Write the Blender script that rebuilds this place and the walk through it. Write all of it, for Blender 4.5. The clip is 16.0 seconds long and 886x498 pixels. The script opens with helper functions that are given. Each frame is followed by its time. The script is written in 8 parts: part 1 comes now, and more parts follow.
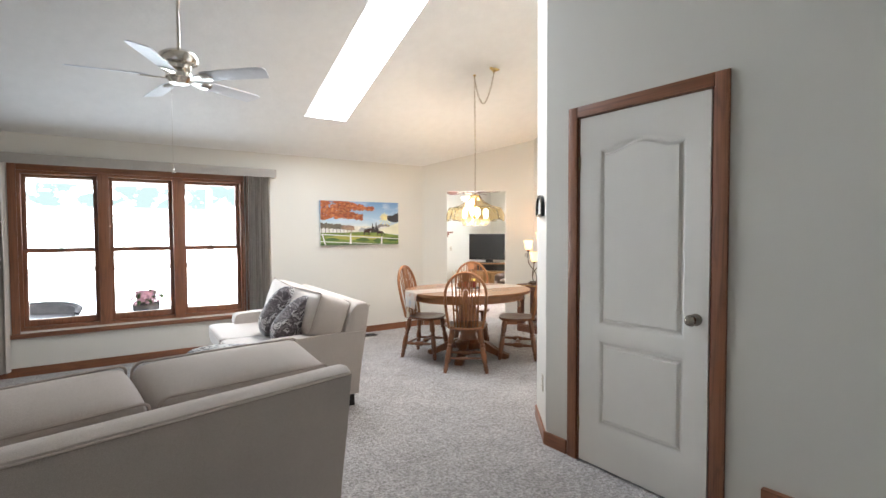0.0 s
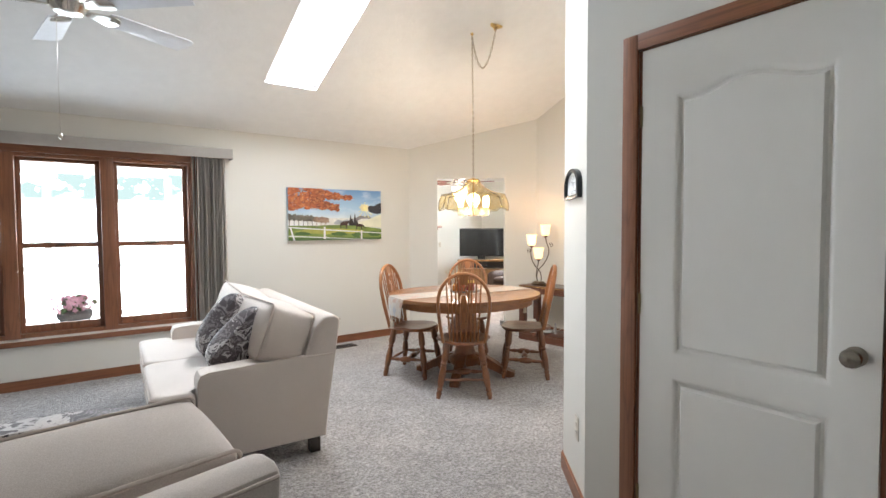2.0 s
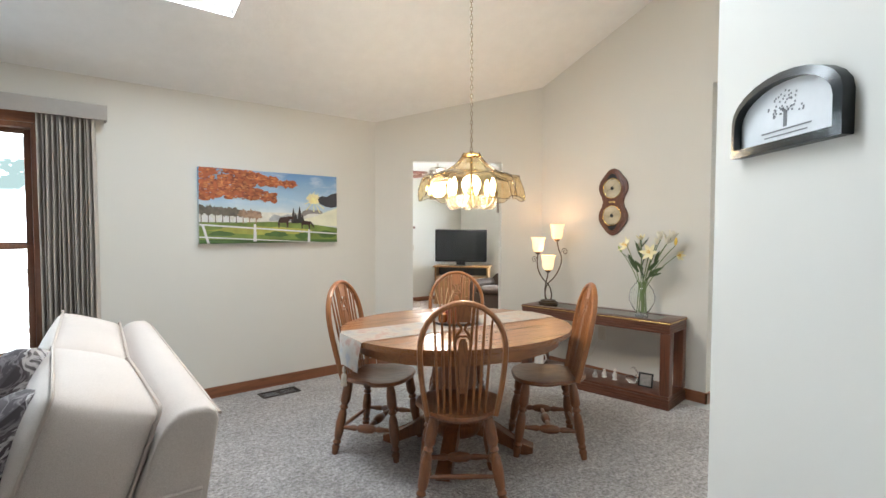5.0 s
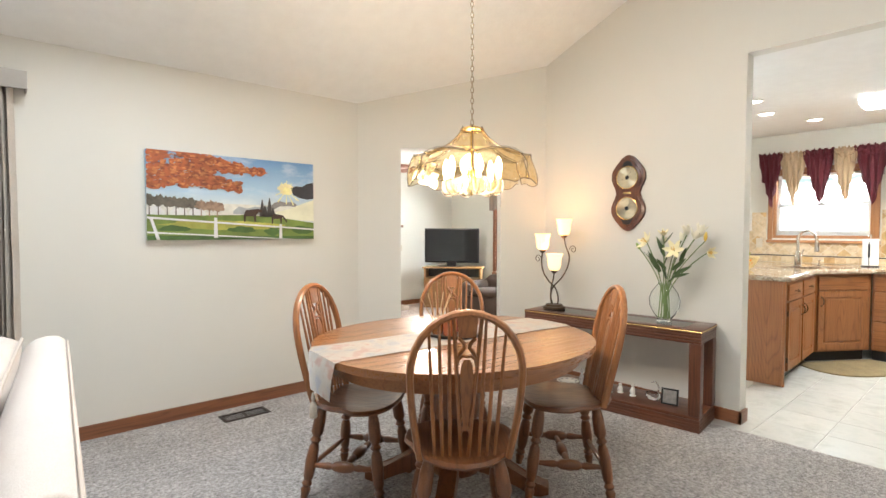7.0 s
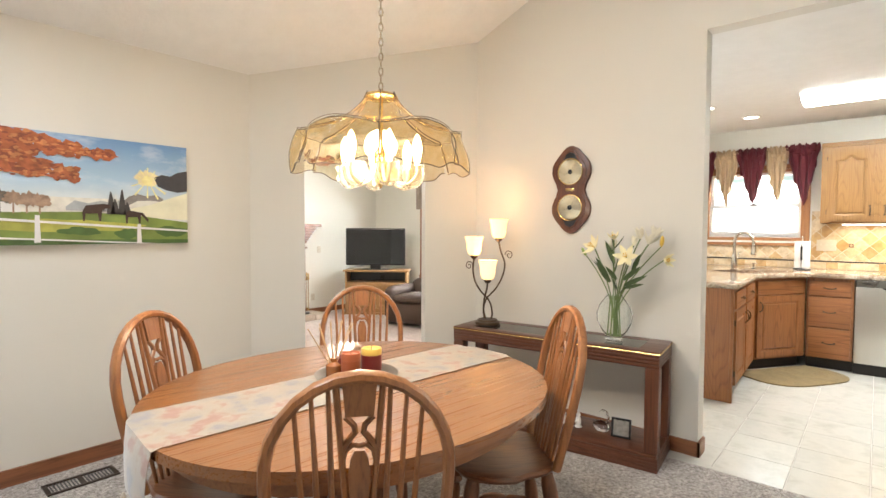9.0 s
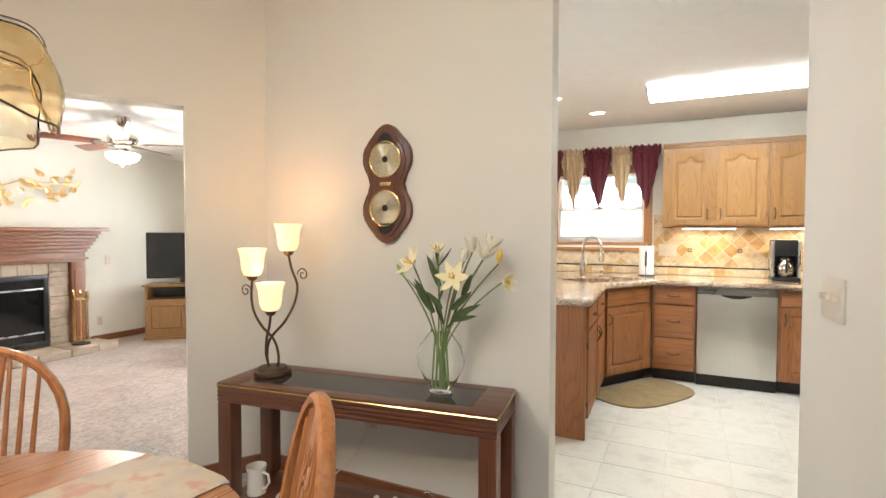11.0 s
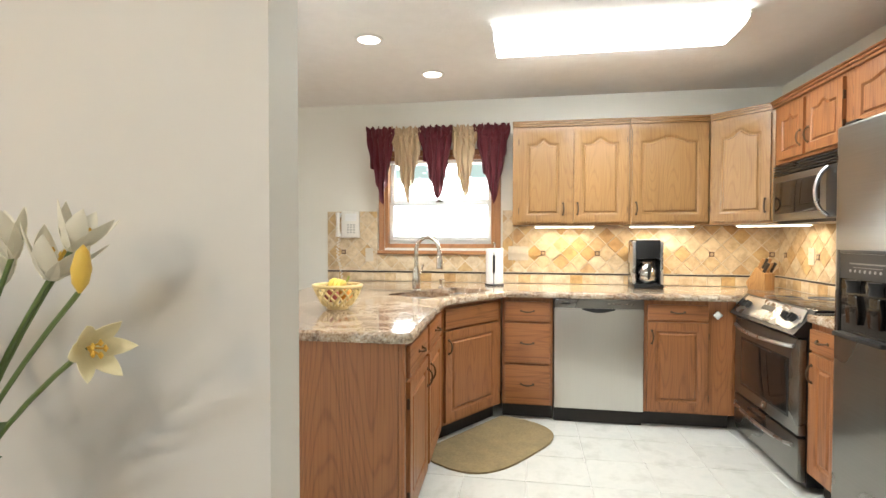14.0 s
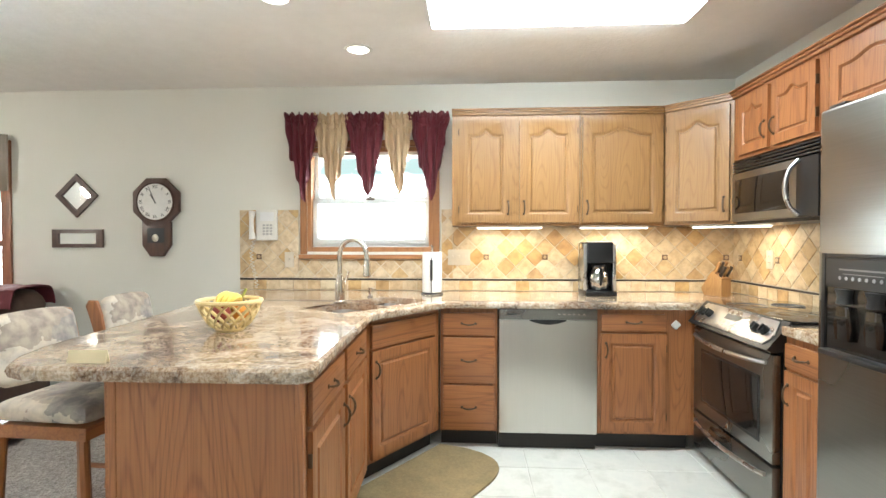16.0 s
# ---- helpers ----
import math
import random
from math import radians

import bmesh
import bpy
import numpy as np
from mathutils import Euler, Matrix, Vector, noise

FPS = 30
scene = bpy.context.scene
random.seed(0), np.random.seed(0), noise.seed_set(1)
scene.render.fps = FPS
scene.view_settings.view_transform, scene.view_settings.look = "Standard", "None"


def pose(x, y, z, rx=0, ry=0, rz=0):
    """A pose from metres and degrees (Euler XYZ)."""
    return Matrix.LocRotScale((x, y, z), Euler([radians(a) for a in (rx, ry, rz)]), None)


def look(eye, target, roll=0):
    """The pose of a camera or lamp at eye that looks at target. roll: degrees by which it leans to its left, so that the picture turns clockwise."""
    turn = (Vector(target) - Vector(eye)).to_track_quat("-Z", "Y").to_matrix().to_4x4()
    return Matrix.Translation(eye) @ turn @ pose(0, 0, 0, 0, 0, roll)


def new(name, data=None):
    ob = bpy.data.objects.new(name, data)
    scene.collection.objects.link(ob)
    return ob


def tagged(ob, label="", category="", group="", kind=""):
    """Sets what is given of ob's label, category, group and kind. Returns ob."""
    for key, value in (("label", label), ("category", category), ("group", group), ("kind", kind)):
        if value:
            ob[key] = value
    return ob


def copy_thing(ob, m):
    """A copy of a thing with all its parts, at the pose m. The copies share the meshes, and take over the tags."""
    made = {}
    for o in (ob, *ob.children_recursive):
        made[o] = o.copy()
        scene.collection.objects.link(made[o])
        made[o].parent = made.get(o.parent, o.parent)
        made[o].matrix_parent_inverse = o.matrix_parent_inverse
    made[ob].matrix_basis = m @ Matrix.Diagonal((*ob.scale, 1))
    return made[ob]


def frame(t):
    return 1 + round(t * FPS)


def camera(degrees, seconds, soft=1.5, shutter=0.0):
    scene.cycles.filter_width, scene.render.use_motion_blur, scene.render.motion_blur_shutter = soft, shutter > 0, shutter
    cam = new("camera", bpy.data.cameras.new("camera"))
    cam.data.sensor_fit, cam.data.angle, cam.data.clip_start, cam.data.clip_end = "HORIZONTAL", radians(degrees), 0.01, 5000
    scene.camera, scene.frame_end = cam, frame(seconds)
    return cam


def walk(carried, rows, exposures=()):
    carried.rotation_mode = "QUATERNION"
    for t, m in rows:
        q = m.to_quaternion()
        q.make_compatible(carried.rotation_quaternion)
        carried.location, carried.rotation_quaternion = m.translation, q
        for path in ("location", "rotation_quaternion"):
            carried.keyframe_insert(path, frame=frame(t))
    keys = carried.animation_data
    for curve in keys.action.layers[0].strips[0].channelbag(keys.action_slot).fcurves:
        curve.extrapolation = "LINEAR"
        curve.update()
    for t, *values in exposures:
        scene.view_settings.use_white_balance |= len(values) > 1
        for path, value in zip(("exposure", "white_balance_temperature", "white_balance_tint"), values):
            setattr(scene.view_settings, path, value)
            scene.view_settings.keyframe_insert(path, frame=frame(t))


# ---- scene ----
cam = camera(82.6, 16.0)
PATH = [
    (0, (0.855, 0.306, 1.39), (1.998, 1.945, 1.32), -0.2),
    (0.5, (0.942, 0.452, 1.39), (2.095, 2.085, 1.307), -0.3),
    (1, (1.071, 0.656, 1.369), (2.232, 2.282, 1.284), -0.3),
    (1.5, (1.211, 0.898, 1.361), (2.383, 2.516, 1.276), -0.2),
    (2, (1.374, 1.133, 1.348), (2.562, 2.741, 1.263), -0.3),
    (2.5, (1.538, 1.387, 1.338), (2.736, 2.987, 1.254), -0.2),
    (3, (1.689, 1.61, 1.324), (2.897, 3.202, 1.244), -0.4),
    (3.5, (1.863, 1.852, 1.354), (3.087, 3.431, 1.266), 0.1),
    (4, (2.018, 2.059, 1.353), (3.254, 3.629, 1.267), 0.2),
    (4.5, (2.148, 2.272, 1.346), (3.416, 3.816, 1.261), 0.3),
    (5, (2.252, 2.447, 1.328), (3.535, 3.98, 1.25), 0.2),
    (7.5, (2.669, 2.997, 1.272), (4.012, 4.478, 1.201), 0.2),
    (8, (2.771, 3.113, 1.273), (4.152, 4.557, 1.199), 0.3),
    (10.5, (3.846, 3.524, 1.341), (5.585, 4.508, 1.272), 0.1),
    (11, (4.114, 3.561, 1.337), (5.915, 4.428, 1.27), 0.1),
    (11.5, (4.393, 3.598, 1.325), (6.251, 4.336, 1.263), 0.0),
    (12, (4.658, 3.602, 1.308), (6.554, 4.234, 1.25), 0.0),
    (12.5, (4.886, 3.616, 1.301), (6.808, 4.169, 1.245), 0.2),
    (13, (5.096, 3.63, 1.296), (7.039, 4.105, 1.247), 0.1),
    (13.5, (5.288, 3.637, 1.286), (7.245, 4.045, 1.239), 0.1),
    (14, (5.444, 3.643, 1.284), (7.416, 3.977, 1.241), 0.1),
    (14.5, (5.595, 3.643, 1.293), (7.576, 3.91, 1.25), 0.0),
    (15, (5.728, 3.643, 1.281), (7.718, 3.844, 1.244), 0.0),
    (15.5, (5.851, 3.636, 1.284), (7.845, 3.787, 1.247), 0.0),
    (16, (5.928, 3.625, 1.285), (7.924, 3.742, 1.251), 0.0),
]
walk(cam, [(t, look(eye, target, roll)) for t, eye, target, roll in PATH],
     exposures=[(0, 0.06, 6350, 13), (2.5, -0.04, 6350, 12), (5, -0.30, 6150, 9), (7.5, 0.04, 6550, 11), (10.5, -0.24, 6850, 13), (12.5, -0.32, 6850, 13), (14.5, -0.22, 6450, 9), (16, -0.14, 6200, 7)])

# ---------------------------------------------------------------- light
world = bpy.data.worlds.new("sky")
scene.world = world
world.use_nodes = True
wn = world.node_tree
sky_node = wn.nodes.new("ShaderNodeTexSky")
sky_node.sky_type = 'NISHITA'
sky_node.sun_disc = False
sky_node.sun_elevation = radians(52)
sky_node.sun_rotation = radians(200)
wn.links.new(sky_node.outputs[0], wn.nodes["Background"].inputs[0])
wn.nodes["Background"].inputs[1].default_value = 0.15


def lamp(name, kind, m, power, color=(1, 1, 1), **kw):
    d = bpy.data.lights.new(name, kind)
    d.energy, d.color = power, color
    if kind == 'AREA':
        d.shape = 'RECTANGLE'
        d.size, d.size_y = kw.get("size", (1, 1))
        d.spread = radians(kw.get("spread", 180))
    elif kind == 'SUN':
        d.angle = radians(kw.get("angle", 0.5))
    else:
        d.shadow_soft_size = kw.get("radius", 0.03)
        if kind == 'SPOT':
            d.spot_size, d.spot_blend = radians(kw.get("cone", 100)), 0.6
    ob = new(name, d)
    ob.matrix_world = m
    return ob


DAY, WARM, COOL = (0.87, 0.95, 1.0), (1.0, 0.72, 0.42), (1.0, 0.97, 0.90)
lamp("sun", 'SUN', look((0, -8, 12), (0, 0, 0)), 3.0, (1.0, 0.95, 0.87))
# skylight through the openings
lamp("skylight_daylight", 'AREA', look((3.075, 4.685, 3.165), (3.075, 4.685 - 0.4167, 2.165)), 98, DAY, size=(0.48, 2.45))

# sky light entering by the wide living room window
lamp("window_daylight", 'AREA', look((1.31, 6.53, 1.22), (1.31, 5.53, 1.28)), 22, (0.68, 0.86, 1.0), size=(1.95, 1.45))

# ---------------------------------------------------------------- materials
_mats = {}


class Mat:
    """A node material under construction."""

    def __init__(self, name):
        self.m = bpy.data.materials.new(name)
        self.m.use_nodes = True
        self.t = self.m.node_tree
        self.b = self.t.nodes["Principled BSDF"]

    def node(self, kind, **kw):
        n = self.t.nodes.new("ShaderNode" + kind)
        for k, v in kw.items():
            if k == "operation":
                n.operation = v
            elif k == "blend":
                n.blend_type = v
            elif k == "data":
                n.data_type = v
            elif k == "feature":
                n.feature = v
            elif k == "wave":
                n.wave_type = v
            else:
                n.inputs[k.replace("_", " ")].default_value = v
        return n

    def link(self, a, b):
        self.t.links.new(a, b)

    def put(self, socket, value):
        if isinstance(value, bpy.types.NodeSocket):
            self.link(value, self.b.inputs[socket])
        else:
            self.b.inputs[socket].default_value = value

    def coords(self, scale=(1, 1, 1), rot=(0, 0, 0)):
        tc = self.t.nodes.new("ShaderNodeTexCoord")
        mp = self.t.nodes.new("ShaderNodeMapping")
        mp.inputs["Scale"].default_value = scale
        mp.inputs["Rotation"].default_value = rot
        self.link(tc.outputs["Object"], mp.inputs[0])
        return mp.outputs[0]

    def noise(self, vec, scale, detail=3, rough=0.55):
        n = self.node("TexNoise", Scale=scale, Detail=detail, Roughness=rough)
        self.link(vec, n.inputs["Vector"])
        return n.outputs["Fac"]

    def ramp(self, fac, stops):
        r = self.t.nodes.new("ShaderNodeValToRGB")
        e = r.color_ramp.elements
        while len(e) < len(stops):
            e.new(0.5)
        for el, (p, c) in zip(e, stops):
            el.position = p
            el.color = (*c, 1) if len(c) == 3 else c
        self.link(fac, r.inputs[0])
        return r.outputs[0]

    def mix(self, a, b, fac, blend="MIX"):
        n = self.t.nodes.new("ShaderNodeMix")
        n.data_type = 'RGBA'
        n.blend_type = blend
        for sock, v in ((n.inputs[6], a), (n.inputs[7], b), (n.inputs[0], fac)):
            if isinstance(v, bpy.types.NodeSocket):
                self.link(v, sock)
            elif isinstance(v, tuple):
                sock.default_value = (*v, 1)
            else:
                sock.default_value = v
        return n.outputs[2]

    def bump(self, height, strength=0.2, dist=0.01):
        n = self.node("Bump", Strength=strength, Distance=dist)
        self.link(height, n.inputs["Height"])
        self.link(n.outputs[0], self.b.inputs["Normal"])

    def vary(self, col, amount=0.12):
        """Piece-to-piece variation."""
        oi = self.t.nodes.new("ShaderNodeObjectInfo")
        h = self.node("HueSaturation")
        mr = self.node("MapRange", To_Min=1 - amount, To_Max=1 + amount)
        self.link(oi.outputs["Random"], mr.inputs[0])
        self.link(mr.outputs[0], h.inputs["Value"])
        self.link(col, h.inputs["Color"])
        return h.outputs[0]


def mat(name, color, rough=0.5, metal=0.0, scale=20, amount=0.08, bump=0.0, bscale=None, spec=0.5, coat=0.0):
    """Plain paint, plastic, metal or cloth with a faint unevenness at two scales."""
    if name in _mats:
        return _mats[name]
    m = Mat(name)
    v = m.coords()
    f = m.noise(v, scale, 4)
    g = m.noise(v, scale / 8, 2)
    dark = tuple(c * (1 - amount) for c in color)
    lite = tuple(min(1, c * (1 + amount)) for c in color)
    c1 = m.ramp(f, [(0.3, dark), (0.7, lite)])
    c2 = m.mix(c1, m.ramp(g, [(0.3, dark), (0.7, lite)]), 0.5)
    m.put("Base Color", c2)
    m.put("Metallic", metal)
    m.put("Specular IOR Level", spec)
    m.put("Coat Weight", coat)
    m.put("Roughness", m.ramp(g, [(0.2, (max(0, rough - .05),) * 3), (0.8, (min(1, rough + .05),) * 3)]))
    if bump:
        m.bump(m.noise(v, bscale or scale * 4, 3), bump, 0.004)
    _mats[name] = m.m
    return m.m


def wood(name, base, dark, axis="z", rough=0.38, scale=1.0, coat=0.15, figure=False):
    """Open-grained wood, the grain along one axis."""
    key = name + axis
    if key in _mats:
        return _mats[key]
    m = Mat(key)
    k = {"x": (1.1, 14, 14), "y": (14, 1.1, 14), "z": (14, 14, 1.1)}[axis]
    if figure:
        k = tuple(a * (0.42 if a > 2 else 0.6) for a in k)
    v = m.coords(tuple(a * scale for a in k))
    big = m.noise(v, 0.55, 2 if figure else 3, 0.4 if figure else 0.5)
    rings = m.node("Math", operation='MULTIPLY')
    m.link(big, rings.inputs[0])
    rings.inputs[1].default_value = 240 if figure else 60
    sine = m.node("Math", operation='SINE')
    m.link(rings.outputs[0], sine.inputs[0])
    cath = m.ramp(sine.outputs[0], [(0.0, base), (0.7, tuple(a * .8 + b * .2 for a, b in zip(base, dark))), (1.0, tuple(a * .32 + b * .68 for a, b in zip(base, dark)))])
    k2 = {"x": (2, 120, 120), "y": (120, 2, 120), "z": (120, 120, 2)}[axis]
    pores = m.noise(m.coords(k2), 1.0, 3, 0.6)
    c = m.mix(cath, m.ramp(pores, [(0.36, dark), (0.55, base)]), 0.42)
    tone = m.noise(m.coords((1.5, 1.5, 1.5)), 1.3, 2)
    c = m.mix(c, m.ramp(tone, [(0.3, (0.88, 0.86, 0.84)), (0.7, (1, 1, 1))]), 0.8, "MULTIPLY")
    m.put("Base Color", m.vary(c, 0.07))
    m.put("Roughness", m.ramp(pores, [(0.35, (rough + .12,) * 3), (0.6, (rough,) * 3)]))
    m.put("Coat Weight", coat)
    m.put("Coat Roughness", 0.2)
    m.bump(pores, 0.12, 0.002)
    _mats[key] = m.m
    return m.m


def emit(name, color, strength):
    if name in _mats:
        return _mats[name]
    m = Mat(name)
    m.put("Base Color", (*color, 1))
    m.put("Emission Color", (*color, 1))
    m.put("Emission Strength", strength)
    _mats[name] = m.m
    return m.m


def glass(name, color=(1, 1, 1), rough=0.0, ior=1.45):
    if name in _mats:
        return _mats[name]
    m = Mat(name)
    m.put("Base Color", (*color, 1))
    m.put("Transmission Weight", 1.0)
    m.put("Roughness", rough)
    m.put("IOR", ior)
    _mats[name] = m.m
    return m.m


def carpet(name, c0, c1, c2):
    m = Mat(name)
    v = m.coords()
    tuft = m.node("TexVoronoi", Scale=95.0)
    m.link(v, tuft.inputs["Vector"])
    n = m.noise(v, 54, 5, 0.78)
    n2 = m.noise(v, 3.0, 3, 0.6)
    c = m.ramp(n, [(0.33, c0), (0.5, c1), (0.67, c2)])
    c = m.mix(c, m.ramp(n2, [(0.35, (0.80, 0.79, 0.78)), (0.65, (1, 1, 1))]), 0.9, "MULTIPLY")
    c = m.mix(c, m.ramp(m.noise(v, 21, 3, 0.6), [(0.36, (0.70, 0.69, 0.68)), (0.60, (1.0, 1.0, 1.0))]), 0.85, "MULTIPLY")
    m.put("Base Color", c)
    m.put("Roughness", 1.0)
    m.put("Specular IOR Level", 0.05)
    m.put("Sheen Weight", 0.25)
    h = m.mix(n, tuft.outputs["Distance"], 0.5)
    m.bump(h, 0.9, 0.015)
    return m.m


def textured_ceiling():
    m = Mat("stippled_ceiling_paint")
    v = m.coords()
    a = m.noise(v, 9, 5, 0.6)
    b = m.noise(v, 34, 4, 0.6)
    m.put("Base Color", m.ramp(a, [(0.3, (0.81, 0.80, 0.78)), (0.7, (0.85, 0.84, 0.82))]))
    m.put("Roughness", 0.9)
    m.bump(m.mix(a, b, 0.5), 0.35, 0.012)
    return m.m


def wall_paint(name, color):
    m = Mat(name)
    v = m.coords()
    a = m.noise(v, 1.1, 3)
    b = m.noise(v, 160, 3, 0.6)
    m.put("Base Color", m.ramp(a, [(0.3, tuple(c * 0.975 for c in color)), (0.7, color)]))
    m.put("Roughness", 0.62)
    m.put("Specular IOR Level", 0.3)
    m.bump(b, 0.06, 0.002)
    return m.m


# One cabinet oak twice: lamp glow put into the golden, shade into the red.
LIT_OAK, LIT_OAK_D = (0.335, 0.178, 0.064), (0.205, 0.100, 0.034)
SHADED_REDOAK, SHADED_REDOAK_D = (0.345, 0.136, 0.047), (0.16, 0.055, 0.021)
TRIM, TRIM_D = (0.27, 0.105, 0.048), (0.14, 0.05, 0.024)
WALNUT, WALNUT_D = (0.135, 0.046, 0.022), (0.058, 0.02, 0.011)
M_WALL = wall_paint("warm_white_wall_paint", (0.705, 0.68, 0.625))
M_KWALL = wall_paint("pale_green_white_paint", (0.74, 0.735, 0.68))
M_CEIL = textured_ceiling()
M_CARPET = carpet("grey_beige_carpet", (0.16, 0.145, 0.135), (0.44, 0.405, 0.385), (0.74, 0.71, 0.69))
M_CARPET2 = carpet("pale_pink_beige_carpet", (0.36, 0.29, 0.26), (0.52, 0.43, 0.39), (0.64, 0.55, 0.50))
M_WHITE = mat("white_paint", (0.78, 0.775, 0.755), 0.42, 0, 12, 0.015)
M_PLATE = mat("ivory_plastic", (0.60, 0.55, 0.465), 0.35)
M_BLACK = mat("black_plastic", (0.012, 0.012, 0.013), 0.3)
M_STEEL = mat("brushed_stainless_steel", (0.56, 0.56, 0.57), 0.28, 1.0, 60, 0.05)
M_CHROME = mat("polished_nickel", (0.72, 0.68, 0.62), 0.12, 1.0)
M_BRASS = mat("polished_brass", (0.78, 0.55, 0.22), 0.18, 1.0)
M_BRONZE = mat("dark_bronze", (0.10, 0.065, 0.04), 0.45, 0.6)
M_GLASS = glass("clear_glass")
M_THINGLASS = glass("thin_vase_glass", (0.96, 0.98, 0.97), 0.0, 1.12)
M_PANE = glass("window_pane_glass", (0.98, 1, 0.99), 0.0, 1.08)


# ---------------------------------------------------------------- mesh tools
class B(object):
    """A bmesh with shaping calls, in metres."""

    def __init__(self):
        self.bm = bmesh.new()

    def add(self, verts, faces):
        vs = [self.bm.verts.new(v) for v in verts]
        for f in faces:
            try:
                self.bm.faces.new([vs[i] for i in f])
            except ValueError:
                pass
        return self

    def box(self, x0, x1, y0, y1, z0, z1, bevel=0.0, seg=2, m=None):
        geo = bmesh.ops.create_cube(self.bm, size=1.0)
        for v in geo["verts"]:
            v.co = Vector(((x0 + x1) / 2 + v.co.x * (x1 - x0), (y0 + y1) / 2 + v.co.y * (y1 - y0), (z0 + z1) / 2 + v.co.z * (z1 - z0)))
        if m is not None:
            for v in geo["verts"]:
                v.co = m @ v.co
        if bevel:
            es = list({e for v in geo["verts"] for e in v.link_edges})
            bmesh.ops.bevel(self.bm, geom=es, offset=bevel, segments=seg, affect='EDGES', profile=0.6)
        return self

    def lathe(self, profile, seg=20, m=None, cap=True):
        """Profile of (radius, height) turned round z."""
        rings = []
        for r, z in profile:
            ring = []
            for i in range(seg):
                a = 2 * math.pi * i / seg
                p = Vector((r * math.cos(a), r * math.sin(a), z))
                ring.append(self.bm.verts.new(m @ p if m is not None else p))
            rings.append(ring)
        for a, b in zip(rings, rings[1:]):
            for i in range(seg):
                self.bm.faces.new((a[i], a[(i + 1) % seg], b[(i + 1) % seg], b[i]))
        if cap:
            self.bm.faces.new(rings[0][::-1])
            self.bm.faces.new(rings[-1])
        return self

    def tube(self, pts, radius, seg=8, closed=False, flat=1.0):
        """A round bar along points; radius is a number or one for each point."""
        pts = [Vector(p) for p in pts]
        n = len(pts)
        rings = []
        ref = None
        for i, p in enumerate(pts):
            if closed:
                d = (pts[(i + 1) % n] - pts[i - 1]).normalized()
            else:
                d = (pts[min(i + 1, n - 1)] - pts[max(i - 1, 0)]).normalized()
            if ref is None:
                ref = Vector((0, 0, 1)) if abs(d.z) < 0.9 else Vector((0, 1, 0))
            side = d.cross(ref).normalized()
            up = side.cross(d).normalized()
            ref = up
            r = radius[i] if isinstance(radius, (list, tuple)) else radius
            rings.append([self.bm.verts.new(p + (side * math.cos(2 * math.pi * k / seg) * flat + up * math.sin(2 * math.pi * k / seg)) * r) for k in range(seg)])
        pairs = list(zip(rings, rings[1:])) + ([(rings[-1], rings[0])] if closed else [])
        for a, b in pairs:
            for k in range(seg):
                self.bm.faces.new((a[k], a[(k + 1) % seg], b[(k + 1) % seg], b[k]))
        if not closed:
            self.bm.faces.new(rings[0][::-1])
            self.bm.faces.new(rings[-1])
        return self

    def prism(self, poly, z0, z1, bevel=0.0, m=None, seg=2):
        """A flat outline (x, y) raised from z0 to z1; m places it."""
        t = bmesh.new()
        lo = [t.verts.new((x, y, z0)) for x, y in poly]
        hi = [t.verts.new((x, y, z1)) for x, y in poly]
        n = len(poly)
        f0, f1 = t.faces.new(lo[::-1]), t.faces.new(hi)
        for i in range(n):
            t.faces.new((lo[i], lo[(i + 1) % n], hi[(i + 1) % n], hi[i]))
        if bevel:
            bmesh.ops.bevel(t, geom=list(f0.edges) + list(f1.edges), offset=bevel, segments=seg, affect='EDGES', profile=0.6)
        if m is not None:
            t.transform(m)
        me = bpy.data.meshes.new("outline")
        t.to_mesh(me)
        t.free()
        self.bm.from_mesh(me)
        bpy.data.meshes.remove(me)
        return self

    def grid(self, fn, nu, nv, thick=0.0):
        """A surface fn(u, v) over the unit square, with thickness along its normal."""
        vs = [[self.bm.verts.new(fn(i / nu, j / nv)) for j in range(nv + 1)] for i in range(nu + 1)]
        fs = []
        for i in range(nu):
            for j in range(nv):
                fs.append(self.bm.faces.new((vs[i][j], vs[i + 1][j], vs[i + 1][j + 1], vs[i][j + 1])))
        if thick:
            bmesh.ops.recalc_face_normals(self.bm, faces=fs)
            bmesh.ops.solidify(self.bm, geom=fs, thickness=thick)
        return self

    def soft(self, x0, x1, y0, y1, z0, z1, puff=0.03, r=0.05, n=7, m=None, power=3.2):
        """A stuffed cushion: a rounded box with bulging faces."""
        cx, cy, cz = (x0 + x1) / 2, (y0 + y1) / 2, (z0 + z1) / 2
        hx, hy, hz = (x1 - x0) / 2, (y1 - y0) / 2, (z1 - z0) / 2
        geo = bmesh.ops.create_cube(self.bm, size=2.0)
        es = list({e for v in geo["verts"] for e in v.link_edges})
        bmesh.ops.subdivide_edges(self.bm, edges=es, cuts=n, use_grid_fill=True)
        for v in self.bm.verts:
            p = v.co.copy()
            q = Vector([math.copysign(abs(a) ** 0.8, a) for a in p])
            # rounded corners
            h = (hx, hy, hz)
            inner = Vector([max(-h[i] + r, min(h[i] - r, q[i] * h[i])) for i in range(3)])
            out = Vector([q[i] * h[i] for i in range(3)]) - inner
            pt = inner + (out.normalized() * r if out.length > 1e-6 else Vector())
            for i in range(3):
                if abs(abs(p[i]) - 1) < 1e-5:
                    a, b = [p[j] for j in range(3) if j != i]
                    pt[i] += math.copysign(puff * (1 - a * a) * (1 - b * b), p[i])
            v.co = pt + Vector((cx, cy, cz))
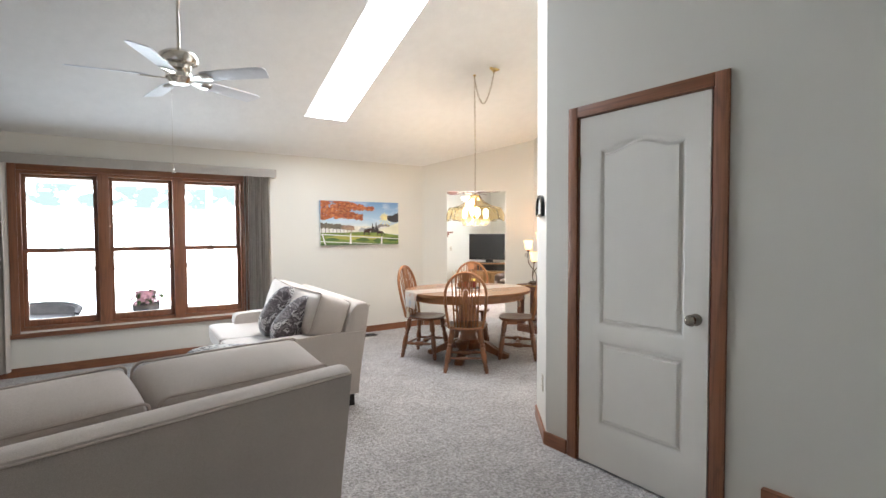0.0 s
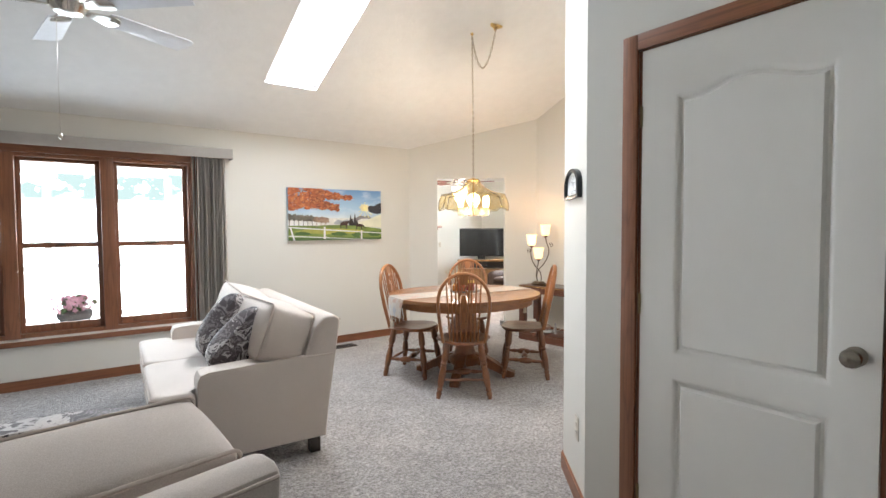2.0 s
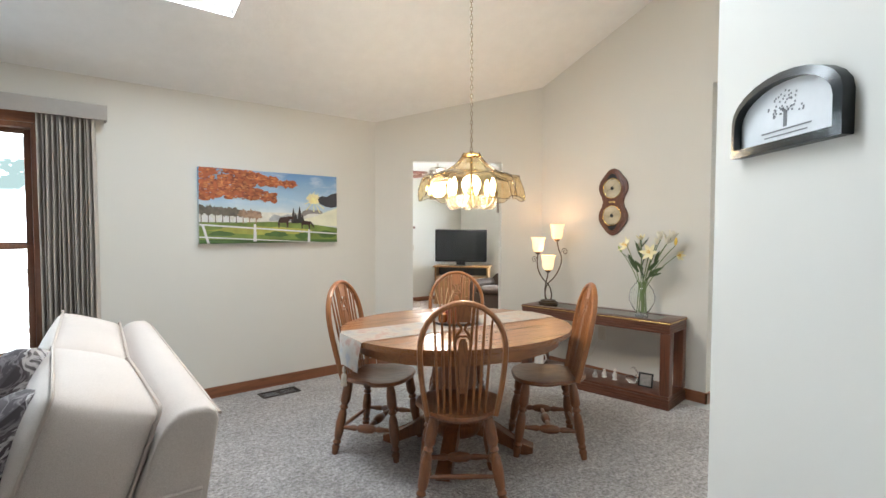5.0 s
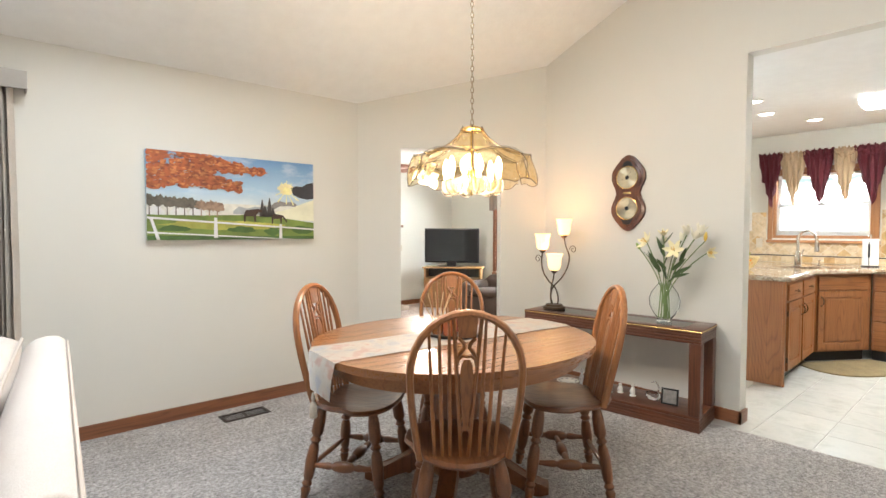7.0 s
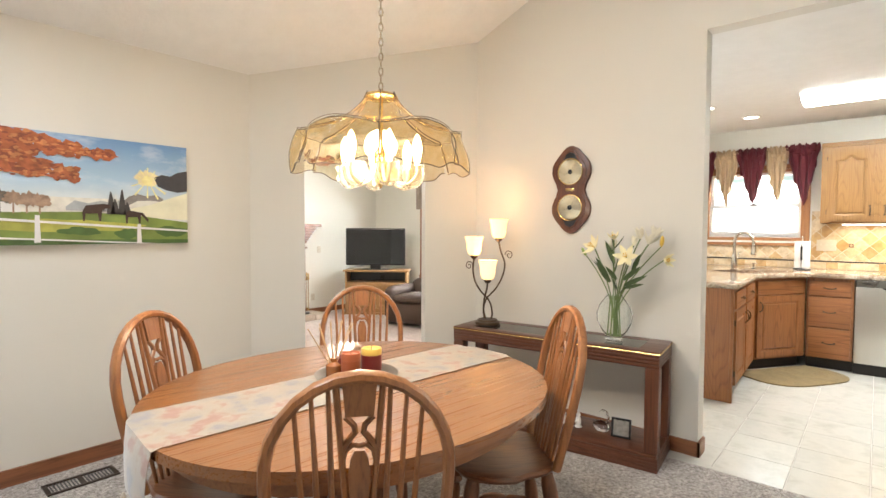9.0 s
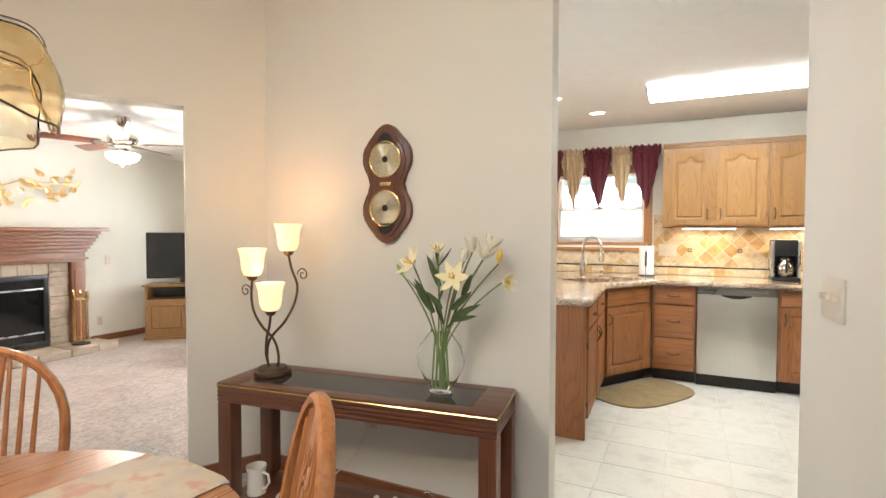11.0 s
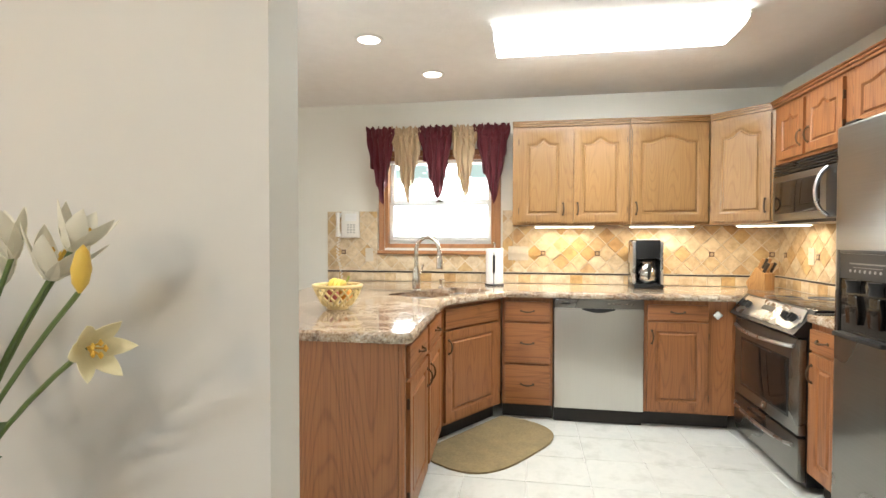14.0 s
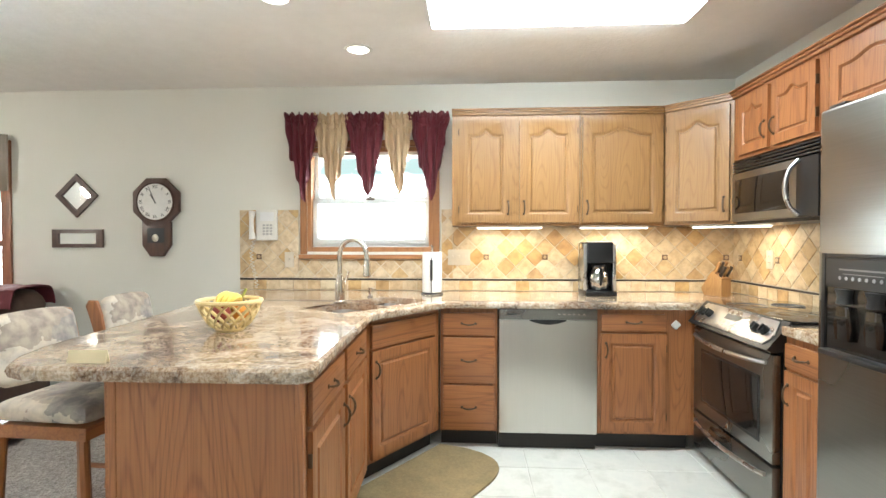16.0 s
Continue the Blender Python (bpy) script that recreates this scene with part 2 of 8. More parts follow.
            if m is not None:
                v.co = m @ v.co
        return self

    def mesh(self, name, material, smooth=True):
        bmesh.ops.recalc_face_normals(self.bm, faces=self.bm.faces[:])
        me = bpy.data.meshes.new(name)
        self.bm.to_mesh(me)
        self.bm.free()
        me.materials.append(material)
        if smooth:
            for p in me.polygons:
                p.use_smooth = True
            me.set_sharp_from_angle(angle=radians(38))
        return me


def thing(name, label, category, m=None, group="", kind=""):
    ob = new(name)
    ob.empty_display_size = 0.1
    if m is not None:
        ob.matrix_world = m
    return tagged(ob, label, category, group, kind)


def part(name, b, material, parent, label="", smooth=True):
    ob = new(name, b.mesh(name, material, smooth))
    ob.parent = parent
    if label:
        tagged(ob, label)
    return ob


def solo(name, b, material, label, category, m=None, kind="", group="", smooth=True):
    ob = new(name, b.mesh(name, material, smooth))
    if m is not None:
        ob.matrix_world = m
    return tagged(ob, label, category, group, kind)


def text(name, body, size, material, parent, m, depth=0.0008):
    cu = bpy.data.curves.new(name, 'FONT')
    cu.body, cu.size, cu.extrude, cu.align_x, cu.align_y = body, size, depth, 'CENTER', 'CENTER'
    cu.materials.append(material)
    ob = new(name, cu)
    ob.parent = parent
    ob.matrix_local = m
    return ob


# ---------------------------------------------------------------- structure
NORTH, EAST, KEAST, KSOUTH = 6.60, 6.24, 9.67, 1.75
CEIL, PITCH, RIDGE, EAVE = 2.44, 0.4167, 1.5, 2.349


def vault(y):
    """Height of the sloping ceiling."""
    return EAVE + PITCH * (NORTH - y) if y > RIDGE else EAVE + PITCH * (NORTH - RIDGE) - PITCH * (RIDGE - y)


def wall(name, p0, p1, material, label, holes=(), thick=0.12, z0=0.0, top=CEIL, cuts=()):
    """A wall from p0 to p1, its body to the left of that way. holes: (s0, s1, z0, z1). top: a height or a function of y."""
    p0, p1 = Vector(p0), Vector(p1)
    d = (p1 - p0)
    length = d.length
    d.normalize()
    nrm = Vector((-d.y, d.x))
    b = B()
    stops = sorted({0.0, length, *cuts, *(h[0] for h in holes), *(h[1] for h in holes)})

    def tz(s):
        return top((p0 + d * s).y) if callable(top) else top

    for a, c in zip(stops, stops[1:]):
        segs = [(z0, z0, None)]
        inside = sorted([h for h in holes if h[0] < (a + c) / 2 < h[1]], key=lambda h: h[2])
        lows = [(z0, z0)] + [(h[3], h[3]) for h in inside]
        highs = [(h[2], h[2]) for h in inside] + [(tz(a), tz(c))]
        for (l0, l1), (h0, h1) in zip(lows, highs):
            if h0 - l0 < 0.002:
                continue
            pts = []
            for off in (0, thick):
                for s, l, h in ((a, l0, h0), (c, l1, h1)):
                    q = p0 + d * s + nrm * off
                    pts += [(q.x, q.y, l), (q.x, q.y, h)]
            b.add(pts, [(0, 2, 3, 1), (4, 5, 7, 6), (0, 1, 5, 4), (2, 6, 7, 3), (1, 3, 7, 5), (0, 4, 6, 2)])
    bmesh.ops.remove_doubles(b.bm, verts=b.bm.verts[:], dist=0.0005)
    return solo(name, b, material, label, "wall", kind="structure", smooth=False)


# living and dining room
WX0, WX1, WZ0, WZ1 = 0.276, 2.344, 0.435, 1.993
wall("wall_north", (4.876, NORTH), (-2.2, NORTH), M_WALL, "warm white painted wall with a wide window", z0=0, top=EAVE + 0.02, thick=-0.16,
     holes=[(4.876 - WX1, 4.876 - WX0, WZ0, WZ1)])
DGL = math.hypot(6.24 - 4.876, 5.68 - 6.60)
wall("wall_diagonal", (4.876, 6.60), (6.24, 5.68), M_WALL, "angled warm white wall with an open doorway", holes=[(0.362, 1.2375, 0.0, 1.985)], top=vault, cuts=(0.8,))
wall("wall_east", (6.24, 5.68), (6.24, 4.077), M_WALL, "warm white wall behind the console table", top=vault, thick=0.11)
wall("wall_header", (6.24, 4.077), (6.24, 3.215), M_WALL, "painted wall over the kitchen opening", top=vault, z0=CEIL - 0.01, thick=0.11)
wall("wall_header_return", (6.35, 3.215), (6.10, 3.215), M_WALL, "painted wall over the kitchen opening", top=vault, z0=CEIL - 0.01, thick=0.13)
wall("wall_switch", (6.10, 3.215), (3.57, 2.975), M_WALL, "warm white wall with light switches", top=vault, thick=0.12, cuts=(1.2,))
wall("wall_plaque", (3.57, 2.975), (3.26, 2.59), M_WALL, "narrow angled wall catching the window light", top=vault, thick=0.12)
wall("wall_closet", (3.26, 2.59), (3.26, -3.0), M_WALL, "painted wall with a panelled closet door", top=vault, thick=0.12,
     holes=[(2.59 - 2.332, 2.59 - 1.52, 0.0, 2.065)], cuts=(2.59 - 1.5,))
wall("wall_south", (3.26, -3.0), (-2.2, -3.0), M_WALL, "plain painted wall", top=vault(-3.0), thick=0.12)
wall("wall_west", (-2.2, -3.0), (-2.2, 6.60), M_WALL, "plain painted wall", top=vault, thick=0.12, cuts=(4.5,))
# kitchen and family room
wall("wall_kitchen_west", (6.10, 3.085), (6.10, KSOUTH), M_KWALL, "painted kitchen wall", thick=-0.12)
wall("wall_kitchen_south", (5.98, KSOUTH), (KEAST, KSOUTH), M_KWALL, "pale painted kitchen wall behind the cooker", thick=-0.12)
wall("wall_kitchen_east", (KEAST, KSOUTH - 0.12), (KEAST, 10.7), M_KWALL, "pale painted wall with the kitchen window", thick=-0.14, z0=-0.15,
     holes=[(3.92 - KSOUTH + .12, 4.87 - KSOUTH + .12, 1.20, 1.98), (7.28 - KSOUTH + .12, 9.44 - KSOUTH + .12, 0.52, 2.0)])
wall("wall_fireplace", (KEAST + 0.14, 10.7), (4.3, 10.7), M_KWALL, "cream painted wall with the fireplace", thick=-0.14, z0=-0.15)
wall("wall_family_west", (4.3, 10.84), (4.3, 6.83), M_KWALL, "plain cream painted wall", thick=-0.12, z0=-0.15)

b = B().box(-2.35, 6.12, -3.1, NORTH + 0.05, -0.12, 0.0)
solo("floor_carpet", b, M_CARPET, "grey-beige cut pile carpet", "floor", kind="structure", smooth=False)
b = B().prism([(6.36, 4.9), (9.67, 4.9), (9.67, 6.5), (6.36, 6.5)], -0.14, 0.0)
solo("floor_breakfast", b, M_CARPET, "grey-beige cut pile carpet", "floor", kind="structure", smooth=False)
b = B().box(4.3, KEAST, 5.2, 10.7, -0.27, -0.15)
solo("floor_family", b, M_CARPET2, "pale pinkish carpet of the sunken family room", "floor", kind="structure", smooth=False)

# vaulted ceiling with a skylight shaft
SKX0, SKX1, SKY0, SKY1 = 2.83, 3.32, 3.55, 5.82
b = B()
ys = [NORTH + 0.16, SKY1, SKY0, RIDGE, -3.12]
xs = [-2.35, SKX0, SKX1, 6.36]


def vz(y):
    return vault(min(y, NORTH)) - (y - NORTH) * PITCH if y > NORTH else vault(y)


for i in range(3):
    for j in range(4):
        if i == 1 and j == 1:
            continue
        x0, x1, y0, y1 = xs[i], xs[i + 1], ys[j], ys[j + 1]
        pts = [(x, y, vz(y) + dz) for dz in (0, 0.25) for x, y in ((x0, y0), (x1, y0), (x1, y1), (x0, y1))]
        b.add(pts, [(0, 1, 2, 3), (4, 7, 6, 5), (0, 4, 5, 1), (1, 5, 6, 2), (2, 6, 7, 3), (3, 7, 4, 0)])
bmesh.ops.remove_doubles(b.bm, verts=b.bm.verts[:], dist=0.0005)
solo("ceiling_vault", b, M_CEIL, "white stippled sloping ceiling with a skylight shaft", "ceiling", kind="structure", smooth=False)
b = B().box(6.352, KEAST + 0.14, KSOUTH - 0.12, 10.84, CEIL, CEIL + 0.15)
solo("ceiling_kitchen", b, M_CEIL, "flat white stippled ceiling", "ceiling", kind="structure", smooth=False)
b = B().prism([(4.18, 10.84), (4.18, 6.85), (5.0, 6.85), (6.35, 5.8), (6.35, 10.84)], CEIL, CEIL + 0.15)
solo("ceiling_family", b, M_CEIL, "flat white stippled ceiling", "ceiling", kind="structure", smooth=False)
b = B().box(5.98, 6.352, KSOUTH - 0.12, 3.21, CEIL, CEIL + 0.15)
solo("ceiling_nook", b, M_CEIL, "flat white ceiling", "ceiling", kind="structure", smooth=False)
# skylight glazing on top of the shaft; the pane glows in the sky's stead
sk = thing("skylight", "long narrow skylight in the sloping ceiling", "skylight", kind="structure")
b = B()
pts = [(x, y, vault(y) + 0.06 + dz) for dz in (0, 0.012) for x, y in ((SKX0, SKY0), (SKX1, SKY0), (SKX1, SKY1), (SKX0, SKY1))]
b.add(pts, [(0, 1, 2, 3), (4, 7, 6, 5), (0, 4, 5, 1), (1, 5, 6, 2), (2, 6, 7, 3), (3, 7, 4, 0)])
pane = part("pane", b, emit("skylight_sky_glow", (0.95, 0.98, 1.0), 2.2), sk, "white skylight pane glowing in place of the sky", smooth=False)


def board(name, p0, p1, z0, z1, proud, material, label, side=1):
    """Trim along a wall foot from p0 to p1."""
    p0, p1 = Vector(p0), Vector(p1)
    d = (p1 - p0).normalized()
    ang = math.atan2(d.y, d.x)
    b = B().box(0, (p1 - p0).length, 0, side * proud, z0, z1)
    top = [e for e in b.bm.edges if all(abs(v.co.z - z1) < 1e-6 and abs(v.co.y - side * proud) < 1e-6 for v in e.verts)]
    bmesh.ops.bevel(b.bm, geom=top, offset=min(0.008, proud * 0.6), segments=2, affect='EDGES')
    return solo(name, b, material, label, "baseboard", Matrix.Translation((p0.x, p0.y, 0)) @ pose(0, 0, 0, 0, 0, math.degrees(ang)), kind="structure")


TRIMX = wood("red_oak_trim", TRIM, TRIM_D, "x", 0.35)
TRIMY = wood("red_oak_trim", TRIM, TRIM_D, "y", 0.35)
TRIMZ = wood("red_oak_trim", TRIM, TRIM_D, "z", 0.35)
BL = "red-brown oak baseboard"
board("baseboard_north", (-2.2, NORTH), (4.876, NORTH), 0, 0.085, 0.014, TRIMX, BL, -1)
dg = Vector((6.24 - 4.876, 5.68 - 6.60)).normalized()
q = lambda s: (4.876 + dg.x * s, 6.60 + dg.y * s)
board("baseboard_diagonal_a", q(0.012), q(0.362), 0, 0.085, 0.014, TRIMX, BL, -1)
board("baseboard_diagonal_b", q(1.2375), q(DGL - 0.006), 0, 0.085, 0.014, TRIMX, BL, -1)
board("baseboard_east", (6.24, 5.67), (6.24, 4.063), 0, 0.085, 0.014, TRIMX, BL, -1)
board("baseboard_east_end", (6.226, 4.077), (6.35, 4.077), 0, 0.085, 0.014, TRIMX, BL, -1)
board("baseboard_switch", (6.10, 3.215), (3.575, 2.9755), 0, 0.085, 0.014, TRIMX, BL, -1)
board("baseboard_plaque", (3.57, 2.975), (3.26, 2.59), 0, 0.085, 0.014, TRIMX, BL, -1)
board("baseboard_closet", (3.26, 2.59), (3.26, 2.412), 0, 0.085, 0.014, TRIMX, BL, -1)
board("baseboard_entry", (3.26, 1.44), (3.26, 1.30), 0, 0.085, 0.014, TRIMX, BL, -1)
board("trim_entry_panel", (3.26, 1.29), (3.26, -2.9), 0, 0.262, 0.03, TRIMX, "tall reddish wooden skirting board", -1)
board("baseboard_fireplace", (9.6, 10.7), (8.1, 10.7), -0.15, -0.065, 0.014, TRIMX, BL, 1)
board("baseboard_breakfast", (9.67, 6.49), (9.67, 5.42), 0, 0.085, 0.014, TRIMX, BL, -1)

# kitchen floor tiles on a mortar bed
b = B().box(6.12, KEAST, KSOUTH, 4.9, -0.12, -0.004)
kfloor = solo("floor_kitchen", b, mat("grey_grout", (0.60, 0.59, 0.56), 0.85), "pale marbled ceramic tile floor with grey joints", "floor", kind="structure", smooth=False)

# ---------------------------------------------------------------- living room window, door
def sash_window(name, label, m, w, h, units, frame_mat, frame_h, depth=0.16, casing=0.065, sill=0.10, sash_mat=None):
    """Side by side double-hung windows; local x along the wall, y out, origin at the lower inside corner of the opening."""
    ob = thing(name, label, "window", m, kind="structure")
    b = B()
    b.box(-casing, 0.0, -0.018, 0.0, -0.02, h + casing, 0.004).box(w, w + casing, -0.018, 0.0, -0.02, h + casing, 0.004)
    part("side_casing", b, frame_mat, ob)
    part("head_casing", B().box(0.001, w - 0.001, -0.02, 0.0, h, h + casing, 0.004), frame_h, ob)
    part("window_sill", B().box(-casing - 0.01, w + casing + 0.01, -0.03, 0.001, -sill, -0.021, 0.006), frame_h, ob)
    b = B().box(0.0, 0.03, 0.0, depth, 0, h).box(w - 0.03, w, 0.0, depth, 0, h).box(0.03, w - 0.03, 0.0, depth, h - 0.03, h).box(0.03, w - 0.03, 0.0, depth, 0.0, 0.035)
    part("jamb", b, frame_mat, ob, smooth=False)
    uw = w / units
    for i in range(units):
        x0, x1 = i * uw, (i + 1) * uw
        if i:
            part("mullion", B().box(x0 - 0.05, x0 + 0.05, -0.012, depth, 0.0, h, 0.004), frame_mat, ob)
        a, c = x0 + (0.05 if i else 0.03), x1 - (0.05 if i < units - 1 else 0.03)
        for nm, y, z0, z1 in (("lower_sash", 0.045, 0.036, h * 0.505), ("upper_sash", 0.085, h * 0.495, h - 0.03)):
            r, bot = 0.036, (0.065 if nm == "lower_sash" else 0.03)
            b = B().box(a, a + r, y, y + 0.035, z0, z1, 0.003).box(c - r, c, y, y + 0.035, z0, z1, 0.003)
            b.box(a + r, c - r, y, y + 0.035, z1 - r * 0.85, z1, 0.003).box(a + r, c - r, y, y + 0.035, z0, z0 + bot, 0.003)
            s = part(nm, b, sash_mat or frame_mat, ob)
            p = part("pane", B().box(a + r - 0.004, c - r + 0.004, y + 0.015, y + 0.019, z0 + bot - 0.004, z1 - r * 0.85 + 0.004), M_PANE, s, "clear glass pane", smooth=False)
            p.visible_shadow = False
        mid = (a + c) / 2
        part("sash_lock", B().box(mid - 0.03, mid + 0.03, 0.028, 0.046, h * 0.5, h * 0.5 + 0.014, 0.004).lathe([(0.011, 0), (0.011, 0.012), (0.006, 0.016)], 10, pose(mid, 0.036, h * 0.5 + 0.012)), M_BRONZE, ob, "dark metal sash lock")
    return ob


sash_window("window_1", "triple red-oak framed double-hung window", pose(WX0, NORTH, WZ0), WX1 - WX0, WZ1 - WZ0, 3, TRIMZ, TRIMX, sill=0.065)
M_VINYL = mat("grey_taupe_vinyl", (0.36, 0.33, 0.30), 0.55, 0, 30, 0.05)
M_VINYL2 = mat("taupe_blind_fabric", (0.54, 0.49, 0.44), 0.7, 0, 90, 0.10, 0.2)
val = thing("blind_valance", "pale grey vinyl valance box over the living room window", "blind", pose(0, NORTH, 2.055))
part("front", B().box(-0.15, 2.712, -0.115, -0.105, -0.012, 0.088, 0.004), M_VINYL, val)
part("return_end", B().box(2.702, 2.712, -0.105, -0.001, -0.012, 0.088, 0.002), M_VINYL, val)
part("top", B().box(-0.15, 2.702, -0.105, -0.001, 0.080, 0.086), M_VINYL, val)
part("track", B().box(-0.14, 2.69, -0.07, -0.035, 0.055, 0.08), M_WHITE, val)


def blinds(name, label, x0, x1, n):
    ob = thing(name, label, "blind", pose(0, NORTH - 0.055, 0), group="vertical blinds of the living room")
    for i in range(n):
        x = x0 + (x1 - x0) * (i + 0.5) / n
        a = radians(68 + 8 * math.sin(i * 2.1))
        c, s = math.cos(a) * 0.042, math.sin(a) * 0.042
        b = B().grid(lambda u, v: Vector((x + (2 * u - 1) * c + 0.004 * math.sin(v * 5 + i), (2 * u - 1) * s + 0.008 * (1 - (2 * u - 1) ** 2), 0.06 + 2.05 * v)), 3, 4, 0.0012)
        part("slat", b, M_VINYL2, ob)
    return ob


blinds("vertical_blind", "stacked taupe vertical blind slats beside the window", 2.345, 2.655, 13)
blinds("vertical_blind", "stacked taupe vertical blind slats beside the window", -0.12, 0.20, 13)

# closet door: x is local y, seen from the room
DW, DH = 0.772, 2.04
DX = 3.26
door = thing("door_1", "white moulded two-panel door with an arched top panel", "door", pose(DX + 0.028, 1.54, 0.012, 0, 0, 90), kind="structure")


def arch(x0, x1, z0, z1, rise, n=14):
    """Outline with an eyebrow-arched top."""
    pts = [(x0, z0), (x1, z0), (x1, z1)]
    w = x1 - x0
    for i in range(n + 1):
        u = i / n
        x = x1 - 0.06 - (w - 0.12) * u
        pts.append((x, z1 + rise * 0.5 * (1 - math.cos(2 * math.pi * u)) ** 0.9 / 2 ** -0.1))
    pts.append((x0, z1))
    return pts


def ring_panel(b, outline, inset, y_face, y_low, m):
    """A moulded bead along an outline, and the raised field within."""
    cx = sum(p[0] for p in outline) / len(outline)
    cz = sum(p[1] for p in outline) / len(outline)

    def shrink(d):
        out = []
        n = len(outline)
        for i in range(n):
            a, p, c = Vector(outline[i - 1]), Vector(outline[i]), Vector(outline[(i + 1) % n])
            d1, d2 = (p - a).normalized(), (c - p).normalized()
            nn = (Vector((-d1.y, d1.x)) + Vector((-d2.y, d2.x)))
            nn = nn.normalized() * d / max(0.5, nn.length / 2) if nn.length > 1e-6 else Vector((0, 0))
            out.append(p + nn)
        return out
    levels = [(0, y_face), (inset * 0.25, y_face - 0.004), (inset * 0.5, y_low), (inset * 0.75, y_low), (inset, y_face - 0.002)]
    rings = [[b.bm.verts.new(m @ Vector((p[0], y, p[1]))) for p in shrink(d)] for d, y in levels]
    n = len(outline)
    for a, c in zip(rings, rings[1:]):
        for i in range(n):
            b.bm.faces.new((a[i], a[(i + 1) % n], c[(i + 1) % n], c[i]))
    b.bm.faces.new(rings[-1])
    return rings[0]


def panelled_slab(w, h, t, outlines, inset, depth):
    """A door leaf in the x-z plane, its face at y = t, with moulded panels sunk into the face."""
    b = B()
    m = Matrix.Identity(4)
    inner = [ring_panel(b, o, inset, t, t - depth, m) for o in outlines]
    outer = [b.bm.verts.new(p) for p in ((0, t, 0), (w, t, 0), (w, t, h), (0, t, h))]
    edges = []
    for loop in [outer] + inner:
        for i in range(len(loop)):
            e = b.bm.edges.get((loop[i], loop[(i + 1) % len(loop)])) or b.bm.edges.new((loop[i], loop[(i + 1) % len(loop)]))
            edges.append(e)
    bmesh.ops.triangle_fill(b.bm, use_beauty=True, edges=edges)
    back = [b.bm.verts.new(p) for p in ((0, 0, 0), (w, 0, 0), (w, 0, h), (0, 0, h))]
    b.bm.faces.new(back)
    for i in range(4):
        b.bm.faces.new((outer[i], outer[(i + 1) % 4], back[(i + 1) % 4], back[i]))
    return b


slab = panelled_slab(DW, DH, 0.035, [arch(0.118, 0.635, 0.835, 1.845, 0.045), [(0.118, 0.25), (0.635, 0.25), (0.635, 0.745), (0.118, 0.745)]], 0.040, 0.014)
part("leaf", slab, mat("satin_white_door_paint", (0.82, 0.79, 0.74), 0.32, 0, 12, 0.015), door)
kn = part("knob", B().lathe([(0.030, 0), (0.030, 0.006), (0.012, 0.010), (0.011, 0.030), (0.022, 0.036), (0.029, 0.050), (0.026, 0.062), (0.010, 0.068)], 20, pose(0.06, 0.035, 0.945, -90, 0, 0)), mat("aged_pewter", (0.36, 0.32, 0.27), 0.28, 1.0), door, "round brushed nickel knob")
for z in (0.22, 1.02, 1.78):
    part("hinge", B().box(DW - 0.003, DW + 0.006, 0.028, 0.036, z - 0.04, z + 0.04).lathe([(0.0045, -0.042), (0.0045, 0.042)], 8, pose(DW + 0.003, 0.037, z)), mat("tarnished_brass_hinge", (0.30, 0.21, 0.11), 0.5, 0.7), door, "brass hinge")
# local x along +y, local y towards the room (-x)
cas = thing("door_casing", "red-brown oak door casing", "trim", pose(DX, 1.54, 0, 0, 0, 90), kind="structure")
part("side_casing", B().box(-0.085, -0.018, 0.0, 0.018, 0.0, 2.125, 0.004), TRIMZ, cas)
part("side_casing", B().box(DW + 0.018, DW + 0.085, 0.0, 0.018, 0.0, 2.125, 0.004), TRIMZ, cas)
part("head_casing", B().box(-0.017, DW + 0.017, 0.0, 0.018, 2.06, 2.125, 0.004), TRIMX, cas)
part("jamb", B().box(-0.018, -0.003, -0.11, 0.0, 0.0, 2.06).box(DW + 0.003, DW + 0.018, -0.11, 0.0, 0, 2.06).box(-0.003, DW + 0.003, -0.11, 0.0, 2.057, 2.063), TRIMZ, cas, smooth=False)

# ---------------------------------------------------------------- sofas
def upholstery():
    m = Mat("cream_linen_upholstery")
    v = m.coords()
    weave = m.noise(v, 420, 2, 0.6)
    big = m.noise(v, 4, 3)
    c = m.ramp(weave, [(0.3, (0.52, 0.445, 0.39)), (0.7, (0.67, 0.595, 0.54))])
    c = m.mix(c, m.ramp(big, [(0.3, (0.93, 0.93, 0.93)), (0.7, (1, 1, 1))]), 1.0, "MULTIPLY")
    m.put("Base Color", c)
    m.put("Roughness", 0.95)
    m.put("Sheen Weight", 0.2)
    m.put("Specular IOR Level", 0.15)
    m.bump(m.mix(weave, m.noise(v, 9, 3), 0.5), 0.25, 0.006)
    return m.m


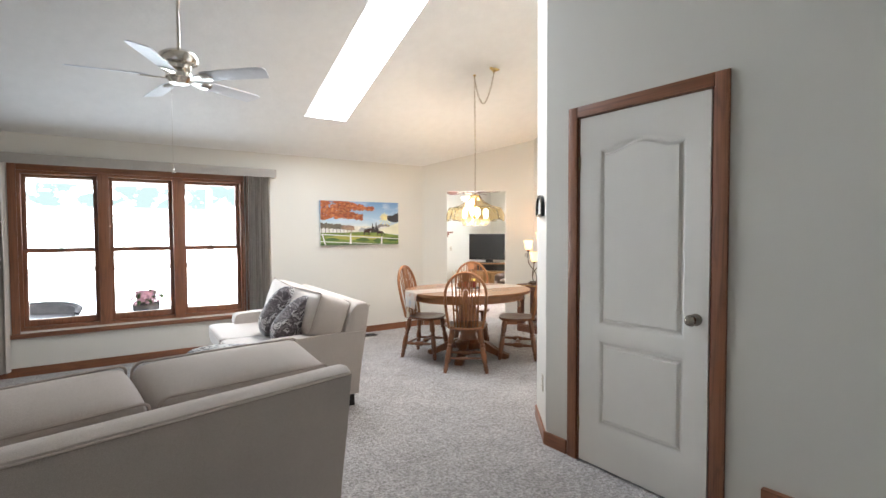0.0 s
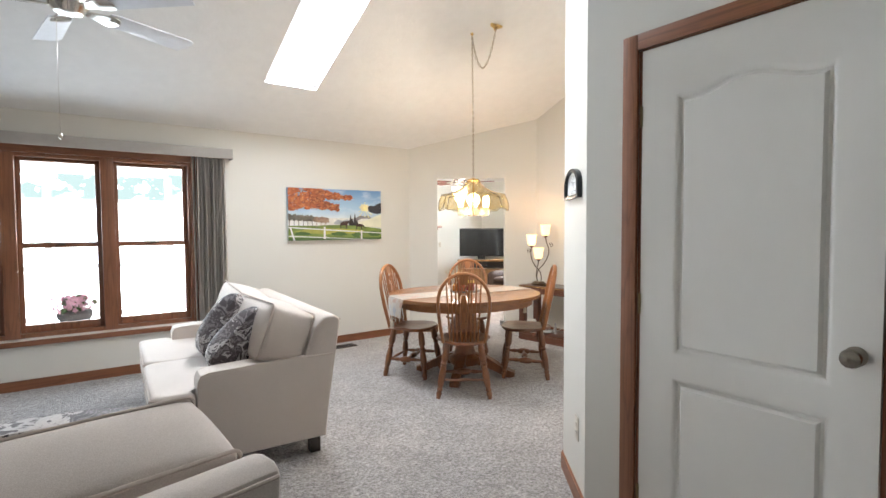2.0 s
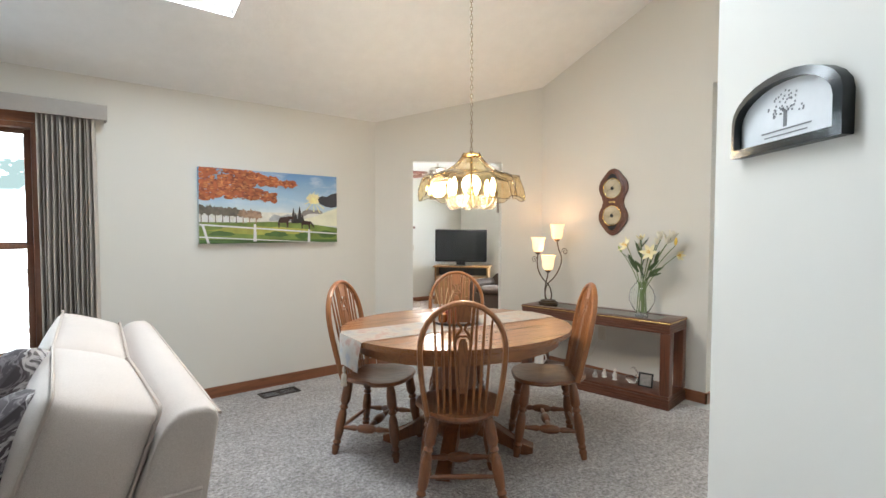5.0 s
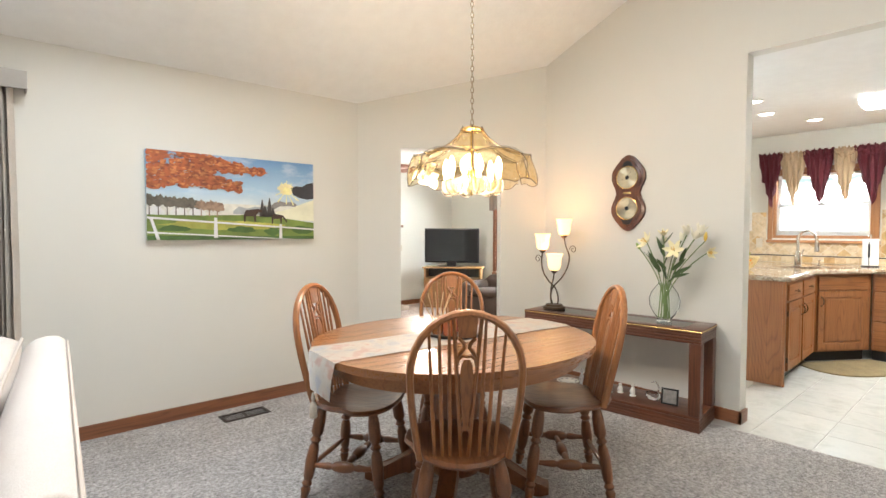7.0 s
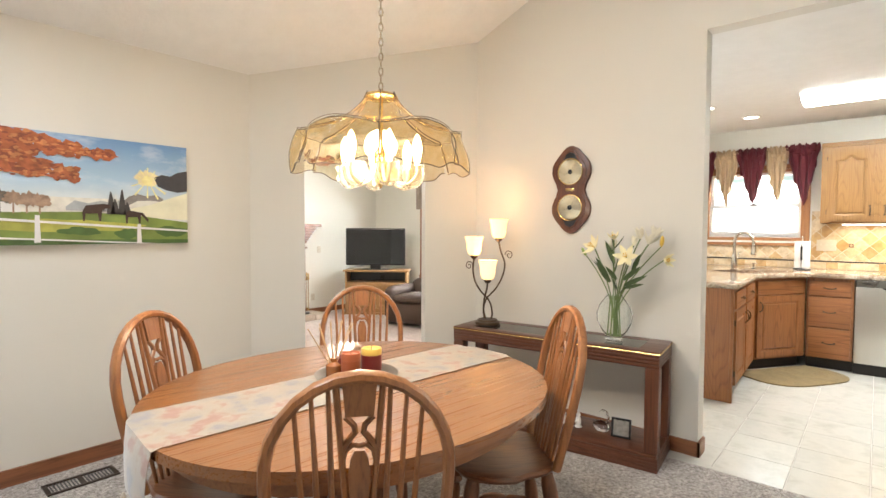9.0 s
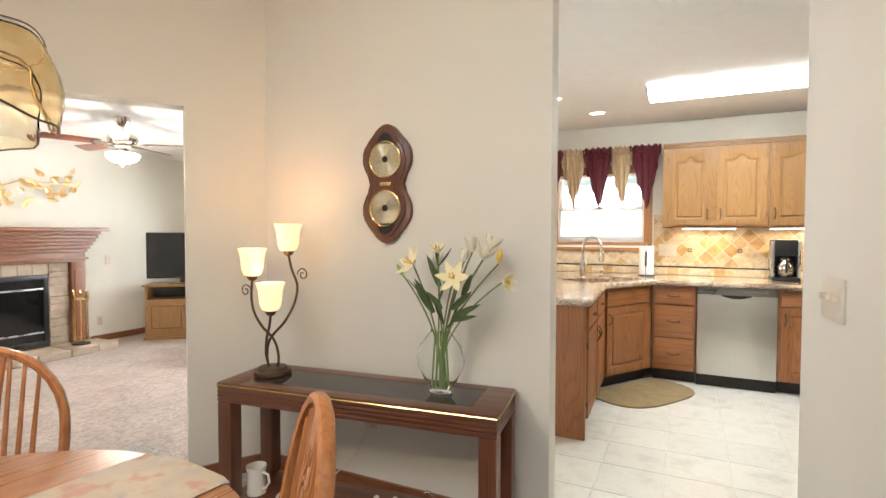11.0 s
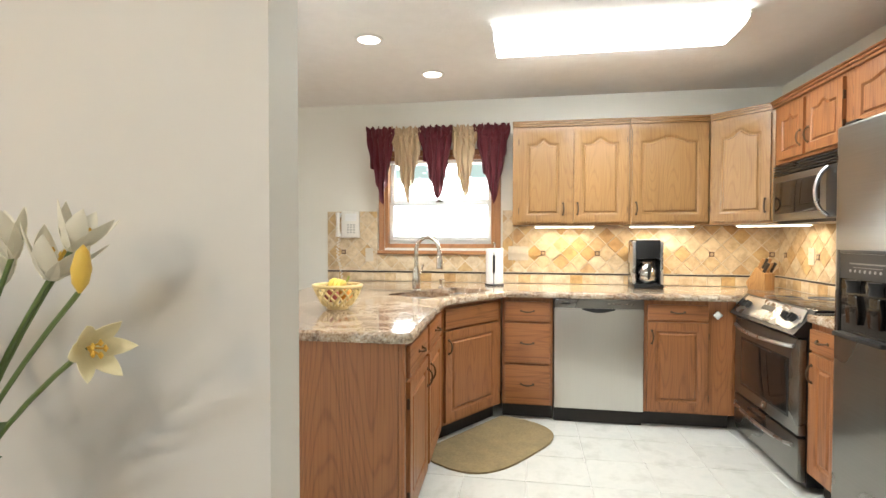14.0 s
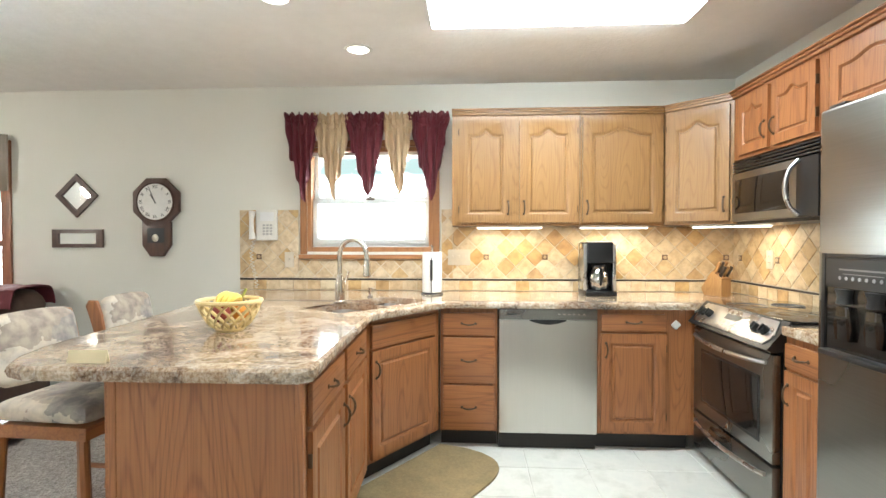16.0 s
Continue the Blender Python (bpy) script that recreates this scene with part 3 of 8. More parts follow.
def pillow_print():
    m = Mat("dark_floral_print_fabric")
    v = m.coords()
    warp = m.node("TexNoise", Scale=5.0, Detail=2.0)
    m.link(v, warp.inputs["Vector"])
    vv = m.mix(v, warp.outputs["Color"], 0.35)
    vor = m.node("TexVoronoi", Scale=10.0, feature='SMOOTH_F1')
    m.link(vv, vor.inputs["Vector"])
    n = m.noise(vv, 10.5, 4, 0.62)
    c = m.ramp(vor.outputs["Distance"], [(0.14, (0.060, 0.048, 0.052)), (0.20, (0.46, 0.42, 0.40)), (0.26, (0.085, 0.066, 0.068)), (0.50, (0.070, 0.055, 0.058)), (0.62, (0.16, 0.135, 0.135))])
    c = m.mix(c, m.ramp(n, [(0.38, (0.06, 0.047, 0.05)), (0.42, (0.33, 0.29, 0.29)), (0.45, (0.08, 0.062, 0.064)), (0.51, (0.10, 0.08, 0.08)), (0.53, (0.70, 0.65, 0.62)), (0.58, (0.58, 0.53, 0.51)), (0.60, (0.07, 0.055, 0.056))]), 0.70)
    m.put("Base Color", c)
    m.put("Roughness", 0.9)
    m.put("Sheen Weight", 0.15)
    m.bump(m.noise(v, 300, 2), 0.15, 0.003)
    return m.m


M_LINEN, M_PRINT = upholstery(), pillow_print()
# Piping is darker than the linen, with the seams' shadow put into its colour.
M_PIPING = mat("seam_shadow_piping_cord", (0.50, 0.42, 0.36), 0.9)
M_DARKFOOT = mat("espresso_wood", (0.025, 0.015, 0.010), 0.4)


def loop_rect(x0, x1, z0, z1, y, r=0.05, n=5, bulge=0.0):
    pts = []
    for cx, cz, a0 in ((x1 - r, z1 - r, 0), (x0 + r, z1 - r, 90), (x0 + r, z0 + r, 180), (x1 - r, z0 + r, 270)):
        for i in range(n + 1):
            a = radians(a0 + 90 * i / n)
            pts.append((cx + r * math.cos(a), y, cz + r * math.sin(a)))
    return pts


def sofa(name, label, m, length, seats, group="sofas of the living room", depth=0.95):
    """Local x along the back, y to the front, origin on the floor under the top of the back."""
    ob = thing(name, label, "sofa", m, group=group)
    h = length / 2
    aw, arm_front = 0.15, depth - 0.19
    swap = Matrix(((0, 0, 1, 0), (1, 0, 0, 0), (0, 1, 0, 0), (0, 0, 0, 1)))
    part("base", B().box(-h + 0.004, h - 0.004, arm_front - 0.1, depth - 0.015, 0.10, 0.325, 0.012).box(-h + aw - 0.01, h - aw + 0.01, 0.12, arm_front - 0.09, 0.10, 0.325), M_LINEN, ob)
    # the back leans outwards and rounds over at the top, one long block over the arms
    prof = [(0.104, 0.10), (0.26, 0.10), (0.215, 0.60), (0.160, 0.74), (0.135, 0.79), (0.105, 0.815), (0.07, 0.824), (0.03, 0.822), (0.006, 0.805), (0.0, 0.78), (0.038, 0.56)]
    back = part("backrest", B().prism(prof, -h, h, 0.016, swap, 3), M_LINEN, ob)
    part("piping", B().tube([(-h + 0.012, -0.003, 0.795), (h - 0.012, -0.003, 0.795)], 0.005, 6), M_PIPING, back)
    for sx in (-1, 1):
        part("piping", B().tube([(sx * (h + 0.001), 0.05, 0.592), (sx * (h + 0.001), 0.205, 0.590)], 0.0035, 6), M_PIPING, back)
        # a square track arm that meets the back at a seam
        prof = [(0.098, 0.10), (arm_front, 0.10), (arm_front + 0.004, 0.40), (arm_front + 0.002, 0.54), (arm_front - 0.012, 0.57), (arm_front - 0.05, 0.582), (0.36, 0.598), (0.042, 0.604)]
        x0, x1 = (-h - 0.003, -h + aw) if sx < 0 else (h - aw, h + 0.003)
        arm = part("arm", B().prism(prof, x0, x1, 0.014, swap, 3), M_LINEN, ob)
        xo = x0 + 0.004 if sx < 0 else x1 - 0.004
        xi = x1 - 0.004 if sx < 0 else x0 + 0.004
        for xx in (xo, xi):
            part("piping", B().tube([(xx, 0.24, 0.598), (xx, 0.36, 0.595), (xx, arm_front - 0.05, 0.579), (xx, arm_front - 0.014, 0.566), (xx, arm_front - 0.001, 0.535), (xx, arm_front + 0.001, 0.40), (xx, arm_front - 0.003, 0.12)], 0.0045, 6), M_PIPING, arm)
    w = (length - 2 * aw) / seats
    for i in range(seats):
        x0, x1 = -h + aw + i * w + 0.004, -h + aw + (i + 1) * w - 0.004
        f0, f1 = (-h + 0.01 if i == 0 else x0), (h - 0.01 if i == seats - 1 else x1)
        front, wing = depth + 0.03, arm_front + 0.012
        poly = [(x0, 0.22), (x1, 0.22), (x1, wing)] + ([(f1, wing)] if f1 > x1 else []) + [(f1, front - 0.05), (f1 - 0.04, front), (f0 + 0.04, front), (f0, front - 0.05)] + ([(f0, wing)] if f0 < x0 else []) + [(x0, wing)]
        c = part("seat_cushion", B().prism(poly, 0.33, 0.485, 0.032, None, 4), M_LINEN, ob, "plump T-shaped seat cushion")
        for z in (0.352, 0.463):
            part("piping", B().tube([(f0 + 0.002, wing + 0.03, z), (f0 + 0.002, front - 0.05, z), (f0 + 0.04, front + 0.001, z), (f1 - 0.04, front + 0.001, z), (f1 - 0.002, front - 0.05, z), (f1 - 0.002, wing + 0.03, z)], 0.005, 6), M_PIPING, c)
    wb = (length - 0.04) / seats
    for i in range(seats):
        mm = pose(-h + 0.02 + (i + 0.5) * wb, 0.405, 0.468, 19, 1.5 * (-1) ** i, 1.5 * (-1) ** i)
        outer = -1 if i == 0 else (1 if i == seats - 1 else 0)
        c = part("back_cushion", B().soft(-wb / 2 + 0.005, wb / 2 - 0.005, -0.13, 0.14, 0.085 if outer else -0.005, 0.410, 0.030, 0.028, 11, mm), M_LINEN, ob)
        z0 = 0.10 if outer else 0.0
        for yy in (-0.120, 0.130):
            pts = []
            for p in loop_rect(-wb / 2 + 0.001, wb / 2 - 0.001, z0 - 0.006, 0.416, yy, 0.03, 6):
                pts.append(mm @ Vector((p[0] + .003 * math.sin(37 * p[2] + 5 * i), p[1] + .004 * math.sin(29 * p[2] + 17 * p[0]), p[2])))
            part("piping", B().tube(pts, 0.0055, 6, closed=True), M_PIPING, c)
        if outer:
            part("cushion_skirt", B().soft(-wb / 2 + (0.13 if outer < 0 else 0.01), wb / 2 - (0.13 if outer > 0 else 0.01), -0.11, 0.12, -0.03, 0.14, 0.01, 0.03, 5, mm), M_LINEN, c)
    for fx in (-h + 0.06, h - 0.06):
        for fy in (0.155, depth - 0.07):
            part("foot", B().prism([(-.03, -.03), (.03, -.03), (.03, .03), (-.03, .03)], 0, 0.105, 0.004, pose(fx, fy, 0)), M_DARKFOOT, ob, "dark tapered wooden foot")
    return ob


# the long sofa turns its back to the entrance; the loveseat faces the middle of the room
sofa("sofa", "cream linen three-seat sofa with welted cushions, seen from behind", pose(0.715, 1.99, 0, 0, 0, 14.0), 2.12, 3)
sofa("loveseat", "cream linen loveseat with welted cushions beside the window", pose(2.735, 4.785, 0, 0, 0, 86.2), 1.66, 2, depth=0.98)


def pillow(label, m, w=0.46):
    b = B()

    def fn(side):
        def f(u, v):
            x, y = 2 * u - 1, 2 * v - 1
            k = (1 - abs(x) ** 3.0) * (1 - abs(y) ** 3.0)
            pin = 1 - 0.05 * (1 - abs(x * y)) * (abs(x) ** 4 + abs(y) ** 4) / 2 - 0.09 * abs(x * y) ** 3
            return Vector((x * w / 2 * pin, side * (0.125 * k ** 0.55 + 0.005 * k * math.sin(7 * x + 3 * y)), y * w / 2 * pin + w / 2))
        return f
    b.grid(fn(1), 14, 14).grid(fn(-1), 14, 14)
    bmesh.ops.remove_doubles(b.bm, verts=b.bm.verts[:], dist=0.006)
    return solo("throw_pillow", b, M_PRINT, label, "pillow", m, group="dark printed throw pillows")


LV = pose(2.735, 4.785, 0, 0, 0, 86.2)
pillow("square pillow with a dark grey floral print on the loveseat", LV @ pose(-0.50, 0.67, 0.475, 38, 32, -20), 0.46)
pillow("square pillow with a dark grey floral print on the loveseat", LV @ pose(-0.06, 0.66, 0.48, 30, 20, -12), 0.47)
pillow("square pillow with a dark grey floral print on the sofa", pose(0.715, 1.99, 0, 0, 0, 14.0) @ pose(0.70, 0.66, 0.485, 28, 8, 8))

# ---------------------------------------------------------------- ceiling fans
def ceiling_fan(name, label, m, z_top, blade_len, blade_mat, metal, spin, light, drop=0.0, pitch=12):
    ob = thing(name, label, "ceiling fan", m)
    part("canopy", B().lathe([(0.03, z_top - 0.09), (0.055, z_top - 0.06), (0.068, z_top - 0.02), (0.07, z_top)], 20), metal, ob)
    part("downrod", B().lathe([(0.0125, 0.07), (0.0125, z_top - 0.05)], 12), metal, ob)
    part("motor_housing", B().lathe([(0.03, 0.085), (0.10, 0.075), (0.128, 0.055), (0.132, 0.02), (0.120, -0.005), (0.085, -0.02), (0.08, -0.045), (0.05, -0.06), (0.048, -0.09), (0.02, -0.10)], 28), metal, ob)
    if drop:
        part("rotor", B().lathe([(0.03, -0.155), (0.062, -0.145), (0.075, -0.125), (0.09, -0.105), (0.088, -0.075), (0.06, -0.065), (0.05, -0.03)], 24), metal, ob, "nickel hub that carries the blades")
    for i in range(5):
        a = spin + 72 * i
        r = pose(0, 0, 0, 0, 0, a)
        tilt = r @ pose(0.17, 0, -0.028 - drop, pitch, 0, 0)
        b = B().prism([(-0.09, -0.02), (-0.02, -0.028), (0.03, -0.05), (0.07, -0.045), (0.09, 0.0), (0.07, 0.045), (0.03, 0.05), (-0.02, 0.028), (-0.09, 0.02)], -0.004, 0.004, 0.002, tilt)
        part("blade_bracket", b, metal, ob, "cast metal blade bracket")
        t2 = r @ pose(0.19, 0, -0.020 - drop, pitch, 0, 0)
        L = blade_len - 0.19
        b = B().prism([(0.0, -0.055), (0.05, -0.060), (L - 0.04, -0.074), (L - 0.012, -0.062), (L, -0.03), (L - 0.03, 0.074), (0.05, 0.060), (0.0, 0.055)], 0, 0.006, 0.002, t2)
        part("blade", b, blade_mat, ob)
    if light:
        part("light_bowl", B().lathe([(0.055, -0.10), (0.13, -0.105), (0.15, -0.125), (0.13, -0.165), (0.08, -0.195), (0.01, -0.205)], 28), light, ob, "frosted glass light bowl")
        part("finial", B().lathe([(0.004, -0.235), (0.014, -0.22), (0.016, -0.205), (0.006, -0.2)], 12), metal, ob)
    return ob


fan = ceiling_fan("ceiling_fan", "five-blade ceiling fan with white blades and a nickel motor", pose(1.40, 4.39, 2.60), vault(4.39) - 2.60, 0.69, mat("satin_white_blade", (0.70, 0.72, 0.76), 0.35), M_CHROME, 27, None, 0.085, -13)
part("pull_chain", B().tube([(-0.05, 0.0, -0.09), (-0.052, 0.001, -0.45), (-0.05, 0, -0.755)], 0.0011, 6).lathe([(0.002, -0.79), (0.010, -0.782), (0.008, -0.765), (0.002, -0.755)], 10, pose(-0.05, 0, 0)), M_CHROME, fan, "thin pull chain with a small bob")

# ---------------------------------------------------------------- painting
def blob(rnd, cx, cz, rx, rz, n=16, rough=0.25):
    return [(cx + math.cos(2 * math.pi * i / n) * rx * (1 + rnd.uniform(-rough, rough)), cz + math.sin(2 * math.pi * i / n) * rz * (1 + rnd.uniform(-rough, rough))) for i in range(n)]


PW, PH = 1.157, 0.583
paint = thing("landscape_painting", "wide canvas painting of a horse meadow with orange maple leaves", "painting", pose(3.287, NORTH - 0.003, 1.212))


def daub(name, polys, color, layer, scale=25, amount=0.25):
    """Flat patches of paint on the canvas, one colour."""
    m = mat("paint_" + name, color, 0.55, 0, scale, amount, 0.1)
    b = B()
    y = -0.0335 - 0.0004 * layer
    for i, p in enumerate(polys):
        vs = [b.bm.verts.new((min(PW, max(0, x)), y - 0.000006 * i, min(PH, max(0, z)))) for x, z in p]
        try:
            b.bm.faces.new(vs)
        except ValueError:
            pass
    bmesh.ops.triangulate(b.bm, faces=b.bm.faces[:])
    return part(name, b, m, paint, smooth=False)


def sky_paint():
    m = Mat("painted_sky")
    tc = m.t.nodes.new("ShaderNodeTexCoord")
    sp = m.node("SeparateXYZ")
    m.link(tc.outputs["Object"], sp.inputs[0])
    z = m.node("MapRange", From_Min=0.0, From_Max=PH)
    m.link(sp.outputs[2], z.inputs[0])
    x = m.node("MapRange", From_Min=0.0, From_Max=PW)
    m.link(sp.outputs[0], x.inputs[0])
    n = m.noise(m.coords((2, 2, 5)), 2.2, 4)
    s = m.ramp(z.outputs[0], [(0.34, (0.66, 0.68, 0.66)), (0.58, (0.38, 0.54, 0.68)), (1.0, (0.13, 0.27, 0.50))])
    c = m.mix(s, (0.72, 0.76, 0.78), m.ramp(n, [(0.48, (0, 0, 0)), (0.75, (0.7, 0.7, 0.7))]))
    m.put("Base Color", c)
    m.put("Roughness", 0.5)
    m.bump(m.noise(m.coords(), 90, 3), 0.2, 0.003)
    return m.m


part("canvas", B().box(0, PW, -0.033, 0, 0, PH, 0.003), sky_paint(), paint)
rp = random.Random(7)
daub("mist", [[(0, .15), (PW, .15), (PW, .25), (0, .25)]], (0.66, 0.64, 0.58), 0)
daub("far_hills", [[(.54, .2), (.58, .235), (.64, .222), (.70, .238), (.76, .228), (.80, .25), (.80, .18), (.54, .18)]], (0.36, 0.38, 0.40), 1)
daub("sun_halo", [blob(rp, .935, .375, .062, .048, 22, .2)], (0.80, 0.70, 0.40), 1.5, 12, .2)
daub("dark_ridge", [[(.97, .385), (1.01, .405), (1.06, .40), (1.10, .425), (PW, .44), (PW, .315), (1.10, .305), (1.04, .315), (.99, .335)]], (0.045, 0.042, 0.048), 2)
daub("dark_spur", [[(.80, .235), (.84, .27), (.88, .285), (.93, .275), (.98, .285), (1.02, .262), (1.01, .245), (.95, .25), (.88, .245), (.83, .215)]], (0.24, 0.22, 0.21), 2.5)
daub("valley_mist", [[(.80, .165), (.86, .205), (.95, .225), (1.02, .255), (1.10, .285), (PW, .305), (PW, .14), (.9, .15)]], (0.70, 0.68, 0.52), 3.5, 10, .2)
daub("sun_rays", [blob(rp, .935, .365, .030, .028, 14, .1)] + [[(.935, .365), (.935 + l * math.cos(a), .365 + l * math.sin(a)), (.935 + l * math.cos(a + .09), .365 + l * math.sin(a + .09))] for a, l in ((0.3, .05), (.9, .07), (1.5, .075), (2.1, .07), (2.7, .06), (3.5, .09), (4.0, .11), (4.65, .10), (5.15, .12), (5.6, .12))], (0.92, 0.78, 0.36), 4)
daub("meadow", [[(0, 0), (PW, 0), (PW, .125), (1.0, .145), (.85, .165), (.6, .175), (.3, .165), (0, .165)]], (0.17, 0.235, 0.045), 5, 8, 0.5)
daub("lit_grass", [blob(rp, .50, .10, .40, .032, 26, .15)], (0.38, 0.37, 0.07), 6, 14, 0.4)
daub("grass_shadow", [blob(rp, .17, .075, .10, .022, 16, .3), blob(rp, .60, .07, .085, .022, 16, .3), blob(rp, .83, .055, .06, .028, 16, .3), blob(rp, 1.06, .07, .09, .03, 16, .2), [(0, 0), (PW, 0), (PW, .022), (0, .030)]], (0.06, 0.12, 0.025), 7, 14, 0.4)
for x in (.055, .19, .305):
    daub("white_barn", [[(x - .055, .165), (x + .05, .165), (x + .05, .185), (x + .01, .225), (x - .02, .22), (x - .055, .19)]], (0.70, 0.69, 0.68), 8, 20, .1)
for k in range(9):
    x = .015 + .052 * k
    tone = (0.13, 0.11, 0.085) if k < 6 else (0.34, 0.22, 0.15)
    daub("orchard_tree" if k < 6 else "pink_orchard_tree", [[(x - .004, .16), (x + .004, .16), (x + .003, .24), (x - .003, .24)], blob(rp, x, .262 - .004 * k, .036, .034, 20, .35), blob(rp, x + .02, .25 - .004 * k, .024, .022, 14, .4)], tone, 8.5 + .1 * k, 40, .5)


def foliage(n, size, seed):
    """Small ragged leaf patches: a mass at the edge and two boughs that thin out."""
    r, out = random.Random(seed), []
    for k in range(n):
        if k % 5 < 2:
            x, z = .40 * r.random() ** 1.2, r.uniform(.33, .60)
            z = max(z, .33 + .35 * x)
        else:
            x0, x1, z0, z1, t0, t1 = ((.18, .745, .53, .492, .065, .012), (.12, .585, .43, .372, .07, .028))[k % 2]
            u = r.random()
            x, z = x0 + (x1 - x0) * u, z0 + (z1 - z0) * u + r.uniform(-1, 1) * (t0 + (t1 - t0) * u)
        out.append(blob(r, x, z, size * r.uniform(.6, 1.4), size * r.uniform(.35, .7), 9, .5))
    return out


daub("maple_leaves", foliage(300, .030, 3), (0.40, 0.105, 0.036), 10, 30, 0.55)
daub("dark_leaves", foliage(160, .013, 6), (0.25, 0.06, 0.028), 15, 30, 0.4)
daub("bright_leaves", foliage(150, .012, 4), (0.55, 0.20, 0.07), 18, 30, 0.5)
for x, h in ((.745, .125), (.765, .085), (.80, .14), (.825, .07)):
    daub("conifer", [[(x - .022, .165), (x + .022, .165), (x + .012, .165 + h * .6), (x + .003, .165 + h), (x - .003, .165 + h), (x - .012, .165 + h * .6)]], (0.05, 0.042, 0.04), 21)


def horse(x, z, s, head):
    return [(x + a * s, z + c * s) for a, c in ((0, .3), (.02, 0), (.07, 0), (.09, .24), (.42, .25), (.46, 0), (.51, 0), (.54, .32), (.62, .36 + head * .2), (.78, .30 + head * .5), (.80, .40 + head * .5), (.60, .52 + head * .2), (.1, .5))]


daub("horse", [horse(.61, .125, .17, .25)], (0.05, 0.022, 0.014), 22)
daub("horse", [horse(.815, .115, .15, -.5)], (0.05, 0.022, 0.014), 22)
daub("fence", [[(0, .139), (PW, .068), (PW, .079), (0, .152)], [(0, .045), (.9, .0), (1.0, .0), (0, .056)], [(.055, 0), (.075, 0), (.03, .15), (.012, .15)], [(.405, .012), (.432, .012), (.428, .152), (.409, .152)], [(.872, 0), (.897, 0), (.893, .112), (.876, .112)]], (0.72, 0.70, 0.70), 23, 20, 0.08)

# ---------------------------------------------------------------- plates, vent, plaque
def wall_plate(name, label, m, kind_of, w=0.07, h=0.115, n=1):
    ob = thing(name, label, kind_of, m)
    part("plate", B().box(-w / 2, w / 2, -0.006, 0, -h / 2, h / 2, 0.002), M_PLATE, ob)
    for i in range(n):
        x = (i - (n - 1) / 2) * 0.046
        if kind_of == "switch":
            part("toggle", B().box(x - 0.006, x + 0.006, -0.022, -0.006, -0.004, 0.014, 0.002), M_PLATE, ob)
        else:
            for dz in (0.02, -0.02):
                part("socket", B().box(x - 0.016, x + 0.016, -0.008, -0.006, dz - 0.013, dz + 0.013, 0.0008), M_PLATE, ob)
                part("slots", B().box(x - 0.008, x - 0.006, -0.0085, -0.008, dz - 0.004, dz + 0.006).box(x + 0.006, x + 0.008, -0.0085, -0.008, dz - 0.004, dz + 0.006), M_BLACK, ob, smooth=False)
        for dz in ((0.03, -0.03) if kind_of == "switch" else (0,)):
            part("screw", B().lathe([(0.003, 0), (0.002, 0.001)], 8, pose(x, -0.006, dz, 90, 0, 0)), M_PLATE, ob)
    return ob


# on the angled wall: outward normal points to the upper left of the plan
pd = Vector((3.26 - 3.57, 2.59 - 2.975)).normalized()
PANG = math.degrees(math.atan2(-pd.y, -pd.x)) + 180
wall_plate("wall_outlet", "ivory wall outlet low on the angled wall", pose(3.57 + pd.x * 0.34, 2.975 + pd.y * 0.34, 0.36, 0, 0, PANG), "outlet")
wall_plate("light_switch", "ivory triple light switch plate by the kitchen opening", pose(5.83, 3.1893, 1.155, 0, 0, 185.4), "switch", 0.165, 0.118, 3)
wall_plate("wall_outlet", "ivory wall outlet under the console table", pose(EAST, 4.98, 0.40, 0, 0, -90), "outlet")

plq = thing("framed_plaque", "small arched black-framed plaque with a grey tree print", "plaque", pose(3.57 + pd.x * 0.255, 2.975 + pd.y * 0.255, 1.488, 0, 0, PANG))
hw, hh = 0.155, 0.148


def plaque_outline(w, h, base):
    pts = [(-w, base), (w, base), (w, h * 0.52)]
    for i in range(1, 12):
        a = math.pi * i / 12
        pts.append((w * math.cos(a), h * 0.52 + (h * 0.48) * math.sin(a)))
    pts.append((-w, h * 0.52))
    return pts


b = B()
outer, inner = plaque_outline(hw, hh, 0), plaque_outline(hw - 0.016, hh - 0.016, 0.016)
mm = pose(0, 0, 0, 90, 0, 0)
ro = [[b.bm.verts.new((p[0], y, p[1])) for p in o] for o, y in ((outer, 0), (outer, -0.022), (inner, -0.026), (inner, -0.008))]
n = len(outer)
for a, c in zip(ro, ro[1:]):
    for i in range(n):
        b.bm.faces.new((a[i], a[(i + 1) % n], c[(i + 1) % n], c[i]))
part("frame", b, mat("black_lacquer", (0.012, 0.016, 0.018), 0.25), plq)
b = B()
b.bm.faces.new([b.bm.verts.new((p[0], -0.008, p[1])) for p in plaque_outline(hw - 0.015, hh - 0.015, 0.015)])
part("print", b, mat("white_card", (0.74, 0.75, 0.76), 0.6), plq, smooth=False)
b = B()
rt = random.Random(3)
for i in range(60):
    a, r = rt.uniform(0, math.pi), rt.uniform(0.2, 1)
    x, z = math.cos(a) * 0.055 * r, 0.066 + math.sin(a) * 0.048 * r
    b.box(x - 0.002, x + 0.002, -0.0088, -0.0083, z - 0.0018, z + 0.0018)
b.box(-0.005, 0.005, -0.0088, -0.0083, 0.044, 0.075).box(-0.07, 0.07, -0.0088, -0.0083, 0.0375, 0.0405).box(-0.06, 0.06, -0.0088, -0.0083, 0.028, 0.0305)
part("tree_print", b, mat("grey_ink", (0.18, 0.19, 0.20), 0.6), plq, "grey printed tree over lines of small print", smooth=False)

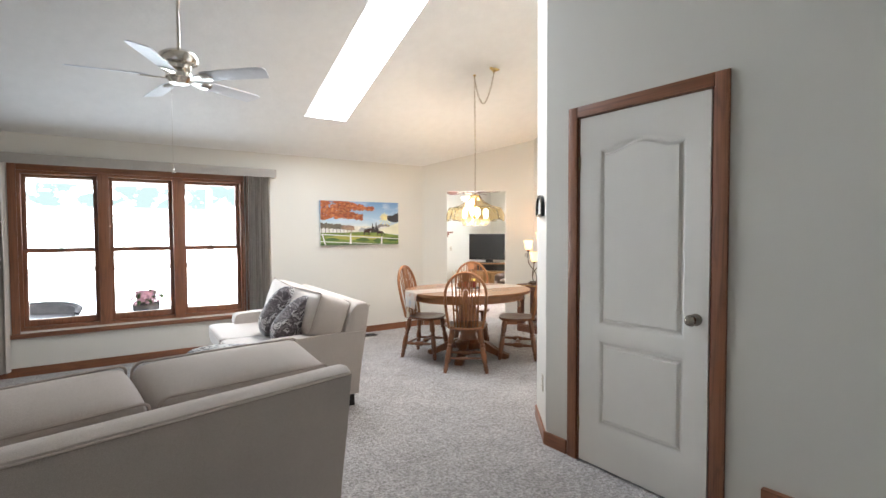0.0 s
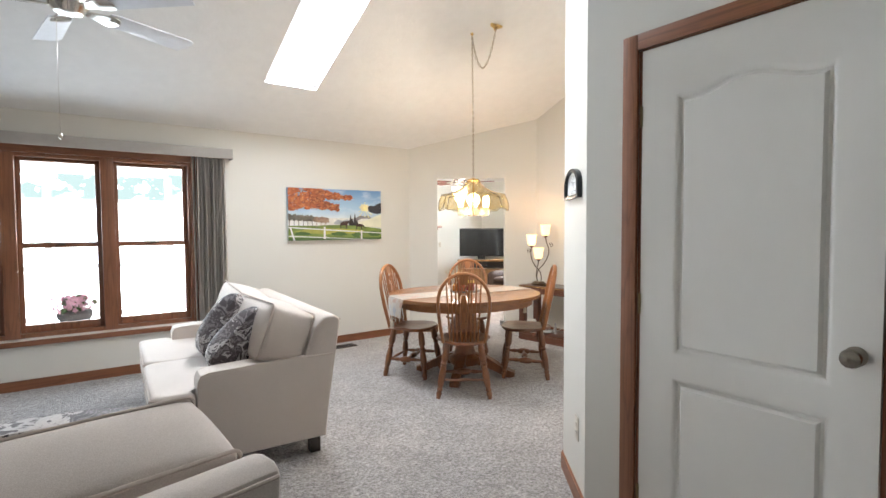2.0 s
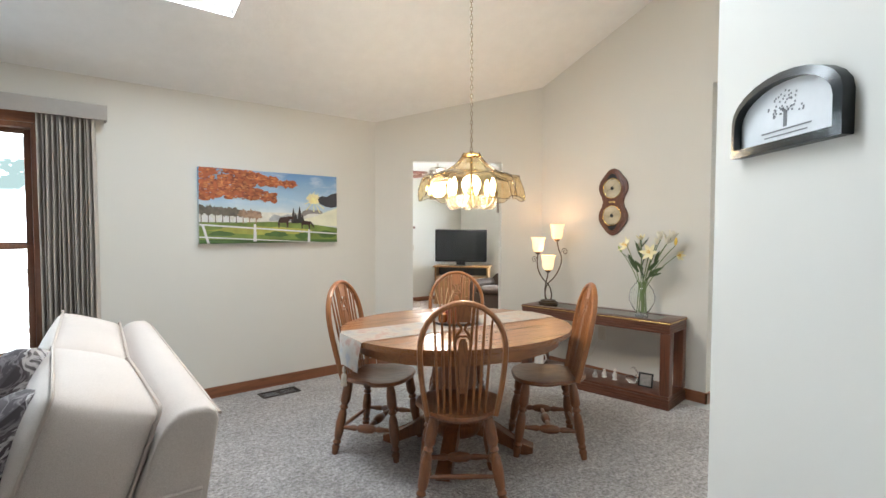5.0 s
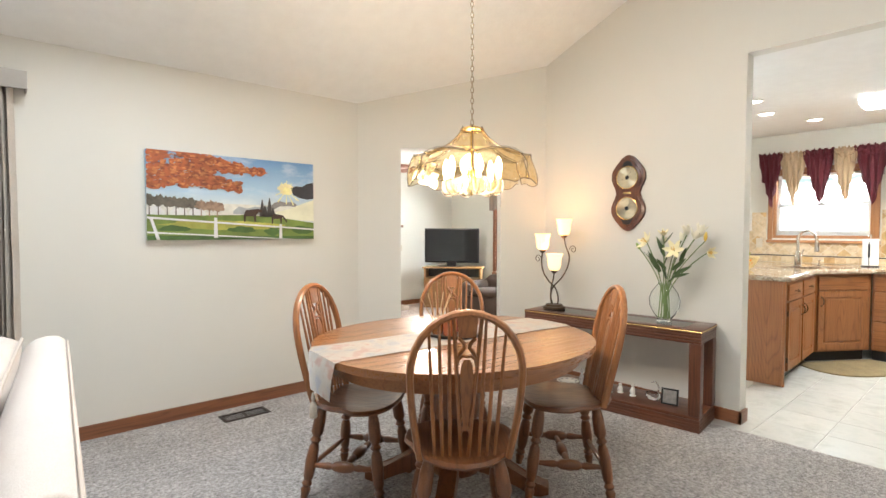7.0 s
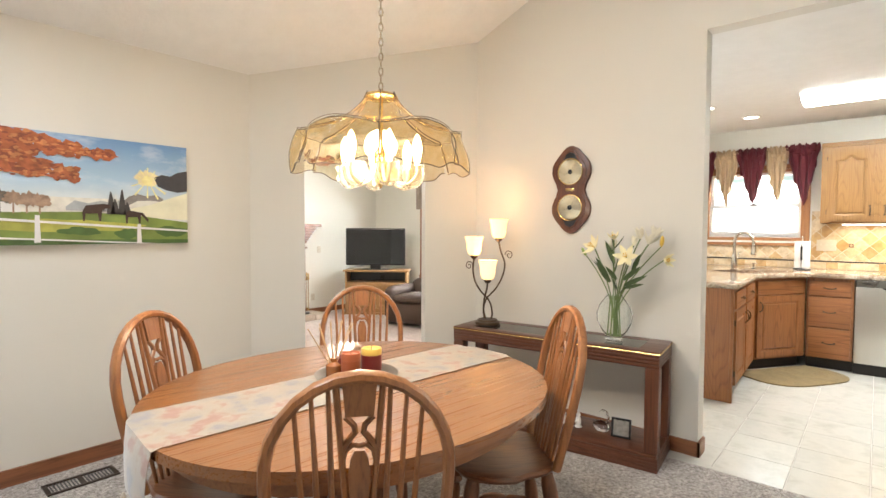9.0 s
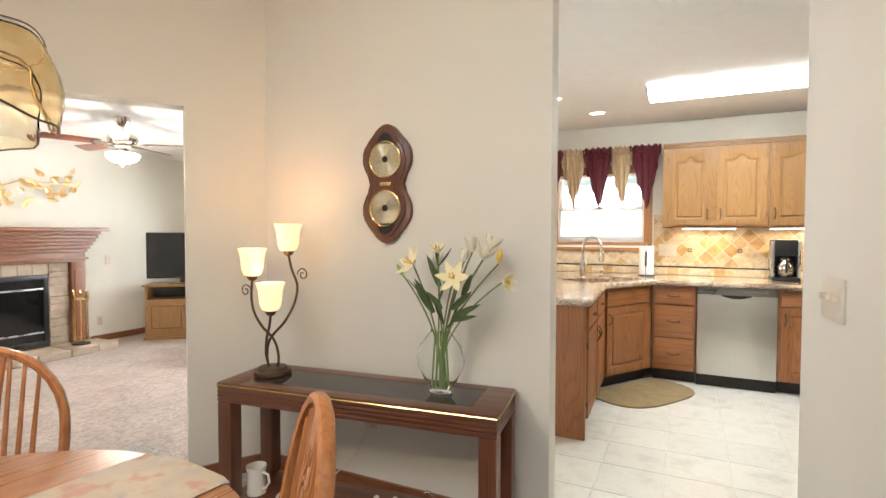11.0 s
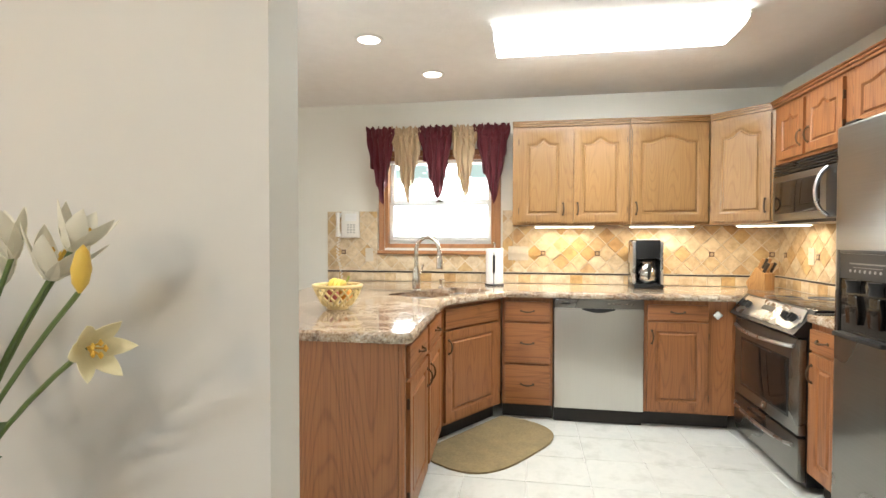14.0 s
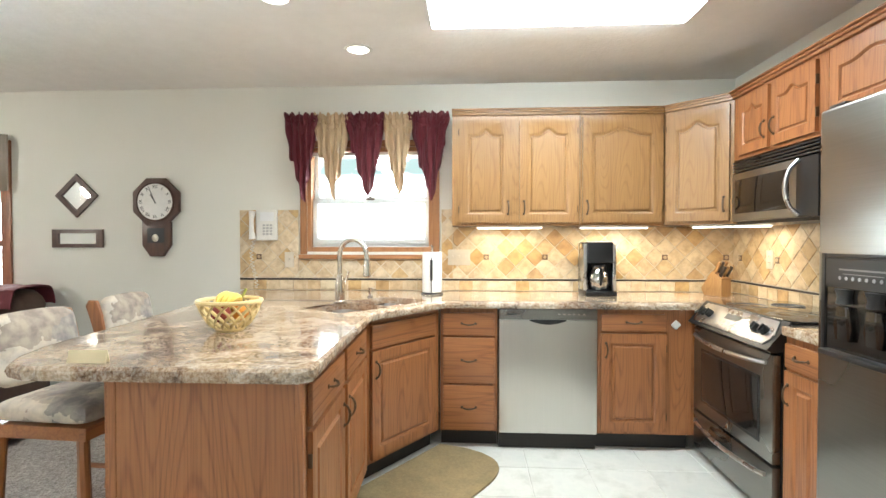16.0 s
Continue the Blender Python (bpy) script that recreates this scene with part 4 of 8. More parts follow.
M_VENT = mat("dark_brown_metal", (0.055, 0.04, 0.032), 0.45, 0.5)
vent = thing("floor_vent", "dark brown louvred floor register in the carpet", "vent", pose(3.83, 6.39, 0.0))
part("frame", B().box(-.155, .155, -.07, -.052, 0, .008, .002).box(-.155, .155, .052, .07, 0, .008, .002).box(-.155, -.135, -.052, .052, 0, .008, .002).box(.135, .155, -.052, .052, 0, .008, .002).box(-.01, .01, -.052, .052, 0, .007), M_VENT, vent)
for i in range(18):
    x = -0.126 + i * 0.0148
    if abs(x) > 0.012:
        part("slat", B().box(x - .002, x + .002, -.051, .051, 0.001, .006), M_BLACK, vent, smooth=False)

# ---------------------------------------------------------------- outdoors
def lawn():
    m = Mat("lawn")
    v = m.coords()
    m.put("Base Color", m.ramp(m.noise(v, 1.2, 5), [(0.3, (0.06, 0.12, 0.03)), (0.7, (0.12, 0.19, 0.06))]))
    m.put("Roughness", 0.95)
    return m.m


b = B().prism([(-300, -300), (300, -300), (300, 300), (-300, 300)], -0.62, -0.6)
solo("ground", b, lawn(), "mown green lawn", "ground", kind="structure", smooth=False)
M_DECK = mat("pale_painted_deck", (0.66, 0.66, 0.64), 0.7)
deck = thing("porch_floor", "pale painted boards of the porch floor", "deck", pose(0, 0, 0), kind="structure")
for i in range(30):
    part("board", B().box(-2.5, 3.9, 6.86 + i * 0.14, 6.86 + i * 0.14 + 0.134, -0.16, -0.12), M_DECK, deck, smooth=False)
M_PORCH = mat("white_porch_paint", (0.78, 0.79, 0.78), 0.6)
porch = thing("porch_frame", "white screened porch posts and rails", "porch", pose(0, 0, 0), kind="structure")
for x in (-2.2, -0.55, 1.1, 2.75):
    part("post", B().box(x - .05, x + .05, 10.90, 11.0, -0.6, 2.219), M_PORCH, porch, smooth=False)
part("rail", B().box(-2.2, 2.75, 10.93, 10.97, 0.72, 0.80), M_PORCH, porch, smooth=False)
part("rail", B().box(-2.2, 2.75, 10.93, 10.97, -0.06, 0.02), M_PORCH, porch, smooth=False)
part("beam", B().box(-2.2, 2.75, 10.9, 11.0, 2.22, 2.5), M_PORCH, porch, smooth=False)


def leaf_mat(name, c0, c1):
    m = Mat(name)
    c = m.ramp(m.noise(m.coords(), 3, 3), [(0.3, c0), (0.7, c1)])
    m.put("Base Color", c)
    m.put("Roughness", 0.7)
    return m.m


M_LEAF = leaf_mat("tree_leaves", (0.05, 0.10, 0.03), (0.10, 0.17, 0.06))
M_BARK = mat("grey_bark", (0.12, 0.09, 0.07), 0.9, 0, 15, 0.3, 0.5)


def tree(x, y, h, seed):
    r = random.Random(seed)
    ob = thing("tree", "leafy green deciduous tree on the lawn", "tree", pose(x, y, -0.6), group="trees behind the house")
    b = B().tube([(0, 0, 0), (0.1, 0.05, h * .25), (0.05, 0, h * .5), (0.1, 0.1, h * .8)], [h * .03, h * .024, h * .016, h * .006], 8)
    tips = []
    for i in range(8):
        a, z = i * 2.4 + r.random(), h * r.uniform(.3, .65)
        tip = (math.cos(a) * h * .25, math.sin(a) * h * .25, z + h * .18)
        tips.append(tip)
        b.tube([(0.07, 0.03, z), (tip[0] * .5, tip[1] * .5, z + h * .12), tip], [h * .012, h * .008, h * .003], 6)
    part("trunk", b, M_BARK, ob)
    vs, fs = [], []
    for i in range(900):
        t = r.choice(tips + [(0, 0, h * .85), (0, 0, h * .7)])
        p = Vector(t) + Vector((r.gauss(0, 1), r.gauss(0, 1), r.gauss(0, .8))) * h * .09
        u = Vector((r.uniform(-1, 1), r.uniform(-1, 1), r.uniform(-1, 1))).normalized() * h * .026
        w = u.orthogonal().normalized() * h * .016
        k = len(vs)
        vs += [p - u, p + w, p + u, p - w]
        fs.append((k, k + 1, k + 2, k + 3))
    part("crown", B().add(vs, fs), M_LEAF, ob, smooth=False)
    return ob


for i, (x, y, h) in enumerate(((-7, 27, 9), (-2.5, 31, 11), (1.5, 26, 8), (5.0, 30, 10), (9, 27, 9), (26, 3, 10), (28, 7, 9), (25, 11, 9), (30, 14, 11), (-13, 30, 10))):
    tree(x, y, h, i + 1)

def backdrop(name, label, m, w, h, strength, seed):
    """Distant glare outside a window: burnt-out sky with a pale green band of foliage. Local x across, z up."""
    mt = Mat(name)
    tc = mt.t.nodes.new("ShaderNodeTexCoord")
    sp = mt.node("SeparateXYZ")
    mt.link(tc.outputs["Object"], sp.inputs[0])
    n = mt.noise(mt.coords((1, 1, 1.6)), 1.7, 5, 0.6)
    band = mt.ramp(sp.outputs[2], [(0.0, (0, 0, 0)), (1.0, (1, 1, 1))])
    zz = mt.node("MapRange", From_Min=0.0, From_Max=h)
    mt.link(sp.outputs[2], zz.inputs[0])
    green = mt.ramp(zz.outputs[0], [(0.50, (0, 0, 0)), (0.62, (1, 1, 1)), (0.74, (1, 1, 1)), (0.84, (0, 0, 0))])
    f = mt.mix((0, 0, 0), mt.ramp(n, [(0.34, (0, 0, 0)), (0.48, (1, 1, 1))]), green)
    c = mt.mix((strength * 0.88, strength * 0.96, strength), (0.74, 0.95, 0.92), f)
    mt.put("Base Color", (0, 0, 0, 1))
    mt.put("Specular IOR Level", 0.0)
    mt.put("Emission Color", c)
    mt.put("Emission Strength", 1.0)
    b = B().add([(0, 0, 0), (w, 0, 0), (w, 0, h), (0, 0, h)], [(0, 1, 2, 3)])
    return solo(name, b, mt.m, label, "backdrop", m, kind="structure", smooth=False)


backdrop("backdrop_north", "bright hazy garden beyond the porch", pose(-2.6, 11.6, -0.55), 8.0, 3.9, 25.0, 1)
backdrop("backdrop_kitchen", "bright hazy garden outside the kitchen", pose(11.2, 6.6, 0.0, 0, 0, -90), 4.4, 3.2, 26.0, 2)
backdrop("backdrop_family", "bright hazy garden outside the family room", pose(11.2, 12.0, -0.5, 0, 0, -90), 5.3, 3.6, 85.0, 3)

pot = thing("flower_pot", "pink geranium in a round wicker basket on the porch table", "plant", pose(1.39, 7.42, 0.40) @ Matrix.Diagonal((1.35, 1.35, 1.35, 1)))
part("basket", B().lathe([(0.07, 0), (0.10, 0.03), (0.115, 0.08), (0.10, 0.10), (0.09, 0.095)], 18), mat("grey_wicker", (0.09, 0.075, 0.07), 0.8, 0, 60, 0.3, 0.6), pot)
rf = random.Random(5)
b, b2 = B(), B()
for i in range(190):
    p = Vector((rf.gauss(0, .05), rf.gauss(0, .05), .10 + rf.uniform(0, .10)))
    u = Vector((rf.uniform(-1, 1), rf.uniform(-1, 1), rf.uniform(-.3, 1))).normalized()
    for k in range(5):
        q = pose(0, 0, 0, 0, 0, 72 * k).to_3x3() @ Vector((.024, 0, .004))
        rot = u.to_track_quat('Z', 'Y')
        w = rot @ (q.cross(Vector((0, 0, 1))).normalized() * .009)
        (b if i % 4 else b2).add([p, p + rot @ q * .6 + w, p + rot @ q, p + rot @ q * .6 - w], [(0, 1, 2, 3)])
part("blossoms", b, mat("pink_petals", (0.72, 0.42, 0.50), 0.6), pot, "clustered pink blossoms", smooth=False)
part("leaves", b2, M_LEAF, pot, smooth=False)
tbl = thing("porch_table", "round white metal porch table", "table", pose(1.39, 7.42, -0.12))
part("tabletop", B().lathe([(0.24, 0.49), (0.25, 0.50), (0.25, 0.515), (0.24, 0.52)], 28), M_PORCH, tbl)
part("pedestal", B().lathe([(0.18, 0), (0.17, 0.02), (0.03, 0.05), (0.03, 0.49)], 16), M_PORCH, tbl)
wick = thing("wicker_chair", "grey wicker porch armchair", "chair", pose(0.22, 8.9, -0.12, 0, 0, 150) @ Matrix.Diagonal((1.45, 1.15, .9, 1)))
M_WICK = mat("dark_grey_wicker", (0.10, 0.095, 0.10), 0.8, 0, 70, 0.4, 0.7)
part("seat", B().soft(-.28, .28, -.26, .28, .30, .42, .01, .05), M_WICK, wick)
part("backrest", B().grid(lambda u, v: Vector((.34 * math.sin((u - .5) * 3.4), -.05 - .24 * math.cos((u - .5) * 3.4), .32 + v * (.26 - .12 * abs(2 * u - 1) ** 2))), 16, 6, .03), M_WICK, wick)
part("rim", B().tube([(.35 * math.sin((u - .5) * 3.4), -.05 - .25 * math.cos((u - .5) * 3.4), .32 + (.27 - .12 * abs(2 * u - 1) ** 2)) for u in [i / 20 for i in range(21)]], .025, 8), M_WICK, wick)
for x, y in ((-.25, -.2), (.25, -.2), (-.25, .22), (.25, .22)):
    part("leg", B().lathe([(.018, 0), (.024, .32)], 10, pose(x, y, 0)), M_WICK, wick)

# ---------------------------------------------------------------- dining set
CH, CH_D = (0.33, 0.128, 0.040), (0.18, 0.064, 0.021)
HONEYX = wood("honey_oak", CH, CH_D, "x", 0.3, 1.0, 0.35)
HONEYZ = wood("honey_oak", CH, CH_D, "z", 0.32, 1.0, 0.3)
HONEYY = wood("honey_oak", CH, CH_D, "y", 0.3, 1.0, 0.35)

# Seats are dark oak; on legs, stretchers and pedestal the tone is painted-in shade.
DKY, DKX, DKZ = (wood("dark_oak_with_shade", (0.205, 0.072, 0.024), (0.11, 0.038, 0.014), a, 0.28, 1.0, 0.4) for a in "yxz")


def turned(b, p0, p1, radii, seg=10):
    """A turned bar from p0 to p1; radii along it as (u, r)."""
    p0, p1 = Vector(p0), Vector(p1)
    d = p1 - p0
    m = Matrix.Translation(p0) @ d.to_track_quat('Z', 'Y').to_matrix().to_4x4()
    return b.lathe([(r, u * d.length) for u, r in radii], seg, m)


LEG = [(u, r * 1.28) for u, r in [(0, .013), (.06, .016), (.10, .019), (.13, .014), (.16, .020), (.20, .014), (.24, .019), (.42, .023), (.55, .019), (.60, .013), (.63, .021), (.67, .014), (.72, .023), (.88, .022), (1, .016)]]
STRETCH = [(u, r * 1.25) for u, r in [(0, .008), (.15, .010), (.28, .014), (.33, .010), (.38, .018), (.5, .022), (.62, .018), (.67, .010), (.72, .014), (.85, .010), (1, .008)]]


def windsor_chair(label, m):
    """Faces local +y; origin on the floor below the seat's middle."""
    ob = thing("dining_chair", label, "chair", m, group="chairs round the dining table")
    b = B()
    n = 36
    top, low, rim = [], [], []
    for i in range(n):
        a = 2 * math.pi * i / n
        ca, sa = math.cos(a), math.sin(a)
        k = 0.215 + 0.012 * (sa > 0) * abs(ca)
        x, y = math.copysign(abs(ca) ** .75, ca) * k * (1.0 if sa > 0 else 0.92), math.copysign(abs(sa) ** .72, sa) * 0.205
        if sa < -.55 and abs(ca) < .6:
            y -= .045 * (1 - abs(ca) / .6) ** .7
        top.append((x, y))
    zs = ((0.70, .415), (0.97, .425), (1.0, .437), (0.97, .449), (0.85, .450), (0.5, .437), (0.2, .432))
    rings = [[b.bm.verts.new((x * k, y * k, z)) for x, y in top] for k, z in zs]
    for a, c in zip(rings, rings[1:]):
        for i in range(n):
            b.bm.faces.new((a[i], a[(i + 1) % n], c[(i + 1) % n], c[i]))
    b.bm.faces.new(rings[0])
    b.bm.faces.new(rings[-1])
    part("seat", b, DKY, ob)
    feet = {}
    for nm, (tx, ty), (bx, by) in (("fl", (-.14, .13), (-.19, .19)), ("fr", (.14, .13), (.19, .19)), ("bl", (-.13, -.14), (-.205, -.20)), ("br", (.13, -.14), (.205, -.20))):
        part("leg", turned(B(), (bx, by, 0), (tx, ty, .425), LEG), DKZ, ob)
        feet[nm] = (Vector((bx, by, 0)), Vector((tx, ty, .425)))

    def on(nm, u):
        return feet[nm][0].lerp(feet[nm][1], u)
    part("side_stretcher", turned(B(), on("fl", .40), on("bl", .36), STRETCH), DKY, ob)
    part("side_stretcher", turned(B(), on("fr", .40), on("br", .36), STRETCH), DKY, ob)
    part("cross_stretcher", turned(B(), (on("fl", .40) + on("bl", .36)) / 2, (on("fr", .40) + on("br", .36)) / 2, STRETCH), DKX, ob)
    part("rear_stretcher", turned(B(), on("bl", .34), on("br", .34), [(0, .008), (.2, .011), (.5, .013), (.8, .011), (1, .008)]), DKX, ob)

    def lean(z):
        return -0.165 - (z - 0.44) * 0.20

    def hoop(u):
        """u from 0 at one side of the seat to 1 at the other."""
        if u < .36:
            z = .44 + u / .36 * .33
            return Vector((-(.165 + .035 * math.sin(u / .36 * 1.57)), lean(z), z))
        if u > .64:
            p = hoop(1 - u)
            return Vector((-p.x, p.y, p.z))
        a = math.pi * (1 - (u - .36) / .28)
        z = .77 + .225 * math.sin(a)
        return Vector((.20 * math.cos(a), lean(z), z))
    part("bow", B().tube([hoop(i / 48) for i in range(49)], 0.0175, 8, False, 0.8), HONEYZ, ob, "bent bow of the chair back")
    for x in (-.135, -.10, -.065, .065, .10, .135):
        xb = x * .82
        c = math.sqrt(max(0, 1 - (x / .20) ** 2))
        zt = .77 + .222 * c
        part("spindle", turned(B(), (xb, lean(.445), .445), (x, lean(zt), zt), [(0, .006), (.3, .008), (.6, .007), (1, .005)], 8), HONEYZ, ob)
    # pierced splat: converging stiles, a keystone, a diamond, an arch, a long vase and a lower loop
    sp = B()

    def flat(outline, t=.006):
        a = [sp.bm.verts.new((x, lean(z) + t, z)) for x, z in outline]
        c = [sp.bm.verts.new((x, lean(z) - t, z)) for x, z in outline]
        sp.bm.faces.new(a)
        sp.bm.faces.new(c[::-1])
        for k in range(len(outline)):
            j = (k + 1) % len(outline)
            sp.bm.faces.new((a[k], c[k], c[j], a[j]))

    def strip_of(pts, r=.0075):
        sp.tube([(x, lean(z), z) for x, z in pts], r, 6)

    for sx in (-1, 1):
        strip_of([(sx * (.013 + .036 * u), .445 + .53 * u) for u in [i / 8 for i in range(9)]], .0075)
        strip_of([(sx * .030, .905), (sx * .012, .885), (sx * .009, .868), (sx * .026, .845), (sx * .036, .825), (sx * .037, .79)])
        strip_of([(sx * .036, .80), (sx * .030, .825), (sx * .014, .838), (0, .834)], .0065)
        strip_of([(sx * .012, .60), (sx * .019, .575), (sx * .010, .555), (sx * .019, .535), (sx * .020, .505), (sx * .012, .485)], .0055)
    flat([(-.030, .905), (.030, .905), (.036, .982), (0, .992), (-.036, .982)])
    prof = [(.010, .565), (.011, .60), (.016, .66), (.021, .72), (.023, .77), (.019, .805), (.010, .825)]
    flat(prof + [(-x, z) for x, z in reversed(prof)])
    flat([(0, .548), (.014, .562), (0, .578), (-.014, .562)])
    part("splat", sp, HONEYZ, ob, "pierced carved centre splat")
    return ob


def chair_at(x, y, fx, fy):
    return pose(x, y, 0, 0, 0, math.degrees(math.atan2(fy, fx)) - 90)


chair = windsor_chair("honey oak bow-back dining chair with a pierced splat", chair_at(3.955, 4.345, .62, .78))
copy_thing(chair, chair_at(3.925, 5.045, .535, -.845))
copy_thing(chair, chair_at(4.715, 4.405, -.73, .68))
copy_thing(chair, chair_at(4.655, 5.155, -.64, -.77))

TC = pose(4.27, 4.72, 0, 0, 0, -6)
TA, TB = 0.695, 0.625
table = thing("dining_table", "oval honey oak pedestal dining table", "table", TC)


def oval(a, bb, n=64, p=2.15):
    return [(math.copysign(abs(math.cos(2 * math.pi * i / n)) ** (2 / p), math.cos(2 * math.pi * i / n)) * a, math.copysign(abs(math.sin(2 * math.pi * i / n)) ** (2 / p), math.sin(2 * math.pi * i / n)) * bb) for i in range(n)]


TABLEX = wood("glossy_honey_oak", (0.28, 0.110, 0.033), (0.19, 0.070, 0.021), "x", 0.26, 1.0, 0.5, True)
part("tabletop", B().prism(oval(TA, TB), .722, .752, .009, None, 3), TABLEX, table)
b = B()
for (o, z0, z1) in ((oval(TA - .07, TB - .07), .655, .7215),):
    lo, hi = [b.bm.verts.new((x, y, z0)) for x, y in o], [b.bm.verts.new((x, y, z1)) for x, y in o]
    l2, h2 = [b.bm.verts.new((x * .96, y * .96, z0)) for x, y in o], [b.bm.verts.new((x * .96, y * .96, z1)) for x, y in o]
    k = len(o)
    for i in range(k):
        j = (i + 1) % k
        for A, C in ((lo, hi), (hi, h2), (h2, l2), (l2, lo)):
            b.bm.faces.new((A[i], A[j], C[j], C[i]))
part("apron", b, HONEYX, table)
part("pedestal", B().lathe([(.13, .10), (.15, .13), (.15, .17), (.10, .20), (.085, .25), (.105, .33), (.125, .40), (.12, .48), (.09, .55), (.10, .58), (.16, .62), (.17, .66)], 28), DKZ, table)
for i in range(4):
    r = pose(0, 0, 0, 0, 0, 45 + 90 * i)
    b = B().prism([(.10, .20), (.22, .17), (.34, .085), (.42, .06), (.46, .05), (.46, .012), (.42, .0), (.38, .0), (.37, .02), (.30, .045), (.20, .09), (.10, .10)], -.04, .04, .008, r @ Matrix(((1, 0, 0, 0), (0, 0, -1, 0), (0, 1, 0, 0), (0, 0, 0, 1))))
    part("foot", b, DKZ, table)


def runner_cloth():
    m = Mat("faded_floral_runner_cloth")
    v = m.coords()
    n = m.noise(v, 13, 3, 0.55)
    n2 = m.noise(v, 26, 3, 0.6)
    c = m.ramp(n, [(0.34, (0.10, 0.12, 0.18)), (0.43, (0.27, 0.23, 0.185)), (0.54, (0.32, 0.25, 0.18)), (0.63, (0.30, 0.10, 0.05))])
    c = m.mix(c, m.ramp(n2, [(0.4, (0.36, 0.30, 0.24)), (0.66, (0.22, 0.185, 0.14))]), 0.35)
    m.put("Base Color", c)
    m.put("Roughness", 0.55)
    m.put("Sheen Weight", 0.4)
    m.bump(m.noise(v, 500, 2), 0.2, 0.002)
    return m.m


run = thing("table_runner", "faded floral cloth runner with tassels over the oval table", "cloth", TC)


def runner(u, v):
    x = -0.86 + 1.72 * u
    y = (v - .5) * .31 + 0.02
    e = TA + .006
    lim = e * (1 - abs(y / TB) ** 2.15) ** (1 / 2.15) + .004
    if abs(x) <= lim:
        return Vector((x, y, .7555 + .0006 * math.sin(9 * x + 14 * y)))
    over = abs(x) - lim
    k = math.copysign(1, x)
    return Vector((k * (lim + .012 * math.sin(min(1, over * 9) * 1.57)), y * (1 - over * 1.4), .7555 - over))


part("cloth", B().grid(runner, 64, 10, .0015), runner_cloth(), run)
for s in (-1, 1):
    part("tassel", B().lathe([(.003, .62), (.007, .61), (.009, .595), (.006, .585), (.014, .57), (.017, .52), (.016, .515)], 12, pose(s * (TA + .03), .02, -.02)), mat("beige_tassel_thread", (0.52, 0.45, 0.36), .9, 0, 90, .2), run)

tray = thing("candle_tray", "round dark metal tray under the candles", "tray", TC @ pose(.02, .04, .757))
part("dish", B().lathe([(.0, .004), (.13, .004), (.15, .018), (.153, .018), (.135, .0), (.0, 0)], 28, None, False), mat("pewter", (0.25, 0.22, 0.19), .3, 1.0), tray)


def candle(label, x, y, r, h, c_low, c_top):
    ob = thing("pillar_candle", label, "candle", TC @ pose(.02 + x, .04 + y, .761), group="pillar candles on the tray")
    part("wax", B().lathe([(r * .96, 0), (r, .004), (r, h * .75), (r * .98, h * .752)], 22), mat(label + " wax", c_low, .45, 0, 20, .06), ob)
    part("rim", B().lathe([(r * .98, h * .752), (r, h * .76), (r, h - .004), (r * .94, h), (r * .8, h - .006), (.0, h - .008)], 22, None, False), mat(label + " rim", c_top, .45, 0, 20, .06), ob)
    part("wick", B().tube([(0, 0, h - .01), (.001, 0, h + .008)], .0012, 6), M_BLACK, ob)


candle("dark red pillar candle with a yellow rim", .065, .0, .038, .095, (0.20, 0.02, 0.015), (0.72, 0.48, 0.10))
candle("rust orange pillar candle", -.045, -.03, .034, .10, (0.38, 0.09, 0.03), (0.42, 0.11, 0.04))
candle("small dark red pillar candle", -.01, .075, .03, .06, (0.17, 0.02, 0.015), (0.20, 0.03, 0.02))
reed = thing("reed_diffuser", "fan of thin wooden reeds in a small amber jar", "diffuser", TC @ pose(-.06, .07, .761))
part("jar", B().lathe([(.022, 0), (.026, .01), (.026, .05), (.012, .062), (.012, .075)], 16), mat("amber_jar", (0.35, 0.12, 0.03), .2), reed)
for i in range(9):
    a = (i - 4) * .13
    part("reed", B().tube([(0, 0, .03), (math.sin(a) * .18, math.cos(i * 3) * .02, .05 + math.cos(a) * .16)], .0018, 5), mat("pale_reed", (0.62, 0.42, 0.24), .8), reed)

# ---------------------------------------------------------------- chandelier
def flowing(ps, n=8):
    """A smooth curve through the places named."""
    ps = [Vector(q) for q in ps]
    ps = [ps[0] * 2 - ps[1]] + ps + [ps[-1] * 2 - ps[-2]]
    out = []
    for a, b_, c, d in zip(ps, ps[1:], ps[2:], ps[3:]):
        for i in range(n):
            t = i / n
            out.append((b_ * 2 + (c - a) * t + (a * 2 - b_ * 5 + c * 4 - d) * t * t + (b_ * 3 - a - c * 3 + d) * t ** 3) / 2)
    return out + [ps[-2]]


CX, CY = 4.35, 4.69
chan = thing("chandelier", "brass swag chandelier with wavy smoked amber glass panels", "chandelier", pose(CX, CY, 0))


def amber():
    m = Mat("smoked_amber_glass")
    v = m.coords()
    m.put("Base Color", m.ramp(m.noise(v, 30, 3), [(0.3, (0.94, 0.80, 0.56)), (0.7, (1.0, 0.93, 0.76))]))
    m.put("Transmission Weight", 1.0)
    m.put("Roughness", 0.03)
    m.put("IOR", 1.08)
    m.bump(m.noise(v, 25, 2), 0.12, 0.003)
    return m.m


